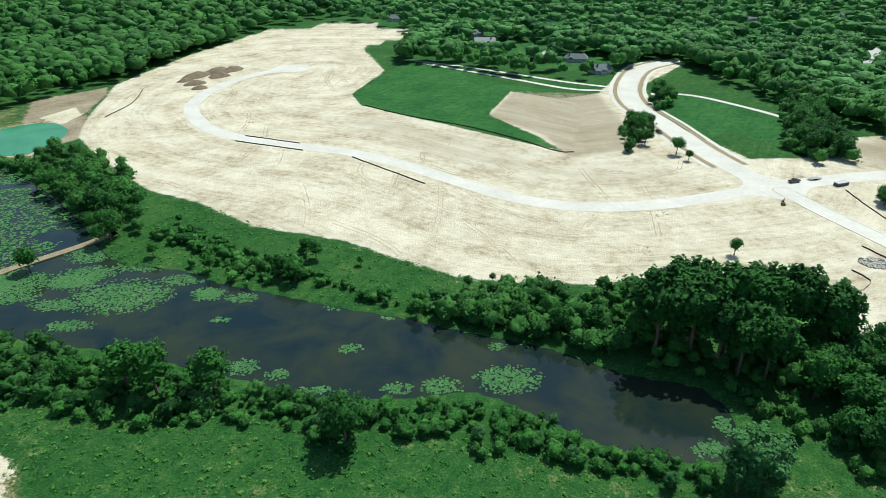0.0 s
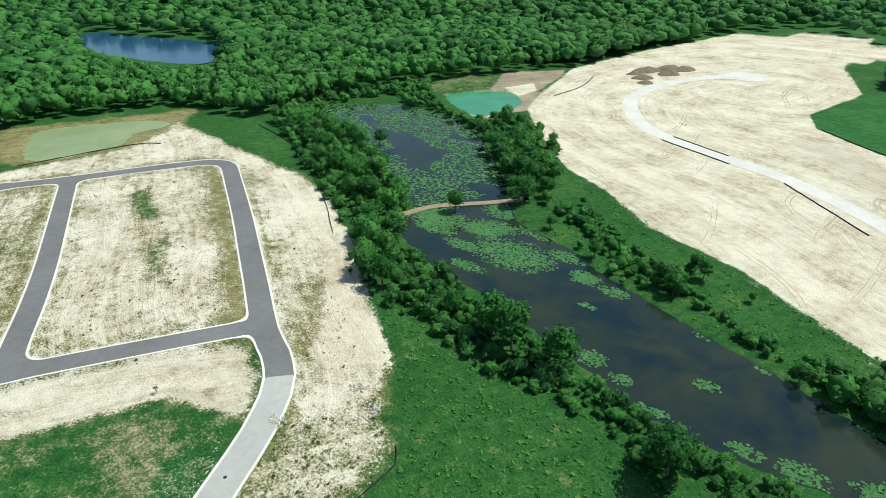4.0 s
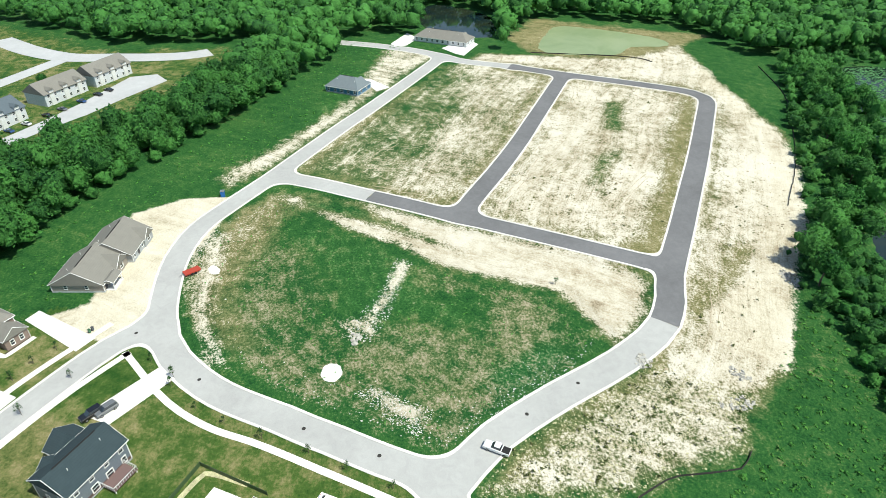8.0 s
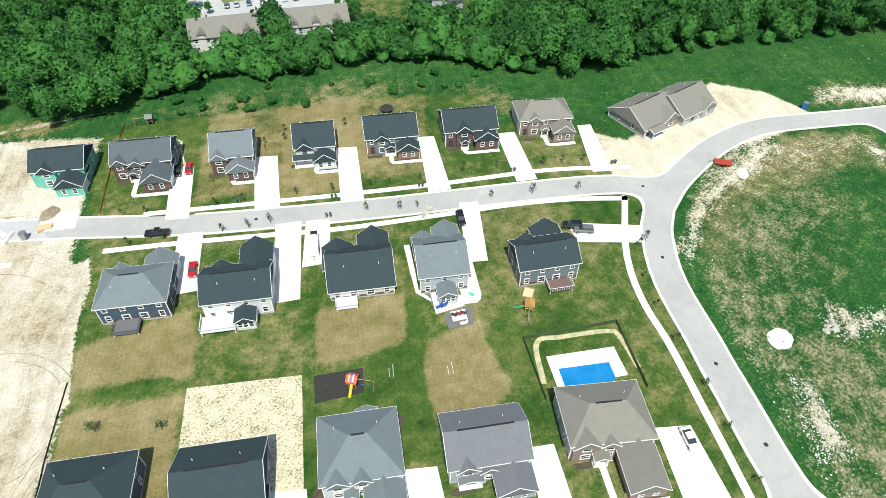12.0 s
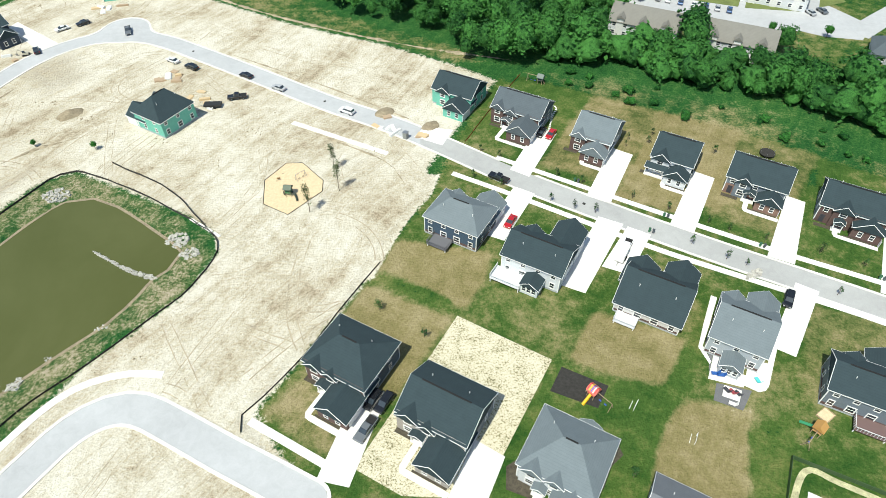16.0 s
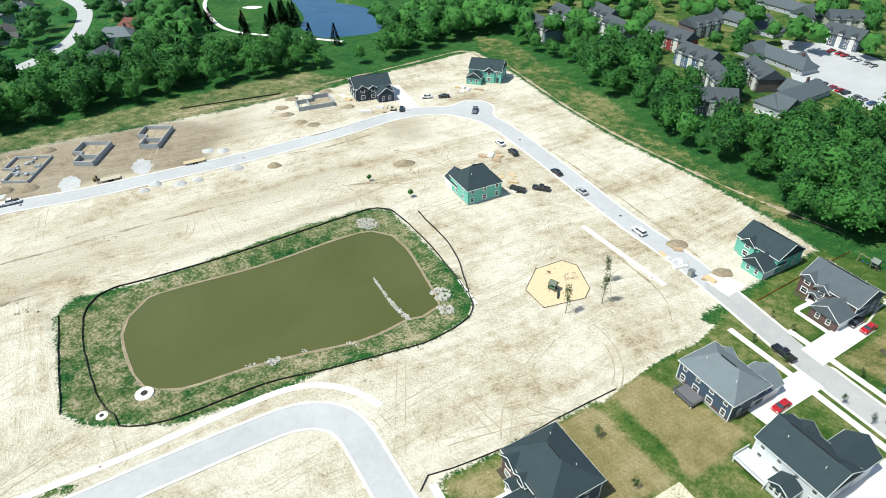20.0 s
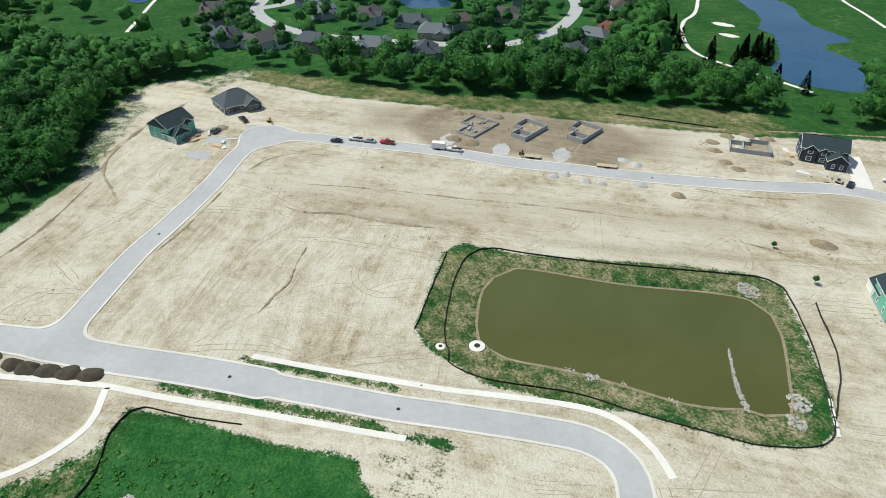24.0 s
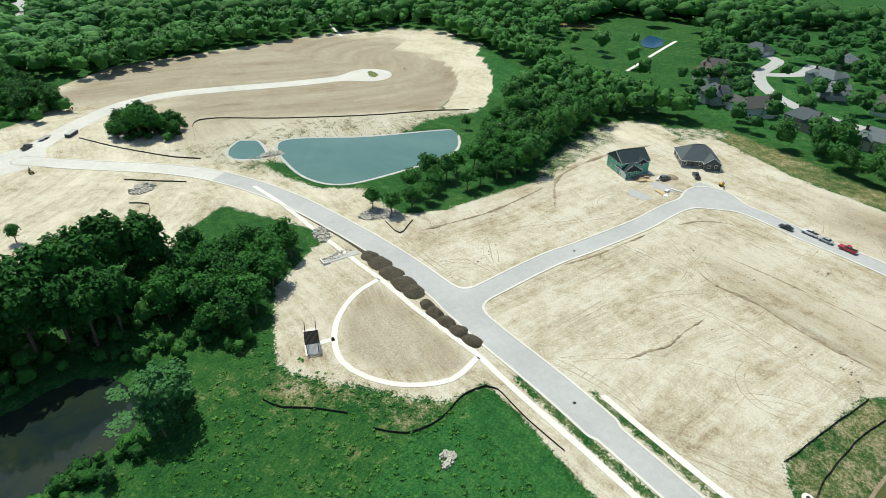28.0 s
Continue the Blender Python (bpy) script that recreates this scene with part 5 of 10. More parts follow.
def house(label, x, y, turn, w, d, eave, roof, wall, front=None, hip=0.0, rise=None, wing=None, gables=(), porch=None, deck=None, chimney=False, raw=False, back_wing=None, brick_base=0, group="family houses along the street", name="house", cross=None):
    """One house: body, roof, garage wing, front gables, porch, deck, windows. Its front faces local +y; turn: degrees."""
    w, d = w * 0.93, d * 0.94
    h = thing(name, label, "house", group, m=pose(x, y, 0, 0, 0, turn))
    rise = rise or d * 0.30
    X, Y = w / 2, d / 2
    two = eave > 4.2
    part("foundation", boxes((-X - 0.05, X + 0.05, -Y - 0.05, Y + 0.05, -0.3, 0.45)), BLOCK, h)
    part("wall", wall_body(-X, X, -Y, Y, eave, 0 if hip else rise, "x"), SIDING, h, color=wall)
    add_roof(h, roof, -X, X, -Y, Y, eave, rise, "x", 0.45, hip)
    for cx in (-X, X):
        for cy in (-Y, Y):
            part("corner_board", boxes((cx - 0.09, cx + 0.09, cy - 0.09, cy + 0.09, 0.4, eave - 0.05)), TRIM if not raw else SIDING, h, color=wall)
    if front:
        part("brick_front", boxes((-X - 0.04, X + 0.04, Y - 0.1, Y + 0.06, -0.05, eave if front[1] else 2.9)), BRICKWORK, h, color=front[0])
    fy = Y + 0.06 if front else Y
    if wing:
        side, ww, wd, we = wing  # side -1 or 1 along x, width, how far it stands out, eaves
        x0, x1 = (-X, -X + ww) if side < 0 else (X - ww, X)
        wr = ww * 0.36
        part("garage_wall", wall_body(x0, x1, Y - 1.0, Y + wd, we, wr, "y"), BRICKWORK if front else SIDING, h, color=front[0] if front else wall)
        add_roof(h, roof, x0, x1, Y - (d * 0.35), Y + wd, we, wr, "y", 0.4, 0, "garage_roof")
        for k in (-1, 1):
            put_window(h, "front", (x0 + x1) / 2 + k * ww * 0.2, Y + wd, 1.55, 0.95, 1.5)
        gx = x0 if side < 0 else x1
        ga = hung("garage_door", GARAGE_LEAF, h, pose(gx, Y + wd * 0.5, 0.05, 0, 0, 90 if side < 0 else -90))
        ga["label"] = "white panelled garage door"
    for gx, gw, ge in gables:
        gr = gw * 0.38
        part("gable_wall", wall_body(gx - gw / 2, gx + gw / 2, Y - 0.8, fy + 0.5, ge, gr, "y"), BRICKWORK if front and front[1] else SIDING, h, color=front[0] if front and front[1] else wall)
        add_roof(h, roof, gx - gw / 2, gx + gw / 2, 0.0, fy + 0.5, ge, gr, "y", 0.35, 0, "gable_roof")
        if ge > 3.5:
            put_window(h, "front", gx, fy + 0.5, ge - 1.0, 1.5, 1.35)
        put_window(h, "front", gx, fy + 0.5, 1.6, 1.6, 1.5)
    free = [k for k in np.linspace(-X + 1.4, X - 1.4, max(int(w / 2.7), 3)) if not (wing and ((wing[0] < 0 and k < -X + wing[1] + 0.6) or (wing[0] > 0 and k > X - wing[1] - 0.6))) and all(abs(k - g[0]) > g[1] / 2 + 0.5 for g in gables)]
    door_x = free[len(free) // 2] if free else 0
    hung("door", DOOR_LEAF, h, pose(door_x, fy, 0.25, 0, 0, 0) @ Matrix.Diagonal((1.1, 1, 1.05, 1)), (0.05, 0.05, 0.06))
    for k in free:
        if k != door_x:
            put_window(h, "front", k, fy, 1.65, 1.0, 1.5)
        if two:
            put_window(h, "front", k, fy, eave - 1.25, 1.0, 1.35)
    for k in np.linspace(-X + 1.5, X - 1.5, max(int(w / 3.0), 3)):
        if two:
            put_window(h, "back", k, Y, eave - 1.25, 1.0, 1.3)
        put_window(h, "back", k, Y, 1.6, 1.5 if abs(k) < 2 else 1.05, 1.6)
    for side in ("left", "right"):
        for k in (-Y * 0.45, Y * 0.35):
            put_window(h, side, k, X, 1.7, 0.9, 1.4)
            if two:
                put_window(h, side, k, X, eave - 1.25, 0.9, 1.3)
    if porch:
        px, pw, pd = porch
        part("porch_floor", boxes((px - pw / 2, px + pw / 2, Y, Y + pd, -0.1, 0.3)), CONCRETE, h)
        add_roof(h, roof, px - pw / 2, px + pw / 2, Y - 0.5, Y + pd, 2.75, 0.7, "x" if pw > 4 else "y", 0.2, 0, "porch_roof")
        for k in np.linspace(px - pw / 2 + 0.2, px + pw / 2 - 0.2, max(int(pw / 2.2), 2)):
            part("porch_column", boxes((k - 0.11, k + 0.11, Y + pd - 0.3, Y + pd - 0.08, 0.3, 2.75)), TRIM, h)
    if back_wing:
        bx, bw, bd, be = back_wing
        part("sunroom_wall", wall_body(bx - bw / 2, bx + bw / 2, -Y - bd, -Y + 1, be, bw * 0.3, "y"), SIDING, h, color=wall)
        add_roof(h, roof, bx - bw / 2, bx + bw / 2, -Y - bd, -Y + 2.0, be, bw * 0.3, "y", 0.3, 0, "sunroom_roof")
        for k in (-1, 0, 1):
            put_window(h, "back", bx + k * bw * 0.28, Y + bd, 1.6, bw * 0.22, 1.5)
    if deck:
        kx, kw, kd, kz, kc = deck
        part("deck", boxes((kx - kw / 2, kx + kw / 2, -Y - kd, -Y, kz - 0.2, kz)), PLASTIC, h, color=kc)
        for ax, bx, ay, by in ((kx - kw / 2, kx + kw / 2, -Y - kd, -Y - kd), (kx - kw / 2, kx - kw / 2, -Y - kd, -Y), (kx + kw / 2, kx + kw / 2, -Y - kd, -Y)):
            rail = bmesh.new()
            box(rail, ax - 0.05, bx + 0.05, ay - 0.05, by + 0.05, kz + 0.9, kz + 1.0)
            n = max(int(max(bx - ax, by - ay) / 0.5), 2)
            for k in range(n + 1):
                q = (ax + (bx - ax) * k / n, ay + (by - ay) * k / n)
                box(rail, q[0] - 0.04, q[0] + 0.04, q[1] - 0.04, q[1] + 0.04, kz, kz + 0.9)
            part("railing", rail, PLASTIC, h, color=kc if kc[0] == 0.13 else (0.66, 0.66, 0.65))
        for px_ in (kx - kw / 2 + 0.2, kx + kw / 2 - 0.2):
            part("deck_post", boxes((px_ - 0.09, px_ + 0.09, -Y - kd + 0.1, -Y - kd + 0.28, -0.1, kz - 0.2)), TRIM, h)
    if brick_base:
        part("base_wall", boxes((-X - 0.04, X + 0.04, -Y - 0.04, -Y + 0.3, -0.1, brick_base), (-X - 0.04, -X + 0.3, -Y + 0.3, Y - 1, -0.1, brick_base), (X - 0.3, X + 0.04, -Y + 0.3, Y - 1, -0.1, brick_base)), BRICKWORK, h, "dark brick base", color=BRICK_W)
    if chimney:
        part("chimney", boxes((X - 0.1, X + 0.7, -1, 0.3, -0.1, eave + rise + 0.6)), BRICKWORK, h, color=BRICK_W)
    # roof pipes
    for k in (-0.25, 0.3):
        p = bmesh.new()
        tube(p, (k * w, -d * 0.2, eave + rise * 0.55), (k * w, -d * 0.2, eave + rise * 0.6 + 0.55), 0.07)
        part("vent_pipe", p, TRIM, h)
    return h


RN, RS = -31.5, 148.5
# far side of the street
house("unfinished two-storey house in green sheathing, dark shingle roof", -11.9, -155.9, RN, 13.3, 10.6, 5.3, BLACK_ROOF, TEAL_W, wing=(-1, 6.4, 4.6, 3.2), gables=((2.6, 4.2, 5.0),), raw=True)
house("two-storey dark brick house, grey roof, front garage wing", -29.2, -145.6, RN, 15.2, 10.8, 5.3, MID_ROOF, SLATE_W, (BRICK_W, True), wing=(-1, 6.8, 6.0, 3.2), gables=((1.2, 3.6, 4.6), (5.2, 3.8, 5.2)), porch=(2.2, 2.6, 1.8))
house("two-storey brick house with grey shingle roof", -48.1, -133.4, RN, 10.8, 12.4, 5.3, GREY_ROOF, GREY_W, (BRICK_W, True), wing=(-1, 6.4, 3.6, 3.1), gables=((3.4, 4.0, 5.0),), porch=(0.4, 2.2, 1.5))
house("white two-storey house, black roof and front porch", -66.4, -123.1, RN, 10.9, 12, 5.3, BLACK_ROOF, WHITE_W, wing=(-1, 5.6, 3.4, 3.0), gables=((2.6, 4.6, 5.0),), porch=(3.0, 5.4, 2.0))
house("long dark two-storey house with brick base", -84.3, -113.2, RN, 14.6, 11.6, 5.3, BLACK_ROOF, SLATE_W, ((0.24, 0.15, 0.12), False), wing=(-1, 5.6, 3.4, 3.1), gables=((2.8, 3.6, 5.0),), porch=(0.6, 3.0, 1.6), hip=0.0)
house("dark-roofed brick house with twin front gables", -102.7, -101.8, RN, 15.2, 11.4, 5.3, BLACK_ROOF, SLATE_W, (BRICK_W, True), wing=(-1, 6.2, 2.2, 3.4), gables=((2.0, 4.2, 5.2),), porch=(2.0, 2.2, 2.0))
house("stone-fronted two-storey house, warm grey hipped roof", -121.8, -91.6, RN - 2, 15.4, 10.2, 5.4, TAN_ROOF, BEIGE_W, ((0.25, 0.19, 0.16), True), hip=3.5, wing=(-1, 5.6, 4.0, 3.4), gables=((3.2, 3.6, 5.2),), porch=(0.4, 2.0, 1.6))
house("broad one-storey house with tan-grey roof, dark entry", -146.4, -74.2, -6, 14.6, 14.6, 2.9, TAN_ROOF, (0.30, 0.27, 0.24), hip=0.0, rise=3.9, gables=((-3.4, 6.4, 2.9),), porch=(3.5, 5, 2.4), group="paired ranch houses")
house("one-storey house with grey hip roof on bare sand", -159.8, -70.6, -6, 14.8, 14.6, 2.9, TAN_ROOF, (0.35, 0.37, 0.38), hip=0.0, rise=3.9, gables=((-3.6, 5.6, 2.9),), group="paired ranch houses")
# near side of the street: backs to the gardens
house("navy two-storey house, grey hip roof, back deck", -9, -101.5, RS, 14.5, 11, 5.6, GREY_ROOF, NAVY_W, hip=4.0, wing=(1, 6.5, 5.0, 3.2), deck=(-1.6, 5.0, 3.8, 0.9, (0.13, 0.13, 0.14)), gables=((-3.5, 4, 5.0),), brick_base=1.1)
house("white two-storey house with dark roof and wide white deck", -25.5, -88.5, RS, 14.5, 10.5, 5.6, BLACK_ROOF, WHITE_W, wing=(1, 6.5, 6.0, 5.0), gables=((-3.5, 4.4, 5.2),), back_wing=(1.4, 4.0, 3.6, 2.8), deck=(-4.1, 7.0, 4.2, 1.3, (0.66, 0.67, 0.68)))
house("large ranch house, black gable roof, white walls", -48.5, -77.5, RS, 14.5, 13.5, 3.2, BLACK_ROOF, (0.62, 0.60, 0.58), rise=4.6, wing=(1, 6.5, 3.5, 3.0), gables=((-4.5, 6.5, 3.2),), deck=(-3.5, 4.5, 3.2, 0.8, (0.60, 0.61, 0.62)), brick_base=1.0)
house("grey two-storey house, pale grey roof, back sunroom", -62.5, -67, RS, 11, 12.5, 5.6, GREY_ROOF, GREY_W, ((0.35, 0.32, 0.30), False), wing=(1, 5.5, 3.0, 5.2), gables=((-3.0, 4.5, 5.2),), back_wing=(0.2, 3.8, 3.6, 2.8), brick_base=1.0)
house("slate-blue corner house, charcoal roof, red-brown deck", -80.5, -53, RS + 2, 14, 9.5, 5.6, BLACK_ROOF, SLATE_W, ((0.28, 0.20, 0.17), False), wing=(1, 6.5, 5.5, 3.2), gables=((-2.8, 3.8, 5.2),), porch=(-3.0, 5.0, 2.0), deck=(2.0, 5.4, 3.4, 0.9, (0.15, 0.10, 0.095)), brick_base=1.1)
# nearest row: fronts to the lower road
house("charcoal-roofed brick house with hip roof and side drive", 14, -64, RN, 14.5, 12.5, 5.6, BLACK_ROOF, NAVY_W, (BRICK_W, True), hip=4.5, wing=(-1, 6.5, 6.0, 3.2), gables=((4.2, 4.0, 5.2), (0.5, 3.0, 5.0)), porch=(1.6, 2.4, 2.2))
house("dark-roofed stone house on a strawed new lot", -3.5, -52.5, RN, 14.5, 12, 5.6, BLACK_ROOF, SLATE_W, ((0.36, 0.33, 0.30), True), wing=(-1, 6.5, 6.0, 3.2), gables=((4.4, 4.6, 5.2), (0.6, 3.0, 5.0)), porch=(2.0, 2.6, 1.8))
house("pale grey house, light grey hip roof", -23.5, -42.5, RN, 14, 12.5, 5.4, GREY_ROOF, (0.60, 0.61, 0.62), hip=5.0, wing=(-1, 6.2, 6.0, 3.2), gables=((4.0, 4.0, 5.0), (0.0, 3.0, 5.2)), porch=(2.0, 2.2, 1.8), back_wing=(-1.5, 3.6, 2.0, 2.8))
house("blue-grey house, grey gable roof", -40.5, -30, RN, 14.5, 10.5, 5.5, (0.15, 0.16, 0.175), (0.34, 0.38, 0.42), wing=(-1, 6.2, 4.5, 3.2), gables=((3.8, 3.4, 5.0), (0.0, 3.0, 3.6)), porch=(3.4, 4.0, 1.6))
house("stone and siding house, warm grey roof, beside a pool", -59.5, -19.5, RN - 3, 15.5, 11.5, 5.5, TAN_ROOF, (0.40, 0.40, 0.41), ((0.27, 0.20, 0.18), True), hip=4.0, wing=(-1, 6.2, 8.0, 3.3), gables=((4.6, 4.6, 5.2), (0.6, 3.0, 5.0)), porch=(2.0, 2.6, 2.0))
# scattered over the building land
house("blue one-storey house, grey roof, on the far lots", -285, -5.5, 60, 18, 13, 3.0, GREY_ROOF, (0.06, 0.16, 0.27), hip=4.5, rise=3.6, gables=((3, 5, 3.0),), group="lone new houses")
house("row of white villas with grey roofs beside the wooded pond", -358, 48, 60, 34, 13, 3.0, TAN_ROOF, WHITE_W, hip=5.0, rise=3.4, gables=((-10, 5, 3.0), (10, 5, 3.0), (0, 5, 3.0)), porch=(4, 5, 2), group="lone new houses")
house("new house in green sheathing, steep charcoal roof", 71.6, -148, -123, 12.5, 11.5, 5.6, BLACK_ROOF, TEAL_W, hip=3.5, rise=4.4, wing=(-1, 6.5, 3.5, 3.2), gables=((2.8, 4, 5.2),), raw=True, group="lone new houses")
house("finished dark navy house, black roof", 145, -196.8, 50, 16.0, 10.5, 5.6, BLACK_ROOF, (0.045, 0.06, 0.085), wing=(-1, 6.5, 4.5, 3.6), gables=((4.5, 4.2, 5.2), (0.2, 3.2, 5.0)), group="lone new houses")
house("green-sheathed house shell at the road bend", 110.5, -236.5, 12, 15, 10.5, 5.6, BLACK_ROOF, TEAL_W, wing=(1, 6.2, 4.0, 3.2), gables=((-2, 4.6, 5.2),), raw=True, group="lone new houses")
house("teal-sheathed house shell with open garage", 243.5, 24, 130, 13, 11.5, 5.6, BLACK_ROOF, TEAL_W, wing=(1, 7, 2.5, 3.2), gables=((-2.5, 4.4, 5.2),), raw=True, group="lone new houses")
house("dark grey one-storey house at the turning circle", 264, -1, 108, 16, 14, 3.2, MID_ROOF, (0.12, 0.115, 0.11), hip=5.0, rise=4.4, wing=(-1, 6.5, 2.5, 3.0), group="lone new houses")

# driveways and front walks
DRIVES = {
    "NH2": [(-33.3, -141.1), (-38, -137.9), (-27.9, -119.6), (-23.3, -122.8)], "NH3": [(-51.9, -130.9), (-56.9, -127.5), (-46.5, -108.5), (-41.2, -111.7)],
    "NH4": [(-71, -120.1), (-75.5, -117), (-64.1, -97.9), (-59.3, -101.1)], "NH5": [(-91.1, -109.6), (-94.8, -107), (-83.3, -86.7), (-78.2, -89.6)],
    "NH6": [(-109.1, -96.5), (-113.5, -93.8), (-103, -75.2), (-98.2, -77.9)], "NH7": [(-129.5, -84.3), (-132.9, -82.2), (-120.8, -64.7), (-116.4, -67.7)],
    "SH1": [(-23.6, -116), (-28.4, -113), (-19, -96.9), (-13.7, -99.5)], "SH2": [(-42.6, -104.1), (-48, -101.2), (-34.7, -80.4), (-29.5, -83.1)],
    "SH3": [(-48.8, -100.4), (-53.6, -97.4), (-45.6, -85.2), (-39.9, -88)], "SH4": [(-81.2, -81.5), (-85.2, -78.7), (-73, -62.5), (-69, -65.2)],
    "SH5": [(-96.1, -59.2), (-108.9, -47), (-105, -42.7), (-93.1, -53.1)], "TH1": [(13, -58.8), (7.2, -58), (13.5, -40), (19.2, -41.5)],
    "TH2": [(-8.3, -47.8), (-13.4, -44.3), (-8, -33.5), (-2.8, -37)], "TH3": [(-27.9, -36.2), (-32.5, -33), (-26.7, -22), (-21.7, -25.5)],
    "TH4": [(-46.7, -25.2), (-50.8, -22.7), (-44, -11), (-39, -14)], "TH5": [(-67, -12.8), (-72.3, -8.9), (-64.2, 6.4), (-56.9, 2.3)],
    "T1": [(-1.3, -142.6), (-9.3, -140.8), (-6, -133.9), (1.6, -138.2)], "NV": [(142.1, -207), (140.7, -211.4), (120.7, -195.5), (124.6, -190.3)],
    "BL": [(-300, 0.7), (-297.8, 5.2), (-286.1, 13.7), (-281.5, 7.3)]}
line = curve_points(NORTH_W, 6.0)[4:]
ahead = np.gradient(line, axis=0)
ahead /= np.linalg.norm(ahead, axis=1)[:, None]
aside = np.stack([-ahead[:, 1], ahead[:, 0]], 1)
for side in (-1, 1):
    tagged(ribbon("sidewalk", [tuple(q) for q in line + aside * 11.2 * side], 2.2, 0.07, HAUL_MAT, 0.1, 6.0), "pale new sidewalk along the north road", "sidewalk", "sidewalks", "structure")
    tagged(ribbon("verge", [tuple(q) for q in line + aside * 8.3 * side], 2.6, 0.045, SPOIL, 0.1, 6.0), "brown earth strip between road and walk", "verge", "earth verges", "structure")
for corners in DRIVES.values():
    tagged(slab("driveway", corners, 0.09, CONCRETE, 0.15), "bright white concrete driveway to the street", "driveway", "driveways", "structure")
WALKS = [[(-125.8, -62.5), (-107.1, -76.4), (-82, -90.4), (-61.6, -102.5), (-41.6, -114.8), (-20.2, -128.1)], [(-114.8, -55.1), (-103.8, -64.0), (-91.3, -72.1), (-72.6, -82.3), (-54, -92.6), (-34.4, -105.4), (-21, -114), (-8.1, -121.9)],
         [(-114.9, -56.2), (-108, -50.9), (-101.2, -45.6), (-94.9, -39.3), (-89.4, -31.5), (-85.4, -23.4), (-81.3, -16.2), (-77.3, -9.6), (-73.8, -3.7), (-69.9, 2.7), (-66.5, 8.2)], [(167, 150), (159.1, 131.4), (146.2, 106.9), (135.7, 85.7), (131.2, 76.4), (123, 62)],
         [(112.1, 39.5), (103.5, 26.1), (92.5, 7.7), (81.9, -9.5), (76.4, -18.7)], [(131.2, 77.4), (122.1, 79.8), (111.1, 78.6), (102.5, 74.7), (95.9, 68.5), (93.6, 60.1), (95, 50.4), (101.1, 41.5), (111, 38.7)],
         [(110.4, 7.8), (102.4, -4.2), (91.9, -21.0), (86.1, -30.4), (79.9, -42), (73.9, -52.6), (69.4, -58.8), (64.3, -62.4), (57.4, -64.1), (50.8, -63.6)], [(36.2, -146.4), (22.3, -138.5), (8.9, -130.9)], [(32.4, -53.1), (17.9, -44.2)], [(98.5, 78), (102.5, 74.7)], [(123, 62), (112.1, 39.5)]]
for line in WALKS:
    tagged(ribbon("sidewalk", line, 1.55, 0.08, CONCRETE), "narrow white concrete sidewalk", "sidewalk", "sidewalks", "structure")
# house fronts: middle, where the door is, how far the garage stands out
FRONTS = ((-29.2, -145.6, 2.2, 11.1), (-48.1, -133.4, 0.4, 9.4), (-66.4, -123.1, 0.2, 9.0), (-84.3, -113.2, 0.6, 8.9), (-102.7, -101.8, 2, 7.6), (-121.8, -91.6, 0.4, 8.8), (14, -64, 1.6, 11.9), (-3.5, -52.5, 2, 11.6), (-23.5, -42.5, 2, 11.9), (-59.5, -19.5, 2, 13.4))
for hx, hy, sx, gy in FRONTS:
    m = pose(hx, hy, 0, 0, 0, RN)
    path = [tuple((m @ Vector((sx, 5.6, 0))).xy), tuple((m @ Vector((sx, gy + 0.5, 0))).xy), tuple((m @ Vector((sx - 0.3, gy + 1.1, 0))).xy), tuple((m @ Vector((-7.3, gy + 1.2, 0))).xy)]
    tagged(ribbon("front_path", path, 1.2, 0.07, CONCRETE, step=1.0), "white concrete path to a front door", "path", "front paths", "structure")

# ---- trees, woods, reeds ----
rng = np.random.default_rng(7)


def ball_points(rings, sides):
    """Directions over a ball, and the triangles and quads between them; open below."""
    d = [(0.0, 0.0, 1.0)]
    for i in range(1, rings + 1):
        p = math.radians(128) * i / rings
        for k in range(sides):
            a = 2 * math.pi * (k + 0.5 * (i % 2)) / sides
            d.append((math.sin(p) * math.cos(a), math.sin(p) * math.sin(a), math.cos(p)))
    at = lambda i, k: 1 + (i - 1) * sides + k % sides
    tris = [(0, at(1, k), at(1, k + 1)) for k in range(sides)]
    for i in range(1, rings):
        for k in range(sides):
            o = i % 2
            tris += [(at(i, k), at(i + 1, k + o), at(i, k + 1)), (at(i, k + 1), at(i + 1, k + o), at(i + 1, k + 1 + o))] if o else [(at(i, k), at(i + 1, k), at(i + 1, k + 1)), (at(i, k), at(i + 1, k + 1), at(i, k + 1))]
    return np.array(d), np.array(tris)


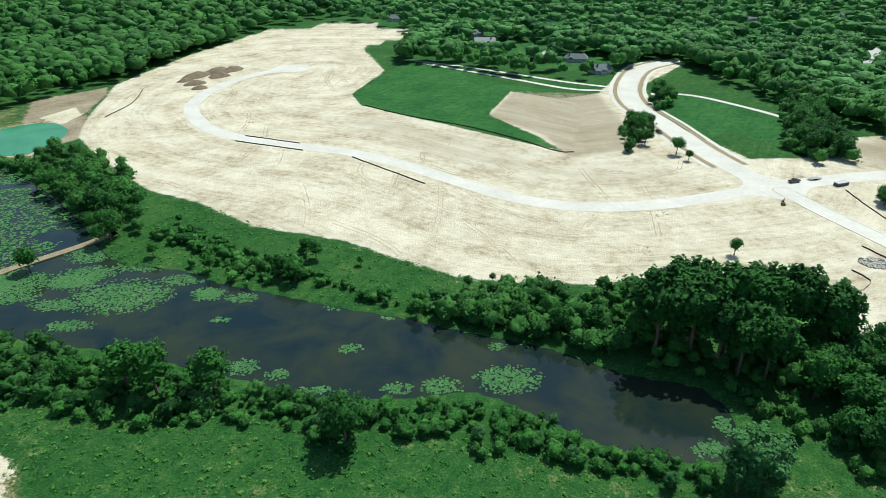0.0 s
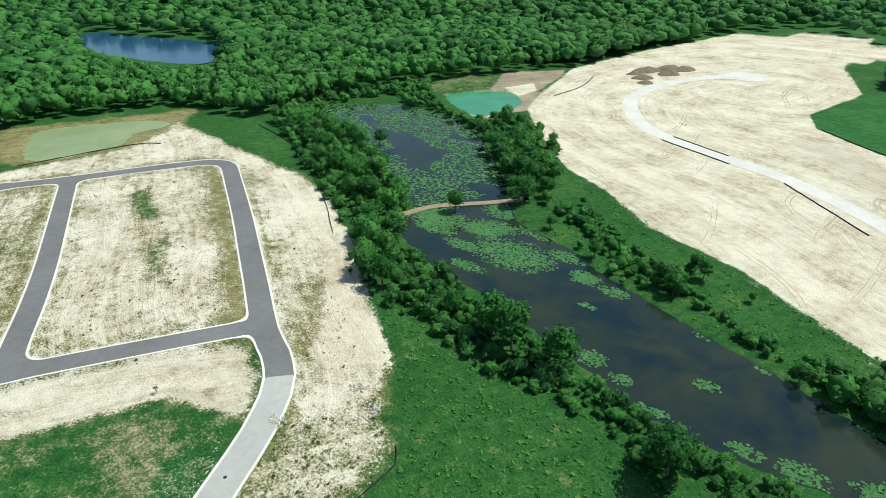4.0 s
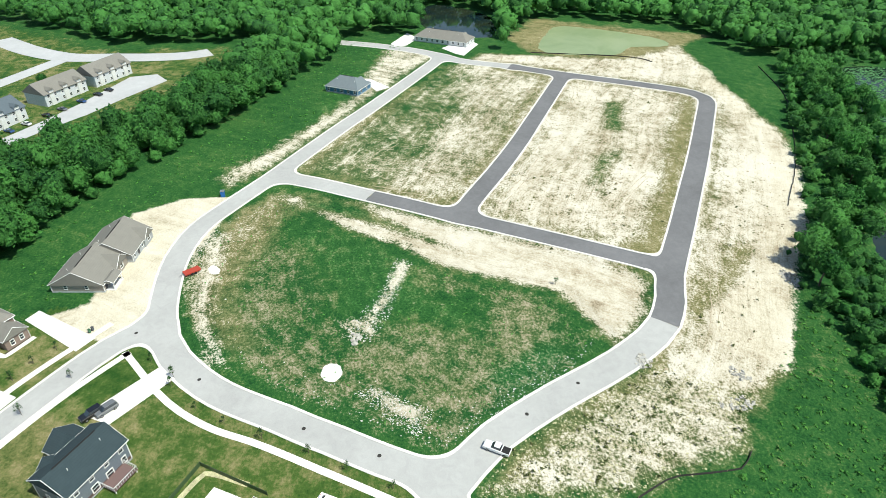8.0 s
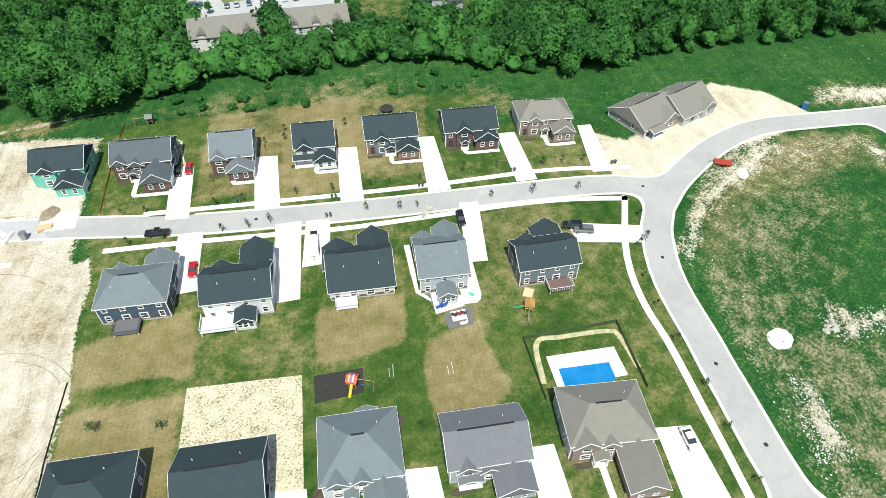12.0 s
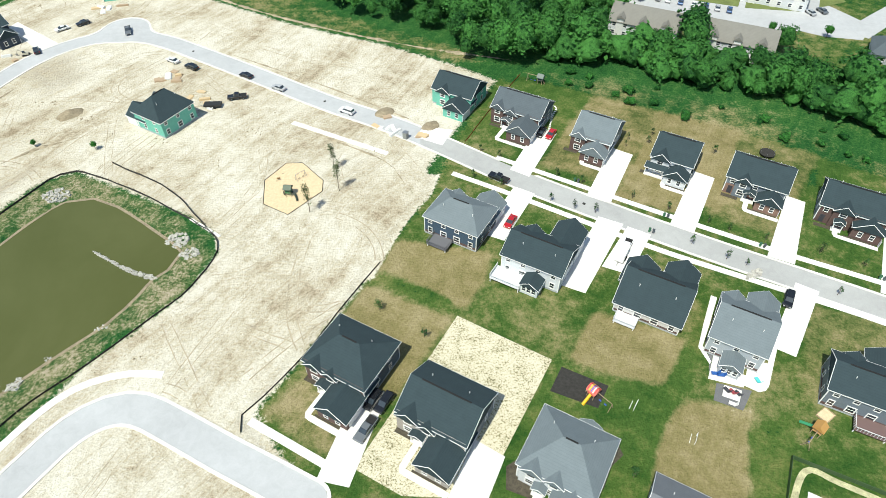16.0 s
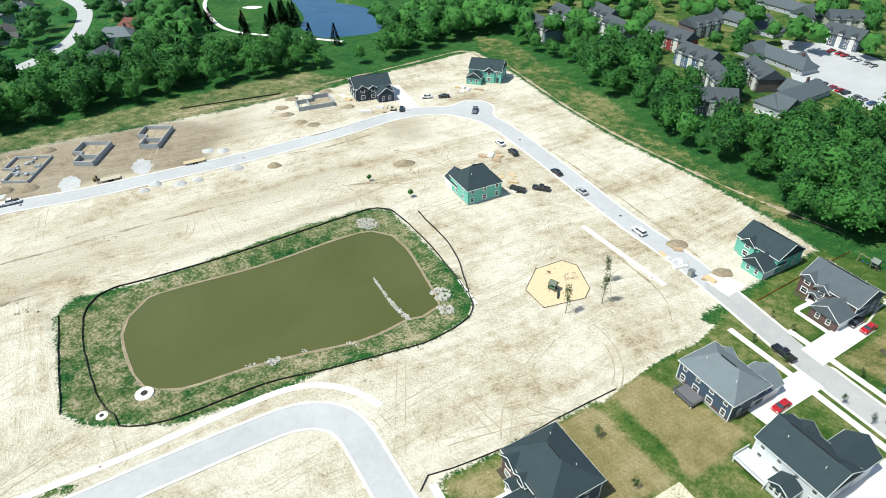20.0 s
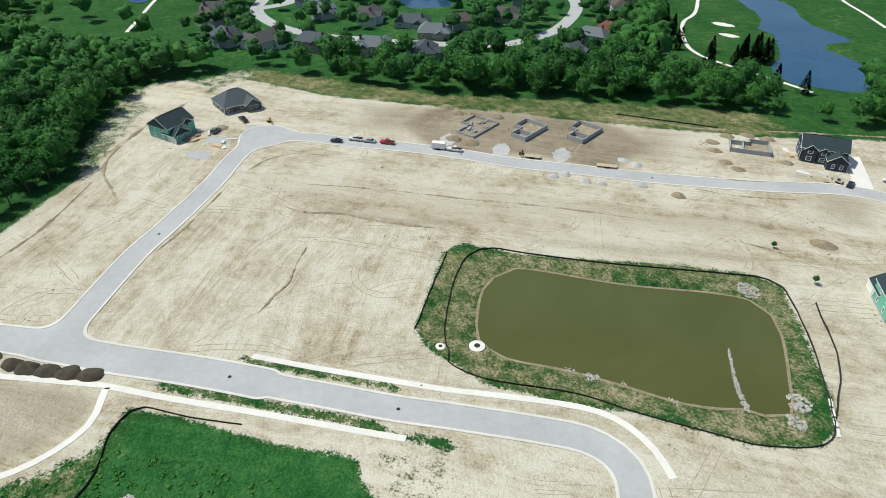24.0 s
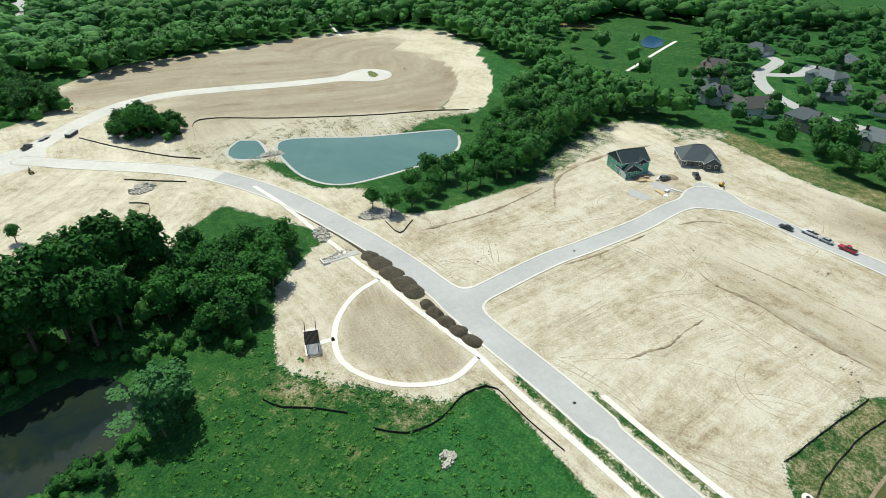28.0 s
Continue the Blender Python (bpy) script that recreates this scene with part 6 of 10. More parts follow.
def crown(n, leaf, lobes, r, zlo, zhi, seed, rings=0, sides=0, up=0.35, small=0.2, big=0.36, loose=0.16, body=0.93):
    """A crown of uneven leafy lobes: a lumpy inner body where rings are given, and n bent leaf sprays on the lobes.
    Gives points, their soft normals, triangles and quads."""
    g = np.random.default_rng(seed)
    zc, hz = (zlo + zhi) / 2, (zhi - zlo) / 2
    q = g.normal(size=(lobes, 3))
    q /= np.linalg.norm(q, axis=1)[:, None]
    q[:, 2] = np.where(q[:, 2] < -0.55, -q[:, 2], q[:, 2])
    C = q * g.uniform(0.45, 0.72, (lobes, 1))
    C[0] = (0, 0, 0)
    R = g.uniform(small, big, lobes)
    R[0] = 0.55
    shape = np.array((r, r, hz))
    V, N, T, Q = np.zeros((0, 3)), np.zeros((0, 3)), np.zeros((0, 3), int), np.zeros((0, 4), int)
    if rings:
        D, T = ball_points(rings, sides)
        # how far each direction reaches through the lobes
        b = D @ C.T
        disc = b ** 2 - (C ** 2).sum(1)[None] + R[None] ** 2
        reach = np.where(disc > 0, b + np.sqrt(np.maximum(disc, 0)), 0.3).max(1) * body * g.uniform(0.93, 1.05, len(D))
        V = D * reach[:, None]
        N = np.zeros_like(V)
        fn = np.cross(V[T[:, 1]] - V[T[:, 0]], V[T[:, 2]] - V[T[:, 0]])
        for k in range(3):
            np.add.at(N, T[:, k], fn)
        V = V * shape + (0, 0, zc)
        N = N / (np.linalg.norm(N, axis=1)[:, None] + 1e-9)
    if n:
        which = g.choice(lobes, n, p=R ** 2 / (R ** 2).sum())
        d = g.normal(size=(n, 3)) + C[which] * 0.9
        d /= np.linalg.norm(d, axis=1)[:, None]
        d[:, 2] = np.where(d[:, 2] < -0.5, -d[:, 2], d[:, 2])
        P = (C[which] + d * (R[which] * g.uniform(1 - loose, 1 + loose, n))[:, None]) * shape + (0, 0, zc)
        P[:, 2] = np.maximum(P[:, 2], zlo * 0.8)
        A0 = d + g.normal(size=(n, 3)) * 0.5 + (0, 0, up)
        A0 /= np.linalg.norm(A0, axis=1)[:, None]
        A = np.cross(A0, g.normal(size=(n, 3)))
        A /= np.linalg.norm(A, axis=1)[:, None] + 1e-9
        B = np.cross(A0, A)
        sz = leaf * g.uniform(0.55, 1.35, n)[:, None]
        k = g.uniform(0.6, 1.2, (4, n, 1))
        bend = A0 * sz * 0.35
        quad = np.stack([P + A * sz * k[0] - bend * g.random((n, 1)), P + B * sz * k[1] * 0.8, P - A * sz * k[2] - bend * g.random((n, 1)), P - B * sz * k[3] * 0.8 - bend], 1)
        M = d * 0.8 + A0 * 0.75 + (0, 0, 0.25)
        M /= np.linalg.norm(M, axis=1)[:, None]
        Q = np.arange(4 * n).reshape(n, 4) + len(V)
        V = np.vstack([V, quad.reshape(-1, 3)])
        N = np.vstack([N, np.repeat(M, 4, 0)])
    return V, N, T, Q


def leaf_mesh(name, V, N, T, Q, mat, tint=None):
    me = bpy.data.meshes.new(name)
    me.vertices.add(len(V))
    me.vertices.foreach_set("co", V.reshape(-1).astype(np.float32))
    me.loops.add(T.size + Q.size)
    me.loops.foreach_set("vertex_index", np.concatenate([T.ravel(), Q.ravel()]))
    me.polygons.add(len(T) + len(Q))
    me.polygons.foreach_set("loop_start", np.concatenate([np.arange(len(T)) * 3, T.size + np.arange(len(Q)) * 4]))
    me.materials.append(mat)
    me.update(calc_edges=True)
    me.polygons.foreach_set("use_smooth", np.ones(len(T) + len(Q), bool))
    me.normals_split_custom_set_from_vertices(N.astype(np.float32))
    if tint is not None:
        at = me.attributes.new("tint", "FLOAT", "POINT")
        at.data.foreach_set("value", tint.astype(np.float32))
    return me


def trunk_mesh(name, height, r, spread, seed):
    g = random.Random(seed)
    bm = bmesh.new()
    a = Vector((0, 0, -0.3))
    for k in range(3):
        b = a + Vector((g.uniform(-0.2, 0.2), g.uniform(-0.2, 0.2), height * 0.22))
        tube(bm, a, b, r * (1 - 0.22 * k), r * (0.78 - 0.2 * k))
        a = b
    for k in range(6):
        an = 2 * math.pi * k / 6 + g.uniform(-0.4, 0.4)
        s = Vector((0, 0, height * g.uniform(0.25, 0.55)))
        e = s + Vector((math.cos(an) * spread * g.uniform(0.4, 0.75), math.sin(an) * spread * g.uniform(0.4, 0.75), height * g.uniform(0.12, 0.3)))
        tube(bm, s, e, r * 0.38, r * 0.12, 5)
    return bm_mesh(name, bm, BARK)


# templates, all for a tree 10 m high
BROAD = [(leaf_mesh("crown", *crown(640, 0.31, 56, 4.0, 1.2, 10.1, 20 + k, 6, 12, 0.35, 0.10, 0.26, 0.28, 0.8), LEAF), trunk_mesh("trunk", 10, 0.24, 3.0, k)) for k in range(6)]
TALL = [(leaf_mesh("crown", *crown(1500, 0.24, 44, 2.9, 1.4, 10.0, 40 + k, 8, 16, small=0.12, big=0.26, loose=0.26, body=0.82), LEAF), trunk_mesh("trunk", 10, 0.18, 2.2, 10 + k)) for k in range(4)]
WILLOW = [(leaf_mesh("crown", *crown(1700, 0.22, 40, 3.5, 0.8, 9.8, 60 + k, 8, 16, small=0.12, big=0.26, loose=0.26, body=0.82), LEAF_PALE), trunk_mesh("trunk", 10, 0.22, 2.6, 20 + k)) for k in range(2)]
YOUNG = [(leaf_mesh("crown", *crown(230, 0.30, 12, 2.4, 2.6, 9.8, 80 + k, small=0.2, big=0.4, loose=0.5), LEAF_YOUNG), trunk_mesh("trunk", 10, 0.2, 2.2, 30 + k)) for k in range(3)]
SLIM = [(leaf_mesh("crown", *crown(420, 0.17, 14, 1.35, 1.0, 10.0, 90 + k, small=0.2, big=0.45, loose=0.6), LEAF_SLIM), trunk_mesh("trunk", 10, 0.12, 1.3, 35 + k)) for k in range(2)]
BUSH = [(leaf_mesh("crown", *crown(190, 0.60, 18, 5.8, -2.0, 8.9, 100 + k, 6, 12, 0.35, 0.18, 0.36, 0.3), LEAF), trunk_mesh("trunk", 6, 0.25, 3.0, 40 + k)) for k in range(3)]


def fir_mesh(seed):
    g = np.random.default_rng(seed)
    n = 420
    f = g.random(n) ** 0.7
    a, rad = g.uniform(0, 2 * np.pi, n), (1 - f) * 2.4 * g.uniform(0.55, 1.05, n) + 0.1
    P = np.stack([rad * np.cos(a), rad * np.sin(a), 0.8 + f * 9.1], 1)
    out = np.stack([np.cos(a), np.sin(a), -0.45 + 0 * a], 1)
    side = np.stack([-np.sin(a), np.cos(a), 0 * a], 1)
    s = 0.55 * (1.15 - 0.7 * f)[:, None]
    V = np.stack([P - out * s, P + side * s * 0.55, P + out * s * 1.2, P - side * s * 0.55 - np.array((0, 0, 0.12))], 1)
    M = np.repeat(out + np.array((0, 0, 0.9)), 4, 0)
    return leaf_mesh("crown", V.reshape(-1, 3), M / np.linalg.norm(M, axis=1)[:, None], np.zeros((0, 3), int), np.arange(4 * n).reshape(n, 4), LEAF_FIR)

FIR = [(fir_mesh(k), trunk_mesh("trunk", 4, 0.2, 0.6, 50 + k)) for k in range(2)]
KINDS = {"broad": (BROAD, "broad leafy tree with dense dark green crown", "broad-leaved trees"), "tall": (TALL, "tall cottonwood with deep green crown", "cottonwoods by the marsh"),
         "willow": (WILLOW, "pale silvery-green willow beside the water", "willows"), "young": (YOUNG, "young staked street tree in the grass strip", "young street trees"),
         "slim": (SLIM, "slim sparse young tree on bare earth", "slim young trees"),
         "bush": (BUSH, "round green shrub in rough grass", "shrubs"), "fir": (FIR, "dark pointed conifer on mown grass", "conifers")}


def tree(kind, x, y, h, wide=1.0):
    variants, label, group = KINDS[kind]
    crown, trunk = variants[int(rng.integers(len(variants)))]
    z = float(ground_height(np.array([[float(x)]]), np.array([[float(y)]]))[0, 0]) if kind != "young" else 0.0
    s = h / 10
    if kind == "bush":
        ob = new("shrub", crown)
        ob.matrix_world = pose(x, y, z - 0.05, 0, 0, float(rng.uniform(0, 360))) @ Matrix.Diagonal((s * wide, s * wide, s, 1))
        return tagged(ob, label, "shrub", group)
    t = thing("shrub" if kind == "bush" else "tree", label, "shrub" if kind == "bush" else "tree", group,
              m=pose(x, y, z - 0.05, 0, 0, float(rng.uniform(0, 360))) @ Matrix.Diagonal((s * wide, s * wide, s, 1)))
    hung("trunk", trunk, t)
    hung("crown", crown, t)
    return t


TREES_A = [(-165, 246, 13), (-135, 224, 14), (-125, 218, 15), (-160, 256, 12), (-184, 262, 11), (-117, 216, 9), (-79, 122, 15.5), (-71, 120, 16.5), (-57, 120, 14.5), (-22, 103, 15), (-53, 177, 9), (-48, 174, 9), (-78, 181, 8), (-101, 191, 6), (-102, 218, 4), (-28, 185, 4), (8, 170, 5), (16, 174, 3.5)]
TREES_B = [(43, 144, 11), (33, 146, 10), (22, 149, 9), (11, 151, 8), (-8, 154, 6), (96, 111, 12), (94, 99, 12), (116, 133, 13), (54, 140, 13), (92, 119, 14)]
TREES_TALL = [(57, 136, 27), (66, 135, 27), (76, 137, 27), (68, 146, 25), (93, 138, 26), (102, 135, 23), (89, 146, 23), (82, 125, 21), (76, 127, 22), (60, 145, 21), (84, 135, 25), (72, 131, 23)]
TREES_C = [(109, 121, 12), (108, 110, 12), (124, 112, 11), (134, 112, 12), (101, 101, 11), (91, 104, 10), (111, 131, 11), (96, 123, 13), (97, 114, 12), (115, 109, 11), (100, 108, 10), (118, 120, 11), (127, 118, 11), (105, 128, 12), (186, 226, 16), (189, 235, 12), (191, 223, 13), (102, 192, 7), (116, 296, 10), (119, 287, 6)]
TREES_D = [(-121, 122, 12), (-152, 149, 13), (-189, 175, 14), (-204, 178, 13), (-229, 192, 13), (-247, 197, 11), (-271, 205, 10), (-190, 193, 11), (-139, 182, 11), (-140, 239, 13), (-122, 226, 13), (-122, 204, 13), (-174, 168, 11), (-219, 221, 11), (-228, 212, 12), (-241, 211, 12), (-174, 182, 8), (-94, 124, 9), (-81, 123, 10), (-136, 139, 8), (-44, 189, 8), (-48, 193, 7)]
for group in (TREES_A, TREES_B, TREES_C, TREES_D):
    for x, y, h in group:
        tree("broad", x, y, h, 1.15)
for x, y, h in TREES_TALL:
    tree("tall", x, y, h * 1.06, 1.2)
tree("willow", 64, 92, 17, 1.35)
tree("willow", 67.5, 94, 12, 1.3)
tree("willow", 60.5, 90, 10, 1.3)
for x, y in ((-86, 116), (-120, 131), (-66, 114), (-31, 108), (6, 104), (26, 98), (45, 91)):
    tree("willow", x + 2, y, 5, 1.2)

# groves and hedges of single trees
GROVES = [("belt", [(-312, 214), (-259, 206), (-208, 174), (-155, 146), (-123, 115), (-113, 122), (-137, 145), (-162, 177), (-216, 212), (-271, 233)], 7.5, 6, 11),
          ("belt", [(-195, 262), (-145, 214), (-133, 190), (-112, 208), (-133, 250), (-171, 288), (-192, 302)], 8, 7, 12),
          ("broad", [(90, 135), (90, 104), (100, 96), (136, 108), (125, 122), (110, 140)], 6.0, 9, 13),
          ("broad", [(165, 97), (175, 86), (215, 62), (262, 55), (292, 62), (287, 85), (262, 90), (225, 84), (190, 98), (172, 106)], 6.5, 8, 12),
          ("bush", [(-110, 204), (-64, 183), (-41, 172), (-14, 158), (11, 152), (31, 146), (44, 146), (46, 154), (20, 159), (-8, 163), (-34, 174), (-61, 190), (-99, 214)], 4.4, 2.2, 5),
          ("bush", [(-135, 138), (-112, 121), (-80, 109), (-58, 108), (-41, 109), (-24, 107), (6, 104), (38, 94), (58, 90), (56, 96), (36, 101), (22, 108), (8, 117), (-26, 116), (-41, 119), (-67, 127), (-94, 134), (-115, 137)], 4.2, 1.6, 4.8),
          ("bush", [(-46, -177), (-61, -166), (-84, -153), (-103, -143), (-127, -125), (-135, -108), (-109, -117), (-90, -135), (-69, -145), (-38, -160)], 8.0, 1.5, 3.5),
          ("broad", [(183, 240), (179, 233), (186, 222), (192, 211), (203, 219), (203, 240), (194, 246)], 4.6, 6, 12),
          ("bush", [(180, 240), (177, 233), (186, 219), (192, 206), (206, 217), (206, 242), (194, 249)], 4.0, 2.5, 5),
          ("broad", [(178, 290), (199, 291), (213, 336), (229, 380), (222, 400), (184, 314)], 7, 9, 14),
          ("bush", [(176, 287), (202, 288), (216, 336), (232, 380), (222, 402), (180, 316)], 6, 3, 6),
          ("broad", [(92, 300), (106, 312), (120, 345), (106, 350)], 7, 8, 13), ("broad", [(136, 408), (152, 416), (146, 386), (136, 380)], 7, 9, 13)]
belt = []
for kind, outline, gap, h0, h1 in GROVES:
    p = np.array(outline, float)
    lo, hi = p.min(0), p.max(0)
    for x in np.arange(lo[0], hi[0], gap):
        for y in np.arange(lo[1], hi[1], gap):
            q = (x + rng.uniform(-0.45, 0.45) * gap, y + rng.uniform(-0.45, 0.45) * gap)
            if inside_distance(np.array([q[0]]), np.array([q[1]]), p)[0] < 0 and rng.random() < 0.85 and inside_distance(np.array([q[0]]), np.array([q[1]]), SHORES[10])[0] > -1:
                if kind == "belt":
                    belt.append(q)
                else:
                    tree(kind, q[0], q[1], float(rng.uniform(h0, h1)), 1.25)

# young trees in the verges
for k, (x, y) in enumerate(((-13.4, -119.9), (-20.2, -116.4), (-16.2, -130.6), (-20.9, -128), (-34.9, -119.5), (-40.7, -116.1), (-31.9, -110), (-37.1, -107), (-42, -105.4), (-52.4, -110.4), (-59.8, -105.6), (-68.3, -100.9), (-72.3, -98), (-79.6, -94.5), (-90.3, -89.8), (-98.4, -85.4), (-108.3, -78.2), (-113.2, -75.6), (-117.5, -72.3), (-62.1, -93.9), (-68.5, -89), (-72.1, -86.7), (-88.6, -77.6), (-97.7, -71.9), (-107.6, -65.5), (-111.1, -49.3), (-105.3, -42.9), (-102.6, -42.8), (-95.4, -36.2), (-90.7, -29.5), (-85.9, -21.3), (-81.4, -11.8), (-76.6, -4.3), (-71.5, 4.4))):
    tree("young", x, y, float(rng.uniform(2.4, 3.8)), 0.95)
for x, y, h in ((9.5, -77.7, 3.4), (0.2, -70.4, 2.8), (-34.9, -39.8, 3.2), (-78.7, -127.1, 3), (-62.3, -132.5, 2.6), (-64.4, -136.0, 2.6), (-129.4, 51.1, 2.5)):
    tree("young", x, y, h, 1.3)
for x, y, h in ((-57, -134, 3), (-55.5, -131, 2.6), (-72, -123, 3), (-89, -120, 2.6)):
    tree("young", x, y, h, 0.7)
for x, y, h in ((27.4, -108.6, 9.2), (20.7, -116.2, 9.4), (22.8, -124.7, 8.6)):
    tree("slim", x, y, h)

# woods: everything around the open land
CLEAR = [OPEN, OPEN_W, APART, CONDO, GOLF, SUBURB_S, FIELD_SE, SUBURB_N]


def woods():
    pts = []
    for r0, r1, gap in ((90, 330, 6.6), (330, 480, 7.6), (480, 660, 9.5), (660, 1250, 18.0)):
        ax = np.arange(-r1, r1, gap)
        X, Y = np.meshgrid(ax, ax)
        X = X + rng.uniform(-0.45, 0.45, X.shape) * gap
        Y = Y + rng.uniform(-0.45, 0.45, Y.shape) * gap
        R = np.hypot(X, Y)
        az = np.degrees(np.arctan2(X, Y))
        reach = np.where((az > -80) & (az < 95), 1250, np.where((az > -110) | (az < 150) & (az > 0), 760, 520))
        reach = np.where((az > 95) & (az < 165), 620, reach)
        ok = (R >= r0) & (R < r1) & (R < reach)
        pts.append(np.stack([X[ok], Y[ok], np.full(ok.sum(), gap)], 1))
    P = np.vstack(pts)
    X, Y = P[:, 0], P[:, 1]
    keep = np.ones(len(P), bool)
    edge = np.full(len(P), 99.0)
    for k, poly in enumerate(CLEAR):
        sd = inside_distance(X, Y, np.array(poly, float))
        if k < 2 or poly is GOLF:
            keep &= sd > 1.0
            edge = np.minimum(edge, sd)
        else:
            if poly is APART:
                keep &= (sd > 5) | (sd < -8) | (X > -185)
            keep &= (sd > 0) | (rng.random(len(P)) < (0.8 if poly is SUBURB_N else 0.44 if poly is SUBURB_S else 0.26 if poly is CONDO else 0.04))
    for shore in SHORES:
        keep &= inside_distance(X, Y, shore) > 1.0
    # open water and far streets show over the tree tops before them
    for s in (1.05, 1.1, 1.15):
        for shore in SHORES[5:10]:
            keep &= inside_distance(X * s, Y * s, shore) > 0
    for s in (1.06, 1.12):
        keep &= inside_distance(X * s, Y * s, np.array(LOTS[2], float)) > 0
        for line in FAR_ROADS:
            keep &= line_distance(X * s, Y * s, np.array(line, float)) > 3
        for x, y in FAR_SPOTS:
            keep &= np.hypot(X * s - x, Y * s - y) > 6.5
    for line in FAR_ROADS:
        keep &= line_distance(X, Y, np.array(line, float)) > 7
    keep &= (inside_distance(X, Y, np.array(FARM, float)) > 0) | (rng.random(len(P)) < 0.22)
    for x, y in FAR_SPOTS:
        keep &= np.hypot(X - x, Y - y) > 9
    return P[keep], edge[keep]


FARM = [(-31, 534), (10, 614), (56, 617), (102, 596), (138, 526), (121, 443), (85, 443), (39, 508)]
FAR_ROAD_A = [(477, -18), (462, -37), (421, -26), (389, -30), (363, -43), (348, -59), (339, -73), (328, -90), (312, -120), (305, -141), (309, -162), (323, -187), (355, -216), (383, -229), (417, -235), (431, -233), (480, -228)]
FAR_ROAD_B = [(431, -233), (435, -274), (426, -304)]
FAR_ROAD_C = [(459, -58), (431, -48), (421, -26)]
FAR_ROAD_N = [(301, 459), (330, 501), (361, 530), (382, 571), (391, 608)]
APART_ROAD = [(-385, -202), (-362, -176), (-348, -152), (-346, -131), (-344, -110), (-345, -92), (-350, -80)]
LOTS = [[(-74, -219), (-81, -215), (-88, -208), (-99, -202), (-119, -194), (-132, -193), (-138, -189), (-150, -186), (-158, -196), (-150, -212), (-160, -240), (-176, -276), (-129, -338), (-75, -303), (-77, -294), (-91, -273), (-91, -261), (-79, -231)], [(-195, -178), (-203, -172), (-213, -161), (-224, -152), (-241, -141), (-258, -132), (-278, -123), (-313, -111), (-316, -99), (-306, -92), (-283, -106), (-266, -115), (-251, -126), (-233, -137), (-208, -150), (-200, -163)], [(4, -352), (-21, -356), (-42, -341), (-41, -271), (-17, -297), (-6, -252), (4, -253), (-6, -298)]]
APART_R1 = [(-217, -251), (-226, -245), (-231, -237), (-246, -215), (-258, -208), (-272, -190), (-295, -176), (-330, -160), (-348, -152)]
APART_R2 = [(-225, -246), (-208, -232), (-189, -218), (-175, -208), (-162, -199), (-150, -190)]
APART_R3 = [(-172, -204), (-178, -197), (-186, -186), (-193, -177), (-200, -168)]
FAR_ROADS = [FAR_ROAD_A, FAR_ROAD_B, FAR_ROAD_C, FAR_ROAD_N, APART_ROAD, APART_R1, APART_R2, APART_R3]
SUBURB_HOUSES = [(412, -1), (393, 1), (354, -4), (341, -23), (330, -47), (476, -25), (417, -60), (391, -63), (460, -75), (371, -87), (354, -108), (342, -132), (331, -113), (314, -73), (297, -96), (348, -166), (379, -191), (405, -204), (272, -166), (293, -190), (343, -239), (369, -255), (401, -256), (423, -300), (414, -318), (395, -284), (451, -199), (431, -190)]
NORTH_HOUSES = [(38, 588), (109, 523), (119, 480), (237, 412), (31, 633), (-54, 749), (196, 747), (216, 685), (283, 704), (126, 748), (349, 746), (471, 768), (313, 389)]
CONDO_BLOCKS = [(110, -301), (107, -325), (90, -336), (76, -317), (51, -317), (42, -342), (33, -293), (20, -271), (6, -285), (20, -247), (-23, -357), (-22, -387)]
CONDO_LONG = [(2, -317), (-8, -272), (26, -368), (5, -406)]
APART_BLOCKS = [(-113, -279, 58, 11), (-109, -233, 67, 11), (-132, -217, 63, 11), (-77, -194, 63, 8), (-104, -181, 63, 8), (-289, -135, 62, 11), (-312, -122, 62, 11), (-257, -148, 65, 10), (-238, -158, 65, 10), (-216, -178, 65, 10)]
FAR_SPOTS = SUBURB_HOUSES + NORTH_HOUSES + CONDO_BLOCKS + CONDO_LONG + [a[:2] for a in APART_BLOCKS] + [(81, 522), (301, -208), (-154, -174)]

WOOD_CROWNS = [crown(36, 0.66, 26, 4.5, 1.0, 10.3, 200 + k, 5, 10, 0.5, 0.15, 0.3, 0.26, 0.86) for k in range(9)]
WOOD_FAR = [crown(9, 1.0, 12, 4.7, 0.0, 10.2, 220 + k, 3, 8, 0.5) for k in range(9)]
NEAR_CROWNS = [crown(340, 0.36, 60, 4.4, 0.2, 10.4, 240 + k, 6, 12, 0.4, 0.10, 0.25, 0.3, 0.8) for k in range(9)]
GARDEN_CROWNS = [crown(64, 0.58, 26, 4.3, 1.0, 10.2, 260 + k, 5, 10, 0.5, 0.14, 0.3, 0.26, 0.84) for k in range(7)]


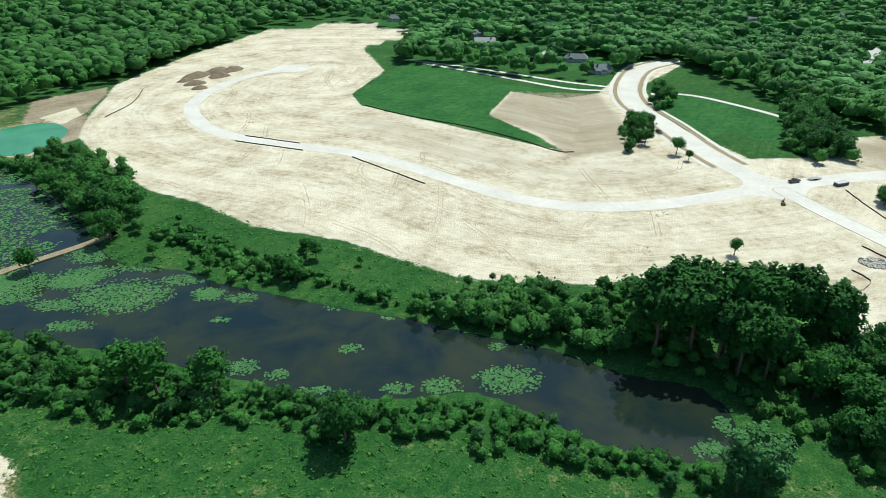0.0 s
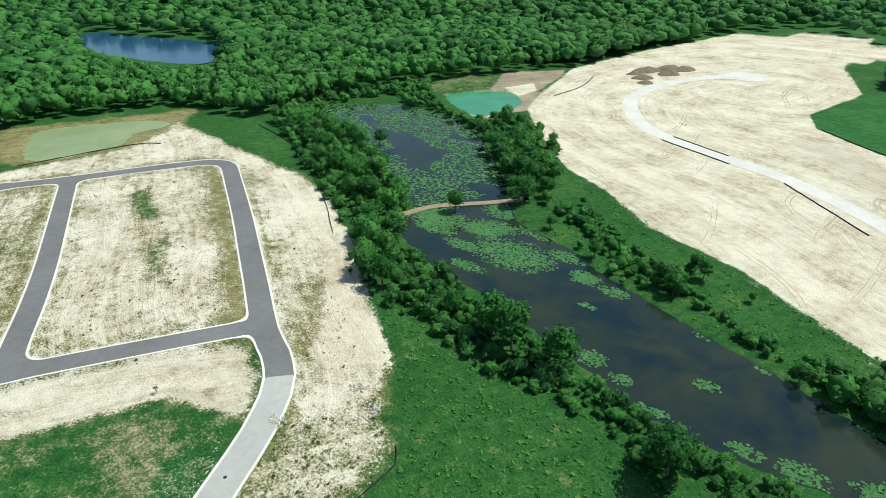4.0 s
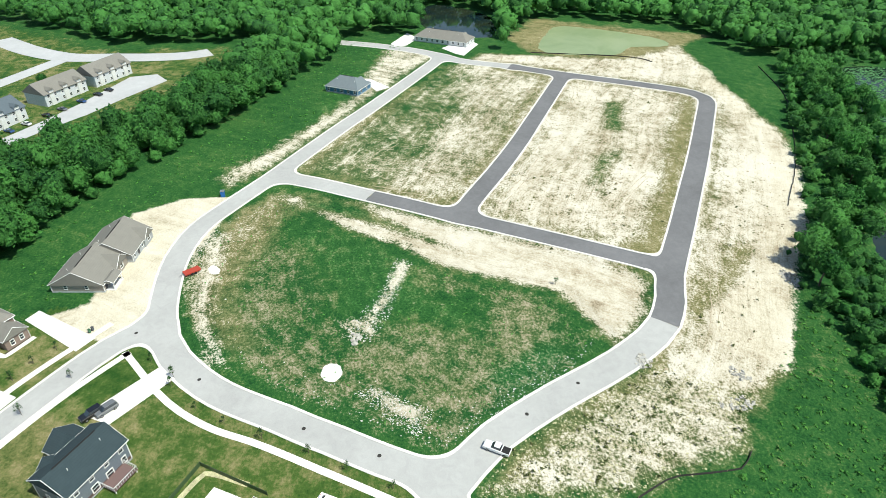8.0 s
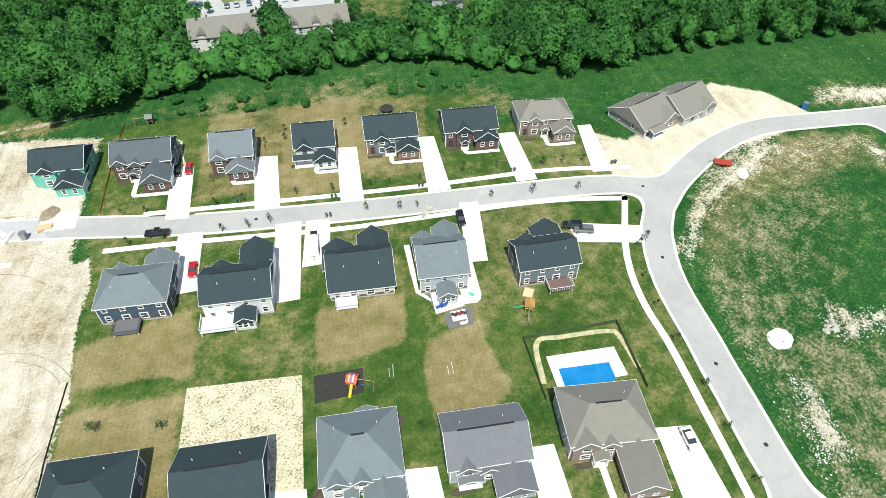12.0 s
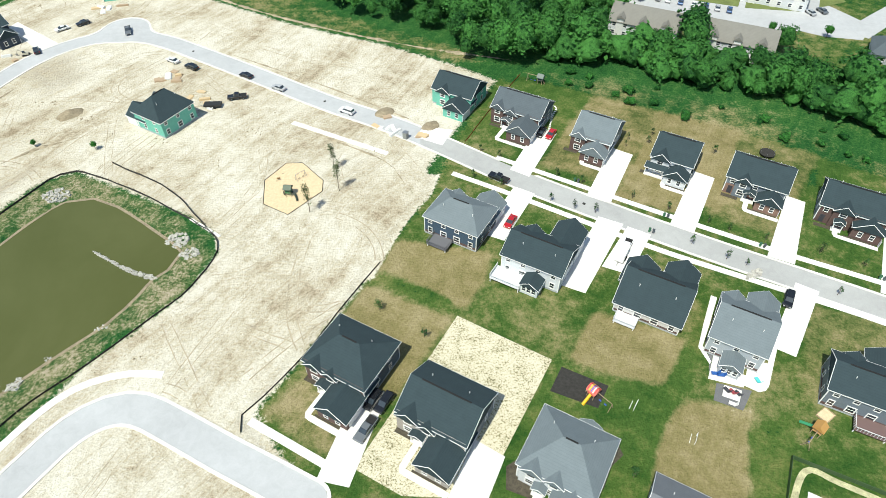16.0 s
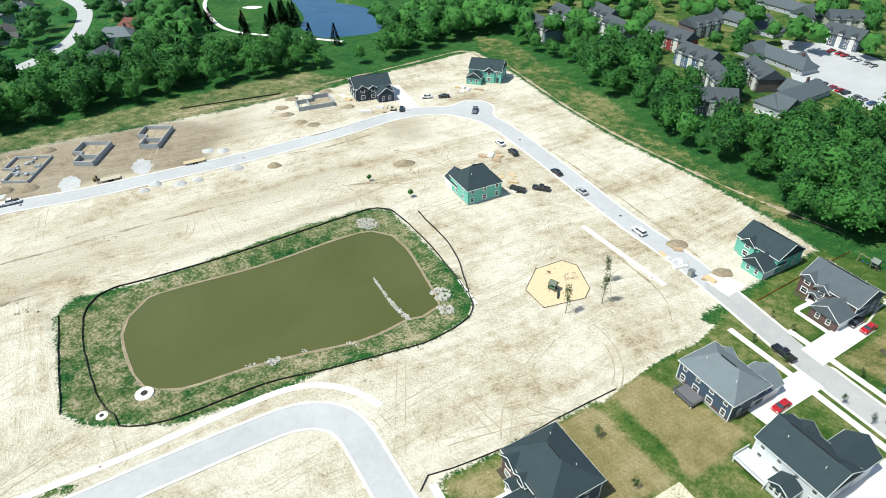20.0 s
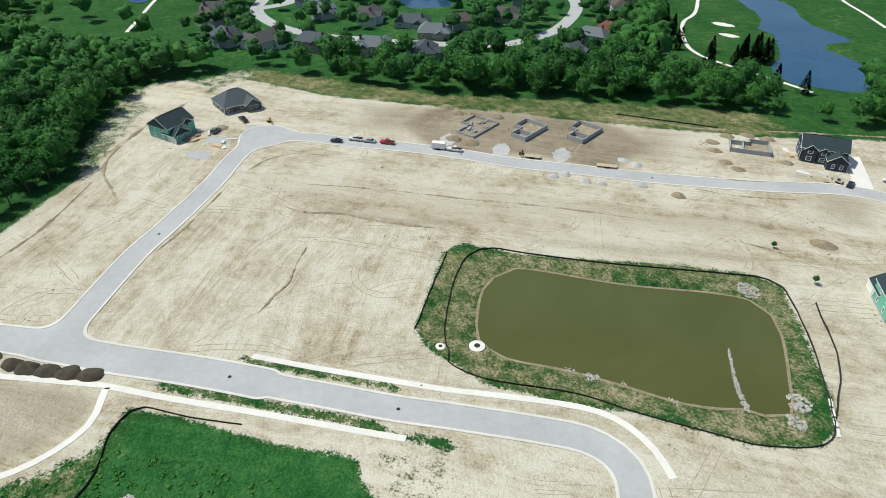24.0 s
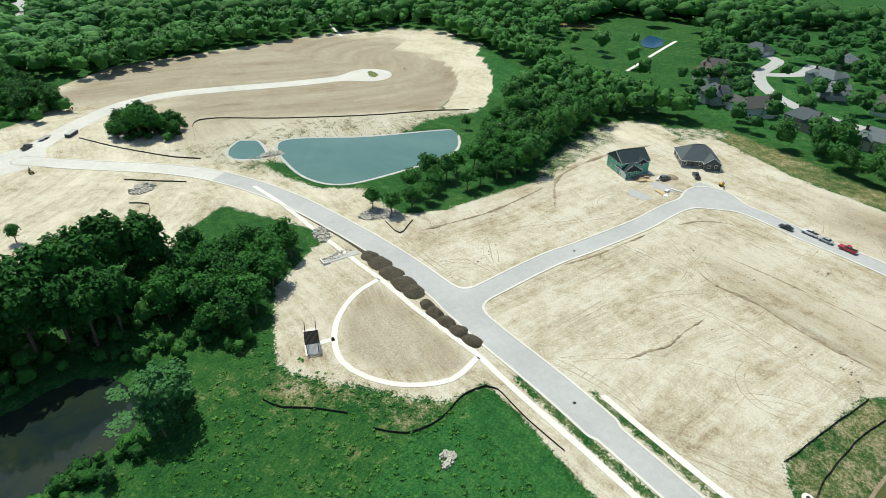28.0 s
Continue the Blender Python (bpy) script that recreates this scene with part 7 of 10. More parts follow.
def scatter(name, label, P, crowns, mat, hmin, hmax, wide=1.0):
    Vs, Ns, Ts, Qs, tints, base = [], [], [], [], [], 0
    kind = rng.integers(len(crowns), size=len(P))
    for k in range(len(crowns)):
        q = P[kind == k]
        if not len(q):
            continue
        h = rng.uniform(hmin, hmax, len(q)) / 10
        w = h * rng.uniform(0.85, 1.15, len(q)) * wide
        a = rng.uniform(0, 2 * np.pi, len(q))
        V, N, T, Q = crowns[k]
        c, s = np.cos(a)[:, None], np.sin(a)[:, None]
        X = (V[None, :, 0] * c - V[None, :, 1] * s) * w[:, None] + q[:, :1]
        Y = (V[None, :, 0] * s + V[None, :, 1] * c) * w[:, None] + q[:, 1:2]
        Z = V[None, :, 2] * h[:, None] + 0 * X
        Vs.append(np.stack([X, Y, Z], -1).reshape(-1, 3))
        Ns.append(np.stack([N[None, :, 0] * c - N[None, :, 1] * s, N[None, :, 0] * s + N[None, :, 1] * c, N[None, :, 2] + 0 * c], -1).reshape(-1, 3))
        step = (np.arange(len(q)) * len(V) + base)[:, None, None]
        Ts.append((T[None] + step).reshape(-1, 3))
        Qs.append((Q[None] + step).reshape(-1, 4))
        tints.append(np.repeat(rng.random(len(q)), len(V)))
        base += len(q) * len(V)
    me = leaf_mesh(name, np.vstack(Vs), np.vstack(Ns), np.vstack(Ts), np.vstack(Qs), mat, np.concatenate(tints))
    return tagged(new(name, me), label, "woods", kind="stuff")


WOODS, WOOD_EDGE = woods()
WR = np.hypot(WOODS[:, 0], WOODS[:, 1])
near_wood = WR < 310
mid_wood = (WR >= 310) & (WR < 520)
scatter("near_woods", "dense belt of broad-leaved trees along the plots", WOODS[near_wood], NEAR_CROWNS, LEAF_FAR, 7, 17)
scatter("marsh_woods", "loose belt of broad-leaved trees along the marsh", np.array(belt), NEAR_CROWNS, LEAF_FAR, 6, 13, 1.05)
scatter("woods", "dense dark green broad-leaved woods", WOODS[mid_wood & ~((inside_distance(WOODS[:, 0], WOODS[:, 1], np.array(SUBURB_N, float)) < 0) | (inside_distance(WOODS[:, 0], WOODS[:, 1], np.array(SUBURB_S, float)) < 0))], WOOD_CROWNS, LEAF_FAR, 11, 17, 1.05)
garden = inside_distance(WOODS[:, 0], WOODS[:, 1], np.array(SUBURB_N, float)) < 0
garden |= inside_distance(WOODS[:, 0], WOODS[:, 1], np.array(SUBURB_S, float)) < 0
far = WOODS[(WR >= 520) & ~garden]
north = WOODS[:, 1] > 200
scatter("garden_trees", "loose garden trees between far houses", WOODS[garden & ~north], GARDEN_CROWNS, LEAF_GARDEN, 8, 15, 1.2)
scatter("garden_trees", "loose garden trees round northern farms", WOODS[garden & north], WOOD_CROWNS, LEAF_NORTH, 10, 19, 1.55)
scatter("far_woods", "far green woods and garden trees", far, WOOD_FAR, LEAF_FAR, 13, 20, 1.5)


# rough grass and low growth on the wet meadows
MEADOWS = [[(-125, 125), (-60, 112), (0, 108), (60, 90), (95, 95), (90, 60), (95, 38), (72, 2), (45, 5), (20, 60), (-40, 60), (-62, 62), (-72, 80), (-95, 95)],
           [(-122, 190), (-60, 172), (0, 152), (60, 140), (110, 158), (20, 172), (-40, 200), (-120, 248)],
           [(-135, -80), (-175, -70), (-215, -40), (-265, -12), (-350, 25), (-368, -8), (-270, -40), (-180, -90), (-145, -98)]]
TUFT = [crown(7, 0.5, 3, 1.4, 0.0, 0.9, 300 + k, up=1.2) for k in range(5)]
for outline, gap in zip(MEADOWS, (1.7, 2.0, 3.0)):
    p = np.array(outline, float)
    lo, hi = p.min(0), p.max(0)
    X, Y = np.meshgrid(np.arange(lo[0], hi[0], gap), np.arange(lo[1], hi[1], gap))
    X, Y = X + rng.uniform(-1.2, 1.2, X.shape), Y + rng.uniform(-1.2, 1.2, Y.shape)
    ok = (inside_distance(X, Y, p) < 0) & (inside_distance(X, Y, SHORES[10]) > 0.5) & (rng.random(X.shape) < 0.6) & (np.hypot(X, Y) > 30)
    P = np.stack([X[ok], Y[ok]], 1)
    ob = scatter("rough_grass", "low weeds and tussocks on the wet meadow", P, TUFT, MEADOW_LEAF, 1.5, 5.5, 1.5)
    ob["category"] = "rough grass"

# thickets along the marsh
THICK = [crown(58, 0.64, 24, 5.2, -2.0, 8.8, 340 + k, 5, 9, 0.5, 0.14, 0.32, 0.32, 0.84) for k in range(7)]
BANKS = [([(-324, 243), (-295, 257), (-261, 245), (-214, 214), (-177, 192), (-156, 172), (-150, 157), (-135, 145), (-131, 127), (-174, 150), (-233, 182), (-300, 215)], 4.6, 3, 8),
         ([(-288, 302), (-267, 314), (-229, 289), (-206, 285), (-191, 303), (-160, 290), (-140, 266), (-129, 234), (-133, 210), (-164, 247), (-193, 262), (-225, 269)], 4.6, 3, 8),
         ([(-324, 243), (-310, 300), (-288, 345), (-268, 312), (-288, 300), (-297, 262)], 5.0, 4, 9), (GROVES[4][1], 3.6, 2, 5), (GROVES[5][1], 3.6, 1.8, 4.5),
         ([(-5, 160), (17, 171), (42, 166), (70, 178), (60, 140), (41, 135), (20, 145), (0, 148)], 4.5, 4, 10), ([(-148, 131), (-133, 144), (-101, 141), (-64, 129), (-52, 123), (-29, 122), (-15, 110), (-21, 101), (-47, 111), (-69, 112), (-106, 114), (-129, 117)], 4.2, 2, 7),
         ([(96, 330), (112, 360), (119, 352), (109, 311), (92, 299)], 5, 5, 9), ([(126, 385), (147, 418), (146, 393), (132, 372)], 5, 5, 9), ([(214, 393), (243, 433), (226, 375), (209, 323), (198, 283), (176, 283), (174, 305)], 5.5, 5, 10),
         ([(-40, -175), (-63, -171), (-86, -157), (-107, -151), (-126, -135), (-140, -112), (-150, -120), (-146, -150), (-113, -166), (-92, -176), (-66, -184), (-45, -190)], 4.5, 6, 13), ([(-150, -102), (-179, -95), (-222, -71), (-272, -44), (-300, -28), (-320, -40), (-290, -75), (-240, -97), (-225, -115), (-190, -146), (-150, -148)], 6, 5, 11),
         ([(88, 148), (95, 134), (87, 114), (104, 95), (87, 93), (82, 104), (63, 85), (61, 98), (72, 112), (71, 129)], 4.2, 2.5, 6), ([(52, 126), (108, 122), (112, 150), (60, 156)], 5, 4, 9),
         ([(5, 104), (18, 117), (29, 109), (20, 103), (7, 98)], 3.5, 2, 4.5), ([(-89, 182), (-76, 192), (-46, 194), (-44, 173), (-58, 168), (-80, 172)], 4.2, 3, 6)]
for outline, gap, h0, h1 in BANKS:
    p = np.array(outline, float)
    lo, hi = p.min(0), p.max(0)
    X, Y = np.meshgrid(np.arange(lo[0], hi[0], gap), np.arange(lo[1], hi[1], gap))
    X, Y = X + rng.uniform(-0.45, 0.45, X.shape) * gap, Y + rng.uniform(-0.45, 0.45, Y.shape) * gap
    ok = (inside_distance(X, Y, p) < 0) & (inside_distance(X, Y, SHORES[10]) > 0.3) & (rng.random(X.shape) < 0.8)
    ob = scatter("thicket", "dense green undergrowth along a bank or tree belt", np.stack([X[ok], Y[ok]], 1), THICK, LEAF_FAR, h0, h1, 1.1)
    ob["category"] = "thicket"

# ---- marsh: lily pads ----
def pads():
    spots = [(-101.6, 166, 14, 9), (-121, 174, 7, 4), (-139, 174, 11, 6), (16.8, 126, 8, 5), (-0.6, 123, 5, 3.5), (-25.6, 139, 3, 2), (-43.3, 128, 3, 2), (-53, 131, 4, 3), (-73.8, 167, 5, 3.5), (-63, 165, 5, 2.5), (-16, 155, 3, 2),
             (-32, 160, 4, 2), (15, 140, 2.5, 1.5), (24.6, 141, 2.5, 1.5), (-120, 161, 7, 3), (-118, 181, 9, 4), (-102, 186, 9, 4), (-109, 150, 7, 2.5), (-66, 153, 3, 1.5), (-11, 122.5, 4, 2), (-32, 122, 4, 1.5), (60, 102, 4, 2.5), (-86, 176, 7, 3),
             (-136, 166, 8, 4), (-121, 176, 8, 4), (-124, 194, 8, 6), (-75, 168, 4, 3), (66, 109, 2.5, 3)]
    g = np.random.default_rng(5)
    P = []
    for x, y, rx, ry in spots:
        n = int(rx * ry * 3.14 * 4.6)
        a, r = g.uniform(0, 6.283, n), np.sqrt(g.random(n)) * (1 + 0.25 * np.sin(g.uniform(0, 6, n)))
        P.append(np.stack([x + rx * r * np.cos(a), y + ry * r * np.sin(a)], 1))
    # the upper basin is half grown over
    X = g.uniform(-292, -140, 15000)
    Y = g.uniform(165, 290, 15000)
    pool = np.array([(-273, 253), (-263, 259), (-231, 244), (-212, 245), (-198, 254), (-185, 236), (-169, 206), (-189, 206), (-222, 228)], float)
    keep = np.array([noise.noise((x * 0.06, y * 0.06, 0)) for x, y in zip(X, Y)]) > np.where(inside_distance(X, Y, pool) > -2, -0.42, 0.16)
    P.append(np.stack([X[keep], Y[keep]], 1))
    P = np.vstack(P)
    P = P[inside_distance(P[:, 0], P[:, 1], SHORES[10]) < -0.3]
    s = g.uniform(0.2, 0.46, len(P)) * np.where(P[:, 0] < -140, 1.6, 1.0)
    verts, faces = [], []
    for (x, y), r in zip(P, s):
        k, a0, z = len(verts), g.uniform(0, 6.283), -0.385 + g.uniform(0, 0.05)
        for i in range(6):
            a = a0 + i * 0.95
            verts.append((x + r * math.cos(a), y + r * math.sin(a), z + g.uniform(0, 0.05)))
        faces.append(tuple(range(k, k + 6)))
    me = mesh_from("lily_pads", verts, faces, PAD_LEAF)
    return tagged(new("lily_pads", me), "pale green lily pads floating on dark water", "lily pads", kind="stuff")


pads()
tagged(ribbon("earth_bank", [(-157, 160), (-153.5, 165.8), (-149.2, 178.8), (-141.2, 188.4), (-131.6, 198.8), (-122.9, 210.4)], 3.5, 0.0, SPOIL, 1.0), "narrow earth bank with a path across the marsh", "bank", kind="structure")

# ---- stones and heaps ----
def stone_bed(cx, cy, rx, ry, n, size, label, turn=0.0, mat=None, z=0.0):
    g = random.Random(int(cx * 7 + cy))
    bm = bmesh.new()
    for _ in range(n):
        a, r = g.uniform(0, 6.283), math.sqrt(g.random())
        p = pose(cx, cy, 0, 0, 0, turn) @ Vector((rx * r * math.cos(a), ry * r * math.sin(a), 0))
        s = size * g.uniform(0.5, 1.3)
        zz = float(ground_height(np.array([[p.x]]), np.array([[p.y]]))[0, 0]) if not z else -0.5
        vs = box(bm, -s, s, -s * 0.8, s * 0.8, -s * 0.5, s * 0.6, pose(p.x, p.y, zz + s * 0.15, g.uniform(-30, 30), g.uniform(-30, 30), g.uniform(0, 180)))
        for v in vs:
            v.co += Vector((g.uniform(-1, 1), g.uniform(-1, 1), g.uniform(-1, 1))) * s * 0.25
    return tagged(new("riprap", bm_mesh("riprap", bm, mat or STONE)), label, "stones", kind="stuff")


for spec in ((91.6, -117.6, 3.2, 2.4, 90, 0.32), (57.3, -100.4, 3.0, 2.2, 80, 0.32), (53.5, -96.0, 2.2, 1.6, 50, 0.3), (79.5, -62.8, 2.2, 1.5, 60, 0.3), (83.3, -59.7, 1.5, 1.0, 30, 0.25), (75.7, -68.9, 1.4, 0.8, 30, 0.25), (68, -76, 3, 0.8, 20, 0.2)):
    stone_bed(*spec, "pale broken stone at a pond inlet")
for a, b in (((75.6, -97.6), (71.5, -95)), ((71.5, -95), (67, -92.2)), ((67, -92.2), (63, -90.2)), ((63.5, -90.6), (60, -89.2))):
    stone_bed((a[0] + b[0]) / 2, (a[1] + b[1]) / 2, 3.0, 0.22 + 0.012 * (76 - a[0]) ** 1.5, 70, 0.2, "stone bar crossing the muddy pond", math.degrees(math.atan2(b[1] - a[1], b[0] - a[0])), z=0.35)
for spec in ((166.7, 96.6, 7, 3.5, 240, 0.5, -50), (147.9, 186, 5, 4, 160, 0.5, 0), (146.4, 107, 5, 2.6, 160, 0.45, 40), (267.6, 86.5, 5, 3.5, 160, 0.5, 0), (196, 163, 10, 2, 220, 0.5, -40), (137, 95.5, 6, 1.4, 60, 0.3, -20), (79, 33.4, 2.5, 1.6, 50, 0.4, 0), (-113.6, -2.5, 2.2, 1.4, 40, 0.3, 0), (-98.5, 63.5, 2.6, 2, 50, 0.3, 0), (-125, 116, 4, 2, 60, 0.35, 0), (-92, 84, 3, 1.5, 40, 0.3, 30), (-84, 79, 2, 4, 40, 0.3, 0)):
    stone_bed(*spec[:6], "heap of pale broken stone", spec[6])


def heap(x, y, r, h, mat, label, name="earth_mound", squash=1.0, turn=0.0, cat="heap", group=""):
    bm = bmesh.new()
    rings, n = 7, 20
    rows = []
    for i in range(rings + 1):
        f = i / rings
        row = []
        for k in range(n):
            a = 2 * math.pi * k / n
            q = 1 + 0.28 * noise.noise((math.cos(a) * 1.3 + x, math.sin(a) * 1.3 + y, f))
            rr = r * (1 - f) * q
            z = h * (1 - (1 - f) ** 1.7) * (1 + 0.35 * noise.noise((math.cos(a) * 2 * (1 - f) + x * 0.3, math.sin(a) * 2 * (1 - f), y * 0.3))) - 0.15 * (i == 0)
            row.append(bm.verts.new((rr * math.cos(a), rr * math.sin(a) * squash, z)))
        rows.append(row)
    for a, b in zip(rows[:-1], rows[1:]):
        for k in range(n):
            bm.faces.new((a[k], a[(k + 1) % n], b[(k + 1) % n], b[k]))
    bmesh.ops.remove_doubles(bm, verts=bm.verts, dist=0.01)
    ob = new(name, bm_mesh(name, bm, mat, True))
    ob.matrix_world = pose(x, y, 0, 0, 0, turn)
    return tagged(ob, label, cat, group)


for x, y, r, h, q in ((-183, 470, 13, 3, 0.6), (-172, 485, 12, 3.5, 0.7), (-166, 470, 9, 3, 0.8), (-176, 447, 9, 2.4, 0.7), (-163, 490, 11, 3, 0.6), (-168, 433, 6, 2, 0.8), (-186, 455, 7, 1.8, 0.6)):
    heap(x, y, r, h, TOPSOIL, "brown spoil heap on pale graded earth", "earth_mound", q, 60, group="spoil heaps")
for x, y, r in ((138.5, 81, 2.7), (135, 75.5, 2.8), (131.6, 69.3, 2.9), (129.3, 65.2, 2.6), (125, 59, 2.2), (122.6, 55.6, 2.4), (120, 51.2, 2.5), (117.8, 46.7, 2.5), (115.6, 42.2, 2.6), (140.5, 85.6, 2.3)):
    heap(x + 0.6, y + 0.2, r * (1.7 if y > 62 else 1.3), 1.4, MULCH, "dark brown mulch heap beside the road", "mulch_mound", 0.75, 60, group="mulch heaps along the road")
for x, y, r, h in ((101.3, -153.2, 4, 1.2), (138.8, -130.8, 2.6, 1.2), (233.2, -84.5, 3.5, 1.4), (225.8, -87, 3, 1.3), (216.9, -100.6, 3, 1.3), (198.5, -81.3, 4, 1.6), (203.3, -76.6, 3.5, 1.5), (168.5, -168.5, 3, 0.9), (170.9, -177.4, 3, 1.0), (168.8, -185.5, 3, 1.0), (163.5, -190.3, 3.2, 1.1), (145.5, -182.4, 2.6, 0.9), (147.5, -162.3, 2.8, 0.8), (153.1, -162.0, 2.8, 0.9), (162.3, -164.6, 3, 0.9), (10, -150, 3.5, 0.8), (-3, -143, 3, 0.7), (243, 6, 3, 0.8), (236, 18, 4, 1.0)):
    heap(x, y, r, h, SPOIL, "heap of dug earth on the building land", "earth_mound", 0.75, 40, group="earth heaps")

for x, y, r, h in ((164.2, -98.6, 1.9, 0.9), (164.1, -103.0, 2.1, 1.1), (157.6, -107.1, 2.2, 0.9), (154.3, -111.6, 1.9, 0.9), (149.1, -123.4, 2.6, 0.9), (162.1, -130.7, 2.4, 0.8), (166.7, -128.0, 2.4, 0.6)):
    heap(x, y, r, h, CRUSHED, "small heap of grey gravel beside the street", "stone_mound", 0.85, 30, group="gravel heaps")
# gravel aprons and the pale disc in the weeds
def disc(name, x, y, rx, ry, z, mat, label, cat, turn=0.0, seed=1):
    g = random.Random(seed)
    n = 28
    pts = []
    for k in range(n):
        a = 2 * math.pi * k / n
        q = 1 + g.uniform(-0.16, 0.16) * (0.3 if name == "gravel_pad" else 1)
        p = pose(x, y, 0, 0, 0, turn) @ Vector((rx * q * math.cos(a), ry * q * math.sin(a), 0))
        pts.append((p.x, p.y))
    return tagged(slab(name, pts, z, mat, 0.1), label, cat)


disc("gravel_pad", -102.9, -8, 2.9, 2.4, 0.06, CONCRETE, "round white gravel pad in weeds", "gravel pad")
disc("gravel_pad", -146, -41.5, 2.4, 1.4, 0.06, CONCRETE, "small spill of white gravel", "gravel pad", 30)
for x, y in ((203.5, -74), (189.1, -90), (178, -109)):
    disc("gravel_apron", x, y, 5.5, 3.2, 0.05, CRUSHED, "white crushed-stone apron beside the street", "gravel pad", 145, int(x))
for x, y in ((232, 9), (221, 16), (238, -7)):
    disc("gravel_apron", x, y, 5, 3, 0.045, PAVING, "grey gravel spread before a new house", "gravel pad", 60, int(x))

# pond outlets: pale stone collars with an iron grate
for x, y, r, z in ((96.2, -42.2, 1.9, -0.05), (98.9, -34.0, 1.15, 0.0)):
    o = thing("storm_inlet", "round white stone collar with a dark iron grate", "storm inlet", "storm inlets")
    o.matrix_world = pose(x, y, z)
    bm = bmesh.new()
    n = 24
    for k in range(n):
        a, b = 2 * math.pi * k / n, 2 * math.pi * (k + 1) / n
        q = [(0.38 * r, 0.18), (r, 0.06), (r * 1.02, -0.5)]
        prof = [[bm.verts.new((p * math.cos(t), p * math.sin(t), h)) for p, h in q] for t in (a, b)]
        for i in range(2):
            bm.faces.new((prof[0][i], prof[0][i + 1], prof[1][i + 1], prof[1][i]))
    bmesh.ops.remove_doubles(bm, verts=bm.verts, dist=0.001)
    part("collar", bm, CONCRETE, o)
    bm = bmesh.new()
    tube(bm, (0, 0, -0.4), (0, 0, 0.22), 0.38 * r, n=18)
    part("grate", bm, FABRIC, o)

# silt fences
STAKE = unit_mesh("stake", TIMBER, (-0.03, 0.03, -0.03, 0.03, -0.1, 0.85))


def silt_fence(line, mat=None, color=None, label="low black silt fence on wooden stakes"):
    c = curve_points(line, 2.5)
    f = thing("silt_fence", label, "silt fence", "silt fences")
    g = random.Random(int(c[0][0] * 3))
    verts, faces = [], []
    for i, p in enumerate(c):
        z = float(ground_height(np.array([[p[0]]]), np.array([[p[1]]]))[0, 0])
        w = g.uniform(-0.12, 0.12)
        verts += [(p[0] + w, p[1] + w, z - 0.1), (p[0] + w, p[1] + w, z + 0.5 + g.uniform(-0.15, 0.06)), (p[0] + w + 0.05, p[1] + w + 0.05, z + 0.5), (p[0] + w + 0.14, p[1] + w + 0.14, z - 0.1)]
    for i in range(len(c) - 1):
        k = 4 * i
        for e in range(3):
            faces.append((k + e, k + 4 + e, k + 5 + e, k + 1 + e))
    hung("fabric", mesh_from("fabric", verts, faces, mat or FABRIC), f, None, color)
    for p in c[::3]:
        hung("stake", STAKE, f, pose(p[0], p[1], float(ground_height(np.array([[p[0]]]), np.array([[p[1]]]))[0, 0])))


for line in ([(134, -48.6), (120, -39), (106.4, -30.1)],
             [(95.7, -123.4), (104.3, -107.4), (115.9, -85.6), (127, -68), (131.5, -61.3), (130.7, -53.9), (120.3, -45.3), (103.3, -36.5), (97, -35.5), (93.7, -33.9), (85.9, -39.8), (75.5, -56.5), (66.4, -66.2), (56.4, -78.1), (50.6, -85.8), (47.6, -99.1), (60.5, -110.5), (75, -120), (89.7, -126.7), (95.7, -123.4)],
             [(81.7, -130), (63.9, -118.6), (49, -101.3)], [(77.5, 78), (77.3, 72.5), (80.1, 65.4), (81.7, 58.4)],
             [(80, 51.1), (81.8, 43.9), (88.6, 38.9), (97.3, 37.1), (102.1, 33.3), (102.3, 30.6), (96.5, 22), (90.8, 11.8)],
             [(193.2, 202.1), (215, 218.5), (233.6, 185.1), (254.6, 150.5), (273.7, 125.9), (283.9, 108.6)], [(174.3, 250), (173.4, 227.8), (175, 200.3), (178.6, 185.9)],
             [(150.6, 198.1), (154.4, 187.6), (159, 175.3)], [(137, 181), (139, 174), (133, 168)], [(9.7, -91.2), (16.8, -79.7), (23.7, -67.4), (30.8, -57.7), (34, -54.2), (33.5, -50.9)],
             [(-49.2, 388.1), (-21.5, 365.4), (14.7, 342.7), (38.2, 322.3), (57.5, 301.4), (66, 300)], [(-297.5, 203.9), (-257.1, 193.8), (-218, 174.1), (-188.4, 156.6), (-162, 137.7)],
             [(-64.5, 49.2), (-67.6, 56), (-68.2, 61.9), (-68.4, 71.2), (-71.9, 75.4)], [(203.3, -148.6), (178.3, -179.2)], [(-332, 92), (-327, 120), (-318, 145), (-310, 152)],
             [(163, 92), (158, 84), (168, 84)], [(-8, 258), (-45, 293)], [(-71, 303), (-110, 318)], [(-75, 314), (-107, 327)], [(-200, 362), (-198, 395), (-206, 430)]):
    silt_fence(line)
silt_fence([(-31.7, -169.0), (-22.0, -152.8), (-12.5, -135.5)], PLASTIC, (0.45, 0.13, 0.04), "low orange barrier fence round the house plot")

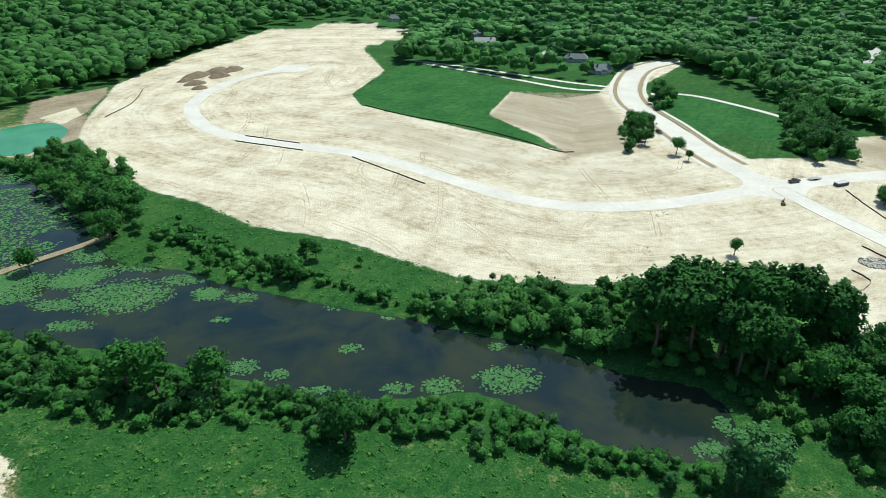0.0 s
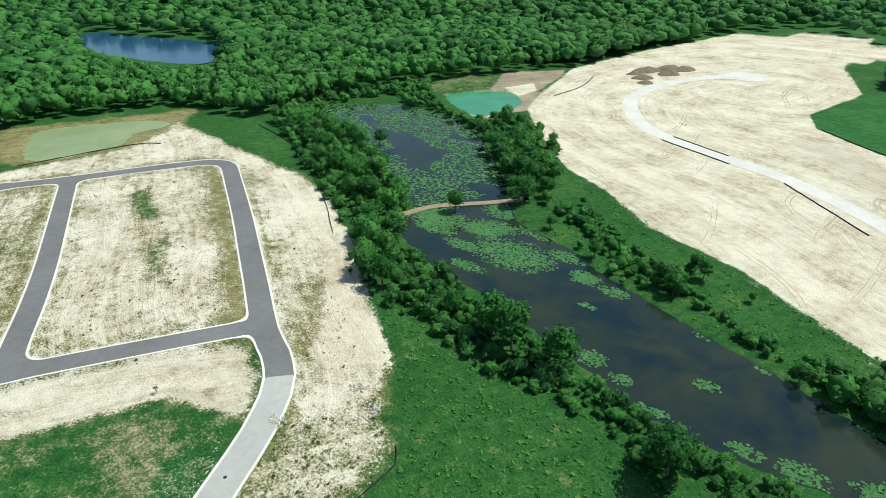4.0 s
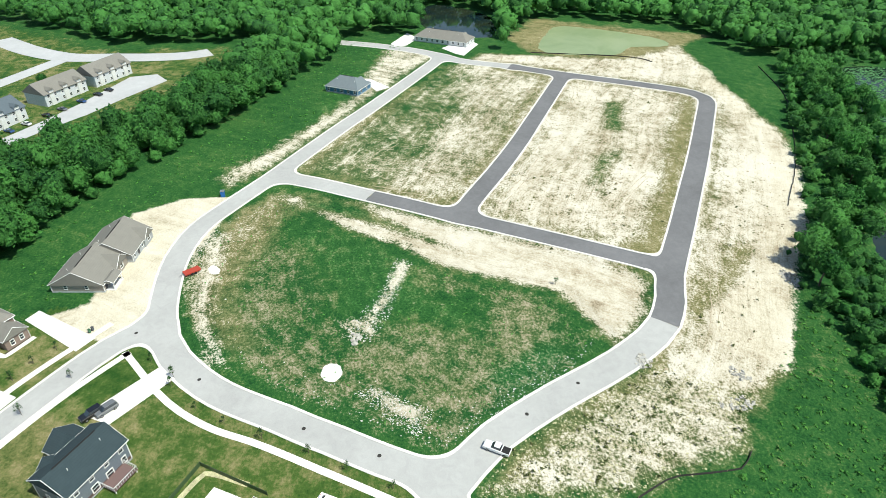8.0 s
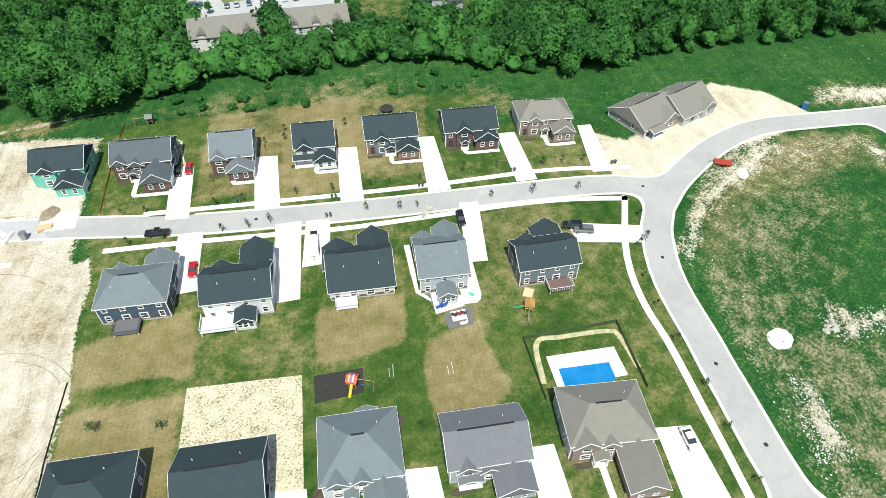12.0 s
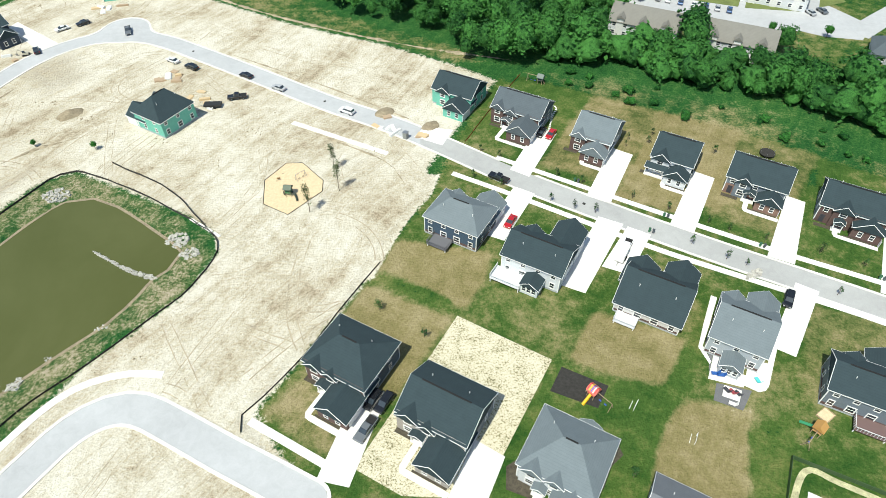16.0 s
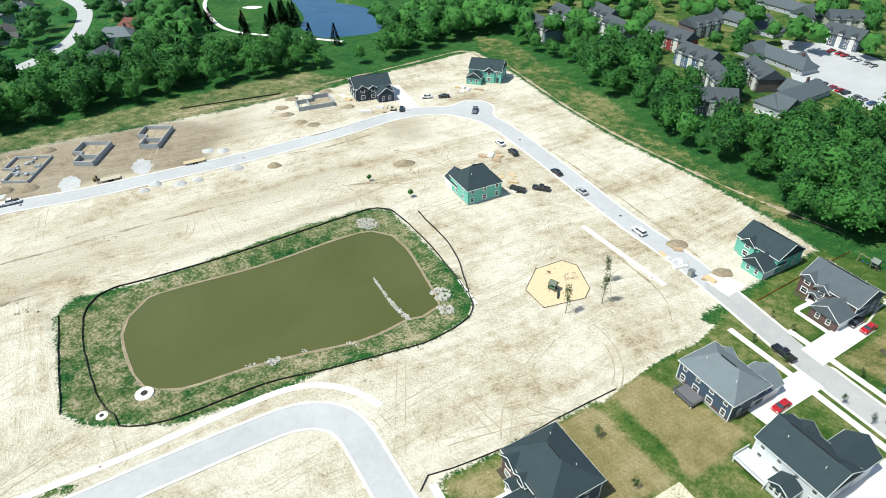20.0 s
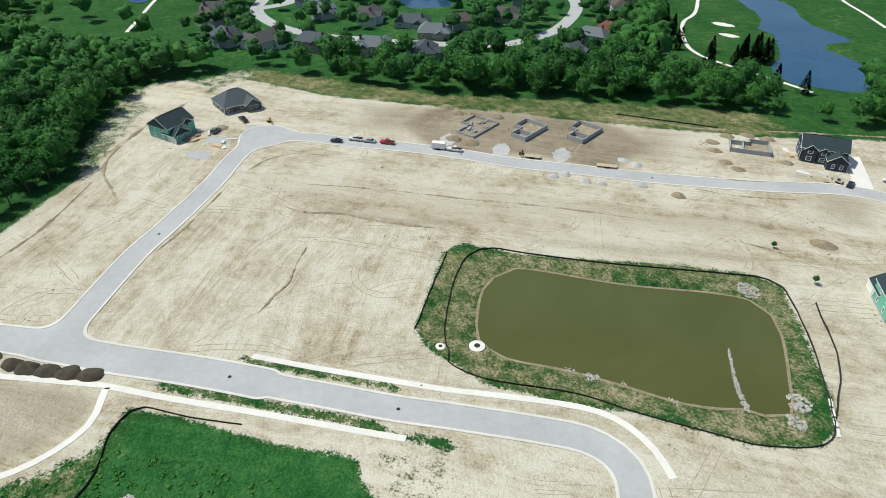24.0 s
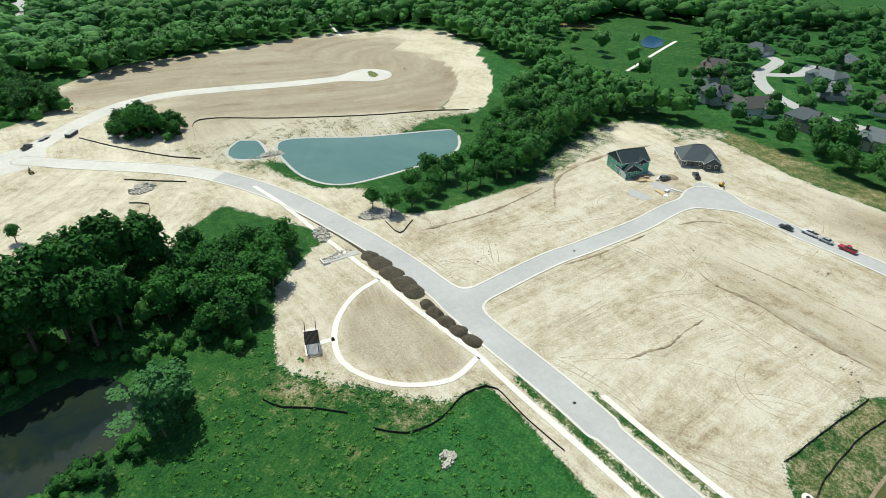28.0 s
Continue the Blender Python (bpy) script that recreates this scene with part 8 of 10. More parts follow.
# ---- playground ----
PLAY = [(39.2, -112), (40.2, -121.1), (35.6, -127.8), (31.3, -127.9), (25.2, -120.4), (25, -116.2), (32.6, -107.9)]
tagged(slab("playground", PLAY, 0.06, WOODCHIP, 0.1), "yellow woodchip playground in bare earth", "playground", kind="structure")
edge = thing("playground_border", "dark timber edging round the woodchips", "edging")
for a, b in zip(PLAY, PLAY[1:] + PLAY[:1]):
    bm = bmesh.new()
    tube(bm, (*a, 0.1), (*b, 0.1), 0.09, n=4)
    part("edging", bm, FABRIC, edge)
play = thing("play_tower", "small green play tower with a dark curved slide", "play equipment", m=pose(33.2, -115.3, 0.05, 0, 0, 170) @ Matrix.Diagonal((0.8, 0.8, 0.85, 1)))
for sx in (-0.9, 0.9):
    for sy in (-0.9, 0.9):
        part("post", boxes((sx - 0.07, sx + 0.07, sy - 0.07, sy + 0.07, 0, 2.8)), TIMBER, play)
part("platform", boxes((-1, 1, -1, 1, 1.2, 1.35)), PLASTIC, play, color=(0.10, 0.22, 0.10))
part("roof", roof_mesh("roof", -1.2, 1.2, -1.2, 1.2, 2.8, 0.8, "x", 0.1), PLASTIC, play, color=(0.06, 0.09, 0.06))
bm = bmesh.new()
pts = [(1 + 0.25 * k, -0.15 * k * k * 0.18, 1.3 - 0.12 * k) for k in range(11)]
for a, b in zip(pts[:-1], pts[1:]):
    tube(bm, a, b, 0.35, n=8)
part("slide", bm, PLASTIC, play, color=(0.03, 0.04, 0.03))
bm = bmesh.new()
for k in range(5):
    box(bm, -1.7, -1.0, -0.4, 0.4, 0.25 * k, 0.25 * k + 0.08)
part("steps", bm, PLASTIC, play, color=(0.04, 0.05, 0.04))
swing = thing("swing_frame", "steel swing frame with two seats", "swing", m=pose(30.9, -121.4, 0.05, 0, 0, 41) @ Matrix.Diagonal((0.8, 0.7, 0.9, 1)))
for sx in (-1.8, 1.8):
    for sy in (-0.9, 0.9):
        bm = bmesh.new()
        tube(bm, (sx, sy, 0), (sx, 0, 2.3), 0.06)
        part("leg", bm, STEEL, swing)
bm = bmesh.new()
tube(bm, (-1.8, 0, 2.3), (1.8, 0, 2.3), 0.06)
part("beam", bm, STEEL, swing)
for sx in (-0.8, 0.8):
    part("seat", boxes((sx - 0.25, sx + 0.25, -0.12, 0.12, 0.5, 0.56), (sx - 0.24, sx - 0.22, -0.01, 0.01, 0.56, 2.3), (sx + 0.22, sx + 0.24, -0.01, 0.01, 0.56, 2.3)), TYRE, swing)
for x, y in ((36.6, -121.1),):
    b = thing("rider", "small spring rider on woodchips", "play equipment", m=pose(x, y, 0.05))
    part("seat", boxes((-0.4, 0.4, -0.15, 0.15, 0.4, 0.7)), PLASTIC, b, color=(0.2, 0.12, 0.05))
    part("spring", boxes((-0.1, 0.1, -0.1, 0.1, 0, 0.4)), STEEL, b)

# concrete flow bars at the pond's dirt edge
for k in range(4):
    q = np.array((55.0, -106.7)) + np.array((-6.6, 5.1)) * k / 3
    ob = tagged(new("kerb_stone", unit_mesh("kerb_stone", CONCRETE, (-1.1, 1.1, -0.35, 0.35, -0.1, 0.25))), "white concrete bar lying on earth", "concrete bar", "concrete bars")
    ob.matrix_world = pose(q[0], q[1], 0, 0, 0, 142)

# ---- garden pool, patios, play sets ----
POOLBOX = [(-63.5, -36.1), (-75.6, -28.9), (-72.4, -22.9), (-60.0, -30)]
tagged(slab("pool_terrace", POOLBOX, 0.1, CONCRETE, 0.15), "white concrete terrace round a pool", "terrace", kind="structure")
tagged(slab("pool_water", [(-63.2, -32.6), (-71.9, -27.2), (-69.8, -23.6), (-61.1, -29.0)], 0.125, POOL_W, 0.02), "bright blue swimming pool water", "water", kind="structure")


def board_fence(line, h, mat, color, label, name="garden_fence"):
    f = thing(name, label, "fence", "garden fences")
    for a, b in zip(line[:-1], line[1:]):
        n = max(int(math.dist(a, b) / 2.4), 1)
        t = math.degrees(math.atan2(b[1] - a[1], b[0] - a[0]))
        L = math.dist(a, b) / n
        for k in range(n):
            q = (a[0] + (b[0] - a[0]) * (k + 0.5) / n, a[1] + (b[1] - a[1]) * (k + 0.5) / n)
            hung("panel", unit_mesh("panel", mat, (-L / 2 + 0.05, L / 2 - 0.05, -0.03, 0.03, 0.05, h), (-L / 2, -L / 2 + 0.1, -0.05, 0.05, -0.1, h + 0.08)), f, pose(q[0], q[1], 0, 0, 0, t), color)


board_fence([(-63.1, -42.0), (-80.8, -32.4), (-72.7, -18.7)], 1.2, PLASTIC, (0.05, 0.09, 0.04), "low dark green hedge-like mesh fence")
board_fence([(-63.1, -42.0), (-56.1, -29.4)], 1.2, PLASTIC, (0.05, 0.09, 0.04), "low dark green hedge-like mesh fence")
tagged(ribbon("earth_ring", [(-58.6, -32.2), (-64.6, -39.6), (-69.4, -37.4), (-77.8, -32.2), (-78.6, -29.8), (-75.4, -22.6)], 1.1, 0.03, STRAW, 0.06, 1.0), "pale dry earth ring left round the pool works", "bare earth", kind="structure")
tagged(slab("strawed_lot", [(-6.8, -75.5), (-24.8, -63.9), (-8.6, -37.2), (4.6, -38.2), (12.9, -43.3)], 0.03, STRAWED, 0.06), "cream straw mulch over a newly seeded lot", "straw mulch", kind="structure")
MAT = [(-26.4, -62.2), (-34.6, -57.6), (-31.6, -53), (-23.3, -57)]
tagged(slab("play_mat", MAT, 0.06, FABRIC, 0.06), "black rubber play mat on the lawn", "play mat")


def play_set(x, y, turn, tower, slide, roof):
    p = thing("play_set", "wooden garden play set with slide and swings", "play equipment", "garden play sets", m=pose(x, y, 0.03, 0, 0, turn))
    for sx in (-0.7, 0.7):
        for sy in (-0.7, 0.7):
            part("post", boxes((sx - 0.06, sx + 0.06, sy - 0.06, sy + 0.06, 0, 2.5)), TIMBER, p)
    part("platform", boxes((-0.8, 0.8, -0.8, 0.8, 1.2, 1.3)), PLASTIC, p, color=tower)
    canopy = part("roof", roof_mesh("roof", -0.9, 0.9, -0.9, 0.9, 2.4, 0.8, "x", 0.15), PLASTIC, p, color=roof)
    if roof[0] > 0.6:
        # striped canopy
        for k, c in enumerate(((0.7, 0.06, 0.05), (0.75, 0.6, 0.05), (0.05, 0.15, 0.5), (0.75, 0.75, 0.72), (0.7, 0.06, 0.05))):
            strip = roof_mesh("stripe", -0.95 + 0.4 * k, -0.75 + 0.4 * k, -0.9, 0.9, 2.43, 0.8, "x", 0.0)
            part("stripe", strip, PLASTIC, canopy, color=c)
    lad = bmesh.new()
    for k in range(5):
        box(lad, -0.8 - 0.12 * (5 - k), -0.72 - 0.12 * (5 - k), -0.3, 0.3, 0.22 * k + 0.1, 0.22 * k + 0.16)
    part("ladder", lad, TIMBER, p)
    bm = bmesh.new()
    tube(bm, (0, -0.8, 1.3), (0.1, -3.0, 0.3), 0.3, n=6)
    part("slide", bm, PLASTIC, p, color=slide)
    bm = bmesh.new()
    tube(bm, (0.8, 0, 2.2), (4.2, 0, 2.2), 0.07, n=5)
    part("beam", bm, TIMBER, p)
    for sy in (-0.8, 0.8):
        bm = bmesh.new()
        tube(bm, (4.2, 0, 2.2), (4.2, sy, 0), 0.06, n=5)
        part("leg", bm, TIMBER, p)
    for sx in (1.8, 3.0):
        part("seat", boxes((sx - 0.25, sx + 0.25, -0.12, 0.12, 0.5, 0.55)), PLASTIC, p, color=(0.05, 0.1, 0.4))


play_set(-31, -55.7, 130, (0.55, 0.12, 0.08), (0.75, 0.45, 0.02), (0.65, 0.15, 0.12))
play_set(-69.5, -46.5, 40, (0.50, 0.30, 0.12), (0.05, 0.25, 0.12), (0.45, 0.25, 0.08))
play_set(-37.3, -164, -30, (0.10, 0.12, 0.11), (0.05, 0.15, 0.09), (0.12, 0.15, 0.13))
tr = thing("trampoline", "round black garden trampoline", "trampoline", m=pose(-92.7, -126, 0))
bm = bmesh.new()
tube(bm, (0, 0, 0.75), (0, 0, 0.85), 2.0, n=24)
part("mat", bm, FABRIC, tr)
for k in range(6):
    bm = bmesh.new()
    a = k * math.pi / 3
    tube(bm, (1.9 * math.cos(a), 1.9 * math.sin(a), 0), (1.9 * math.cos(a), 1.9 * math.sin(a), 1.6), 0.04, n=5)
    part("leg", bm, STEEL, tr)
for outline, top in (([(-69.4, -65.1), (-70.2, -64.8), (-65, -56.2), (-64, -55.3), (-62.6, -55.1), (-60.4, -56.6), (-63.4, -62.3), (-66.8, -61.3)], 0.07), ([(-57.4, -64.6), (-58.9, -64.2), (-57.3, -60.9), (-61.7, -58.7), (-60.1, -56.2), (-54, -58.4)], 0.074),
                     ([(-61.5, -78.7), (-62.6, -78), (-58.2, -70.4), (-55.5, -66), (-55.9, -62.1), (-55.4, -61.6), (-54.5, -65.7), (-57.4, -71.3)], 0.07), ([(-56.6, -56.9), (-59.5, -55.5), (-58.2, -53.2), (-55.4, -54.6)], 0.085)):
    tagged(slab("patio", outline, top, CONCRETE, 0.1), "white concrete garden patio beside the grey house", "patio", "patio slabs", "structure")
for outline in ([(-55.3, -57.4), (-61.4, -55.4), (-58.2, -51.4), (-53.5, -53.8)], [(-56.3, -65.2), (-57.3, -64.6), (-54.6, -59.6), (-55.4, -62)]):
    tagged(slab("gravel_bed", outline, 0.05, ASPHALT, 0.08), "dark grey gravel bed beside the patio", "gravel", "gravel beds", "structure")


def lounger(x, y, turn, color, label):
    s = thing("sun_lounger", label, "garden seat", "patio seats", m=pose(x, y, 0.07, 0, 0, turn))
    part("seat", boxes((-0.35, 0.35, -0.7, 0.5, 0.3, 0.42)), PLASTIC, s, color=color)
    b = boxes((-0.35, 0.35, -0.06, 0.06, 0, 0.8))
    bmesh.ops.transform(b, matrix=pose(0, 0.5, 0.36, -25), verts=b.verts)
    part("backrest", b, PLASTIC, s, color=color)
    for sx in (-0.3, 0.3):
        for sy in (-0.6, 0.4):
            part("leg", boxes((sx - 0.03, sx + 0.03, sy - 0.03, sy + 0.03, 0, 0.3)), STEEL, s)


for x, y, t, c in ((-56.6, -55.6, 30, (0.05, 0.05, 0.06)), (-57.5, -55.2, 30, (0.30, 0.06, 0.07)), (-58.4, -54.8, 30, (0.05, 0.05, 0.06)), (-55.6, -59.3, 80, (0.03, 0.10, 0.32)), (-56.6, -58.9, 80, (0.03, 0.10, 0.32)), (-63.2, -57.4, 10, (0.1, 0.5, 0.5)), (-56.6, -52.7, 60, (0.7, 0.68, 0.66))):
    lounger(x, y, t, c, "patio lounger with a " + {0.05: "black", 0.30: "dark red", 0.03: "blue", 0.1: "turquoise", 0.7: "white"}[c[0]] + " cushion")
# soccer goals in the gardens
for x, y, t in ((-47.5, -46, 60), (-38.5, -53, 55)):
    gl = thing("goal", "small white garden goal frame", "goal", "goals", m=pose(x, y, 0, 0, 0, t))
    for nm, a, b in (("post", (-1, 0, 0), (-1, 0, 1.2)), ("post", (1, 0, 0), (1, 0, 1.2)), ("crossbar", (-1, 0, 1.2), (1, 0, 1.2)), ("ground_bar", (-1, -0.8, 0.05), (1, -0.8, 0.05))):
        bm = bmesh.new()
        tube(bm, a, b, 0.05, n=5)
        part(nm, bm, TRIM, gl)
# planting beds before the houses
for hx, hy, sx, gy in FRONTS + ((-40.5, -30, 0, 9.4),):
    m = pose(hx, hy, 0, 0, 0, RN)
    for x0, x1, y0, y1 in ((-6.6, 0.3, gy + 0.05, gy + 0.5), (2.9, 6.8, 6.0, 7.2)):
        tagged(slab("planting_bed", [tuple((m @ Vector(p)).xy) for p in ((x0, y0, 0), (x1, y0, 0), (x1, y1, 0), (x0, y1, 0))], 0.05, MULCH, 0.1), "brown mulched planting bed by a house front", "planting bed", "planting beds")

# ---- shelter and its half-round walk ----
sh = thing("shelter", "small black steel pergola on a concrete slab", "pergola", m=pose(99.2, 79.3, 0, 0, 0, 38))
part("slab", boxes((-5.2, 5.2, -1.9, 1.9, -0.1, 0.12)), CONCRETE, sh)
for sx in (-4.4, 0, 4.4):
    for sy in (-1.4, 1.4):
        part("post", boxes((sx - 0.1, sx + 0.1, sy - 0.1, sy + 0.1, 0.12, 2.7)), FABRIC, sh)
for sy in (-1.4, 1.4):
    part("beam", boxes((-4.7, 4.7, sy - 0.1, sy + 0.1, 2.7, 2.95)), FABRIC, sh)
for k in range(15):
    part("rafter", boxes((-4.55 + 0.35 * k, -4.40 + 0.35 * k, -1.8, 1.8, 2.95, 3.12)), FABRIC, sh)
part("table", boxes((1.2, 3.4, -0.8, 0.8, 0.75, 0.85), (2.1, 2.5, -0.3, 0.3, 0.12, 0.75)), PLASTIC, sh, color=(0.2, 0.28, 0.30))

# ---- foundations under construction ----
def foundation(x, y, turn, w, d, notch, label, h=2.0, seat=-0.2, slabbed=True):
    f = thing("foundation", label, "foundation", "house foundations", m=pose(x, y, seat, 0, 0, turn))
    X, Y, t = w / 2, d / 2, 0.26
    runs = [((-X, -Y), (X, -Y)), ((X, -Y), (X, Y)), ((X, Y), (0, Y)), ((0, Y), (0, Y - notch)), ((0, Y - notch), (-X, Y - notch)), ((-X, Y - notch), (-X, -Y)), ((-X * 0.35, -Y), (-X * 0.35, Y - notch))]
    for a, b in runs:
        part("wall", boxes((min(a[0], b[0]) - t / 2, max(a[0], b[0]) + t / 2, min(a[1], b[1]) - t / 2, max(a[1], b[1]) + t / 2, -0.2, h)), BLOCK, f)
    if slabbed:
        part("slab", boxes((-X * 0.35, X, -Y, Y - notch * 0.3, -0.1, h * 0.22)), TRACK_EARTH, f)
    for k in range(5):
        q = -X + w * k / 4
        part("brace", boxes((q - 0.05, q + 0.05, Y + 0.5, Y + 0.62, 0, h * 0.8)), TIMBER, f)
    return f


foundation(200.5, -105.5, -60, 15, 10, 3.5, "fresh grey concrete house foundation in dug earth")
foundation(191.5, -125, -60, 15, 10, 3.5, "grey concrete foundation with garage slab")
foundation(159.5, -178, -128, 14, 10, 3.0, "concrete foundation at the earth bank")
ex = foundation(211, -88, -58, 17, 12, 4.0, "dug basement with low footings and braces", 1.1, -0.2, False)
g = random.Random(3)
for k in range(14):
    px, py = g.uniform(-7.5, 7.5), g.uniform(-5, 4)
    part("footing", boxes((px - 0.5, px + 0.5, py - 0.5, py + 0.5, 0, 0.9)), BLOCK, ex)

# ---- worked earth: windrows, wheel tracks, clods ----
def earth_ridge(line, wide, high, seed):
    g = np.random.default_rng(seed)
    c = curve_points(line, 0.9)
    t = np.gradient(c, axis=0)
    t /= np.linalg.norm(t, axis=1)[:, None] + 1e-9
    s = np.stack([-t[:, 1], t[:, 0]], 1)
    n = len(c)
    swell = np.clip(0.62 + 0.55 * np.sin(np.arange(n) * 0.31 + seed) * np.sin(np.arange(n) * 0.113 + 2 * seed) + g.normal(0, 0.25, n), 0.12, 1.5) * np.clip(np.minimum(np.arange(n), n - 1 - np.arange(n)) / 4, 0.1, 1)
    verts, faces = [], []
    for i in range(n):
        for f, z in ((-1, -0.05), (-0.45, 0.7), (0.1, 1.0), (0.55, 0.55), (1, -0.05)):
            w = wide * swell[i] * f + g.normal(0, 0.10)
            verts.append((c[i, 0] + s[i, 0] * w, c[i, 1] + s[i, 1] * w, z * high * swell[i] * g.uniform(0.6, 1.3) if z > 0 else -0.05))
    for i in range(n - 1):
        for e in range(4):
            k = 5 * i + e
            faces.append((k, k + 5, k + 6, k + 1))
    return tagged(new("earth_ridge", mesh_from("earth_ridge", verts, faces, TRACK_EARTH)), "low ragged ridge of dark dug earth on graded land", "ridge", "earth ridges")


for k, (line, w, h) in enumerate((([(175, -8), (169, -14), (164, -25), (156, -35), (145, -53)], 0.7, 0.4), ([(188, -15), (180, -31), (171, -47), (159, -66), (153, -77), (140, -99)], 0.5, 0.15),
                                  ([(151, -12), (142, -7), (135, -4), (131, 0), (125, 5)], 0.7, 0.35), ([(193, 8), (182, 15), (171, 22), (161, 30)], 0.6, 0.25),
                                  ([(203, 0), (209, -7), (211, -16), (207, -26)], 0.8, 0.3), ([(146, -88), (138, -101), (128, -115)], 0.4, 0.15),
                                  ([(203, -142), (197, -149), (192, -159), (181, -171), (174, -186)], 0.9, 0.4), ([(150, -148), (142, -155), (136, -167)], 0.6, 0.3),
                                  ([(141, -139), (132, -150), (123, -168)], 0.6, 0.25), ([(198, 42), (225, 47), (255, 34), (275, 18)], 1.0, 0.4), ([(163, 78), (185, 62), (212, 50)], 0.8, 0.35),
                                  ([(112, -130), (104, -137), (92, -143)], 0.6, 0.3), ([(28, -140), (10, -128), (4, -118)], 0.4, 0.2), ([(60, -185), (30, -166), (2, -146)], 0.35, 0.15),
                                  ([(-30, -178), (10, -192), (60, -218), (110, -255)], 0.9, 0.35), ([(115, -250), (135, -262), (150, -235), (170, -195)], 0.9, 0.4))):
    earth_ridge(line, w, h, k + 3)

WORKED = [(np.array([(160, 95), (205, 45), (290, 10), (255, -40), (228, -89), (192, -143), (165, -186), (130, -255), (30, -195), (-15, -165), (10, -91), (32, -55), (70, -30), (110, 35), (140, 100)], float), 150, ((57, 6), (57, 10), (57, 16), (-34, 9), (80, 30))),
          (np.array([(-215, 450), (-190, 340), (-130, 260), (-70, 220), (0, 182), (90, 170), (140, 160), (140, 290), (60, 280), (-40, 345), (-60, 400), (-50, 500), (-90, 690), (-170, 660)], float), 90, ((-33, 9), (-38, 14), (75, 25), (110, 20))),
          (np.array([(180, 300), (210, 230), (275, 130), (340, 135), (375, 165), (390, 250), (320, 290)], float), 70, ((-48, 12), (-48, 20))),
          (np.array([(-310, 85), (-265, 160), (-150, 130), (-90, 85), (-130, 70), (-180, 0), (-240, 0)], float), 60, ((59, 4), (-31, 4)))]


def wheel_tracks():
    g = np.random.default_rng(77)
    verts, faces = [], []
    for outline, count, headings in WORKED:
        lo, hi = outline.min(0), outline.max(0)
        made = 0
        while made < count:
            p = g.uniform(lo, hi)
            if inside_distance(p[:1], p[1:], outline)[0] > -3:
                continue
            made += 1
            mean, spread = headings[int(g.integers(len(headings)))]
            a = math.radians(mean + g.normal(0, spread) + 180 * int(g.integers(2)))
            bend, change = g.normal(0, 0.006), g.normal(0, 0.0012)
            if g.random() < 0.15:
                bend = g.choice((-1, 1)) * g.uniform(0.05, 0.12)
            path = [p]
            for _ in range(int(g.integers(8, 30))):
                p = p + 2.2 * np.array((math.cos(a), math.sin(a)))
                a += bend * 2.2
                bend += change
                path.append(p)
            c = np.array(path)
            ok = (inside_distance(c[:, 0], c[:, 1], outline) < 0) & (road_field(c[:, 0], c[:, 1]) > 1.5) & (haul_field(c[:, 0], c[:, 1]) > 1.5) & (inside_distance(c[:, 0], c[:, 1], np.array(POND_BANK, float)) > 2)
            t = np.gradient(c, axis=0)
            t /= np.linalg.norm(t, axis=1)[:, None]
            s = np.stack([-t[:, 1], t[:, 0]], 1)
            half = g.uniform(0.05, 0.19) * (2.0 if count in (90, 70) else 1.0)
            for off in (-0.95, 0.95):
                base = len(verts)
                for q, e in zip(c, s):
                    w = half * g.uniform(0.35, 1.2)
                    m = q + e * (off + g.normal(0, 0.08))
                    verts += [(*(m + e * w), 0.012 + 0.008 * (made % 3)), (*(m - e * w), 0.012 + 0.008 * (made % 3))]
                for i in range(len(c) - 1):
                    if ok[i] and ok[i + 1] and g.random() < 0.88:
                        k = base + 2 * i
                        faces.append((k, k + 1, k + 3, k + 2))
    ob = new("tyre_tracks", mesh_from("tyre_tracks", verts, faces, TRACK_FAINT))
    return tagged(ob, "faint paired tyre tracks in graded earth", "tyre tracks", kind="stuff")


def clods():
    g = np.random.default_rng(78)
    octa = np.array([(1, 0, 0), (0, 1, 0), (-1, 0, 0), (0, -1, 0), (0, 0, 0.8), (0, 0, -0.5)])
    tri = ((0, 1, 4), (1, 2, 4), (2, 3, 4), (3, 0, 4), (1, 0, 5), (2, 1, 5), (3, 2, 5), (0, 3, 5))
    verts, faces = [], []
    for outline, count, _ in WORKED:
        lo, hi = outline.min(0), outline.max(0)
        for _ in range(int(count * 1.3)):
            c = g.uniform(lo, hi)
            many, wide = (int(g.integers(1, 4)), 2.0) if g.random() < 0.75 else (int(g.integers(8, 22)), g.uniform(1.5, 4))
            for _ in range(many):
                p = c + g.normal(0, wide, 2) * (1, 0.6)
                if inside_distance(p[:1], p[1:], outline)[0] > 0 or road_field(p[:1], p[1:])[0] < 1 or haul_field(p[:1], p[1:])[0] < 1 or inside_distance(p[:1], p[1:], np.array(POND_BANK, float))[0] < 1:
                    continue
                s = g.uniform(0.12, 0.38)
                b = len(verts)
                verts += [tuple(v * s * g.uniform(0.6, 1.4, 3) + (*p, 0.03)) for v in octa]
                faces += [tuple(b + i for i in f) for f in tri]
    ob = new("earth_clods", mesh_from("earth_clods", verts, faces, SPOIL))
    return tagged(ob, "scattered brown clods on graded earth", "clods", kind="stuff")


wheel_tracks()
clods()

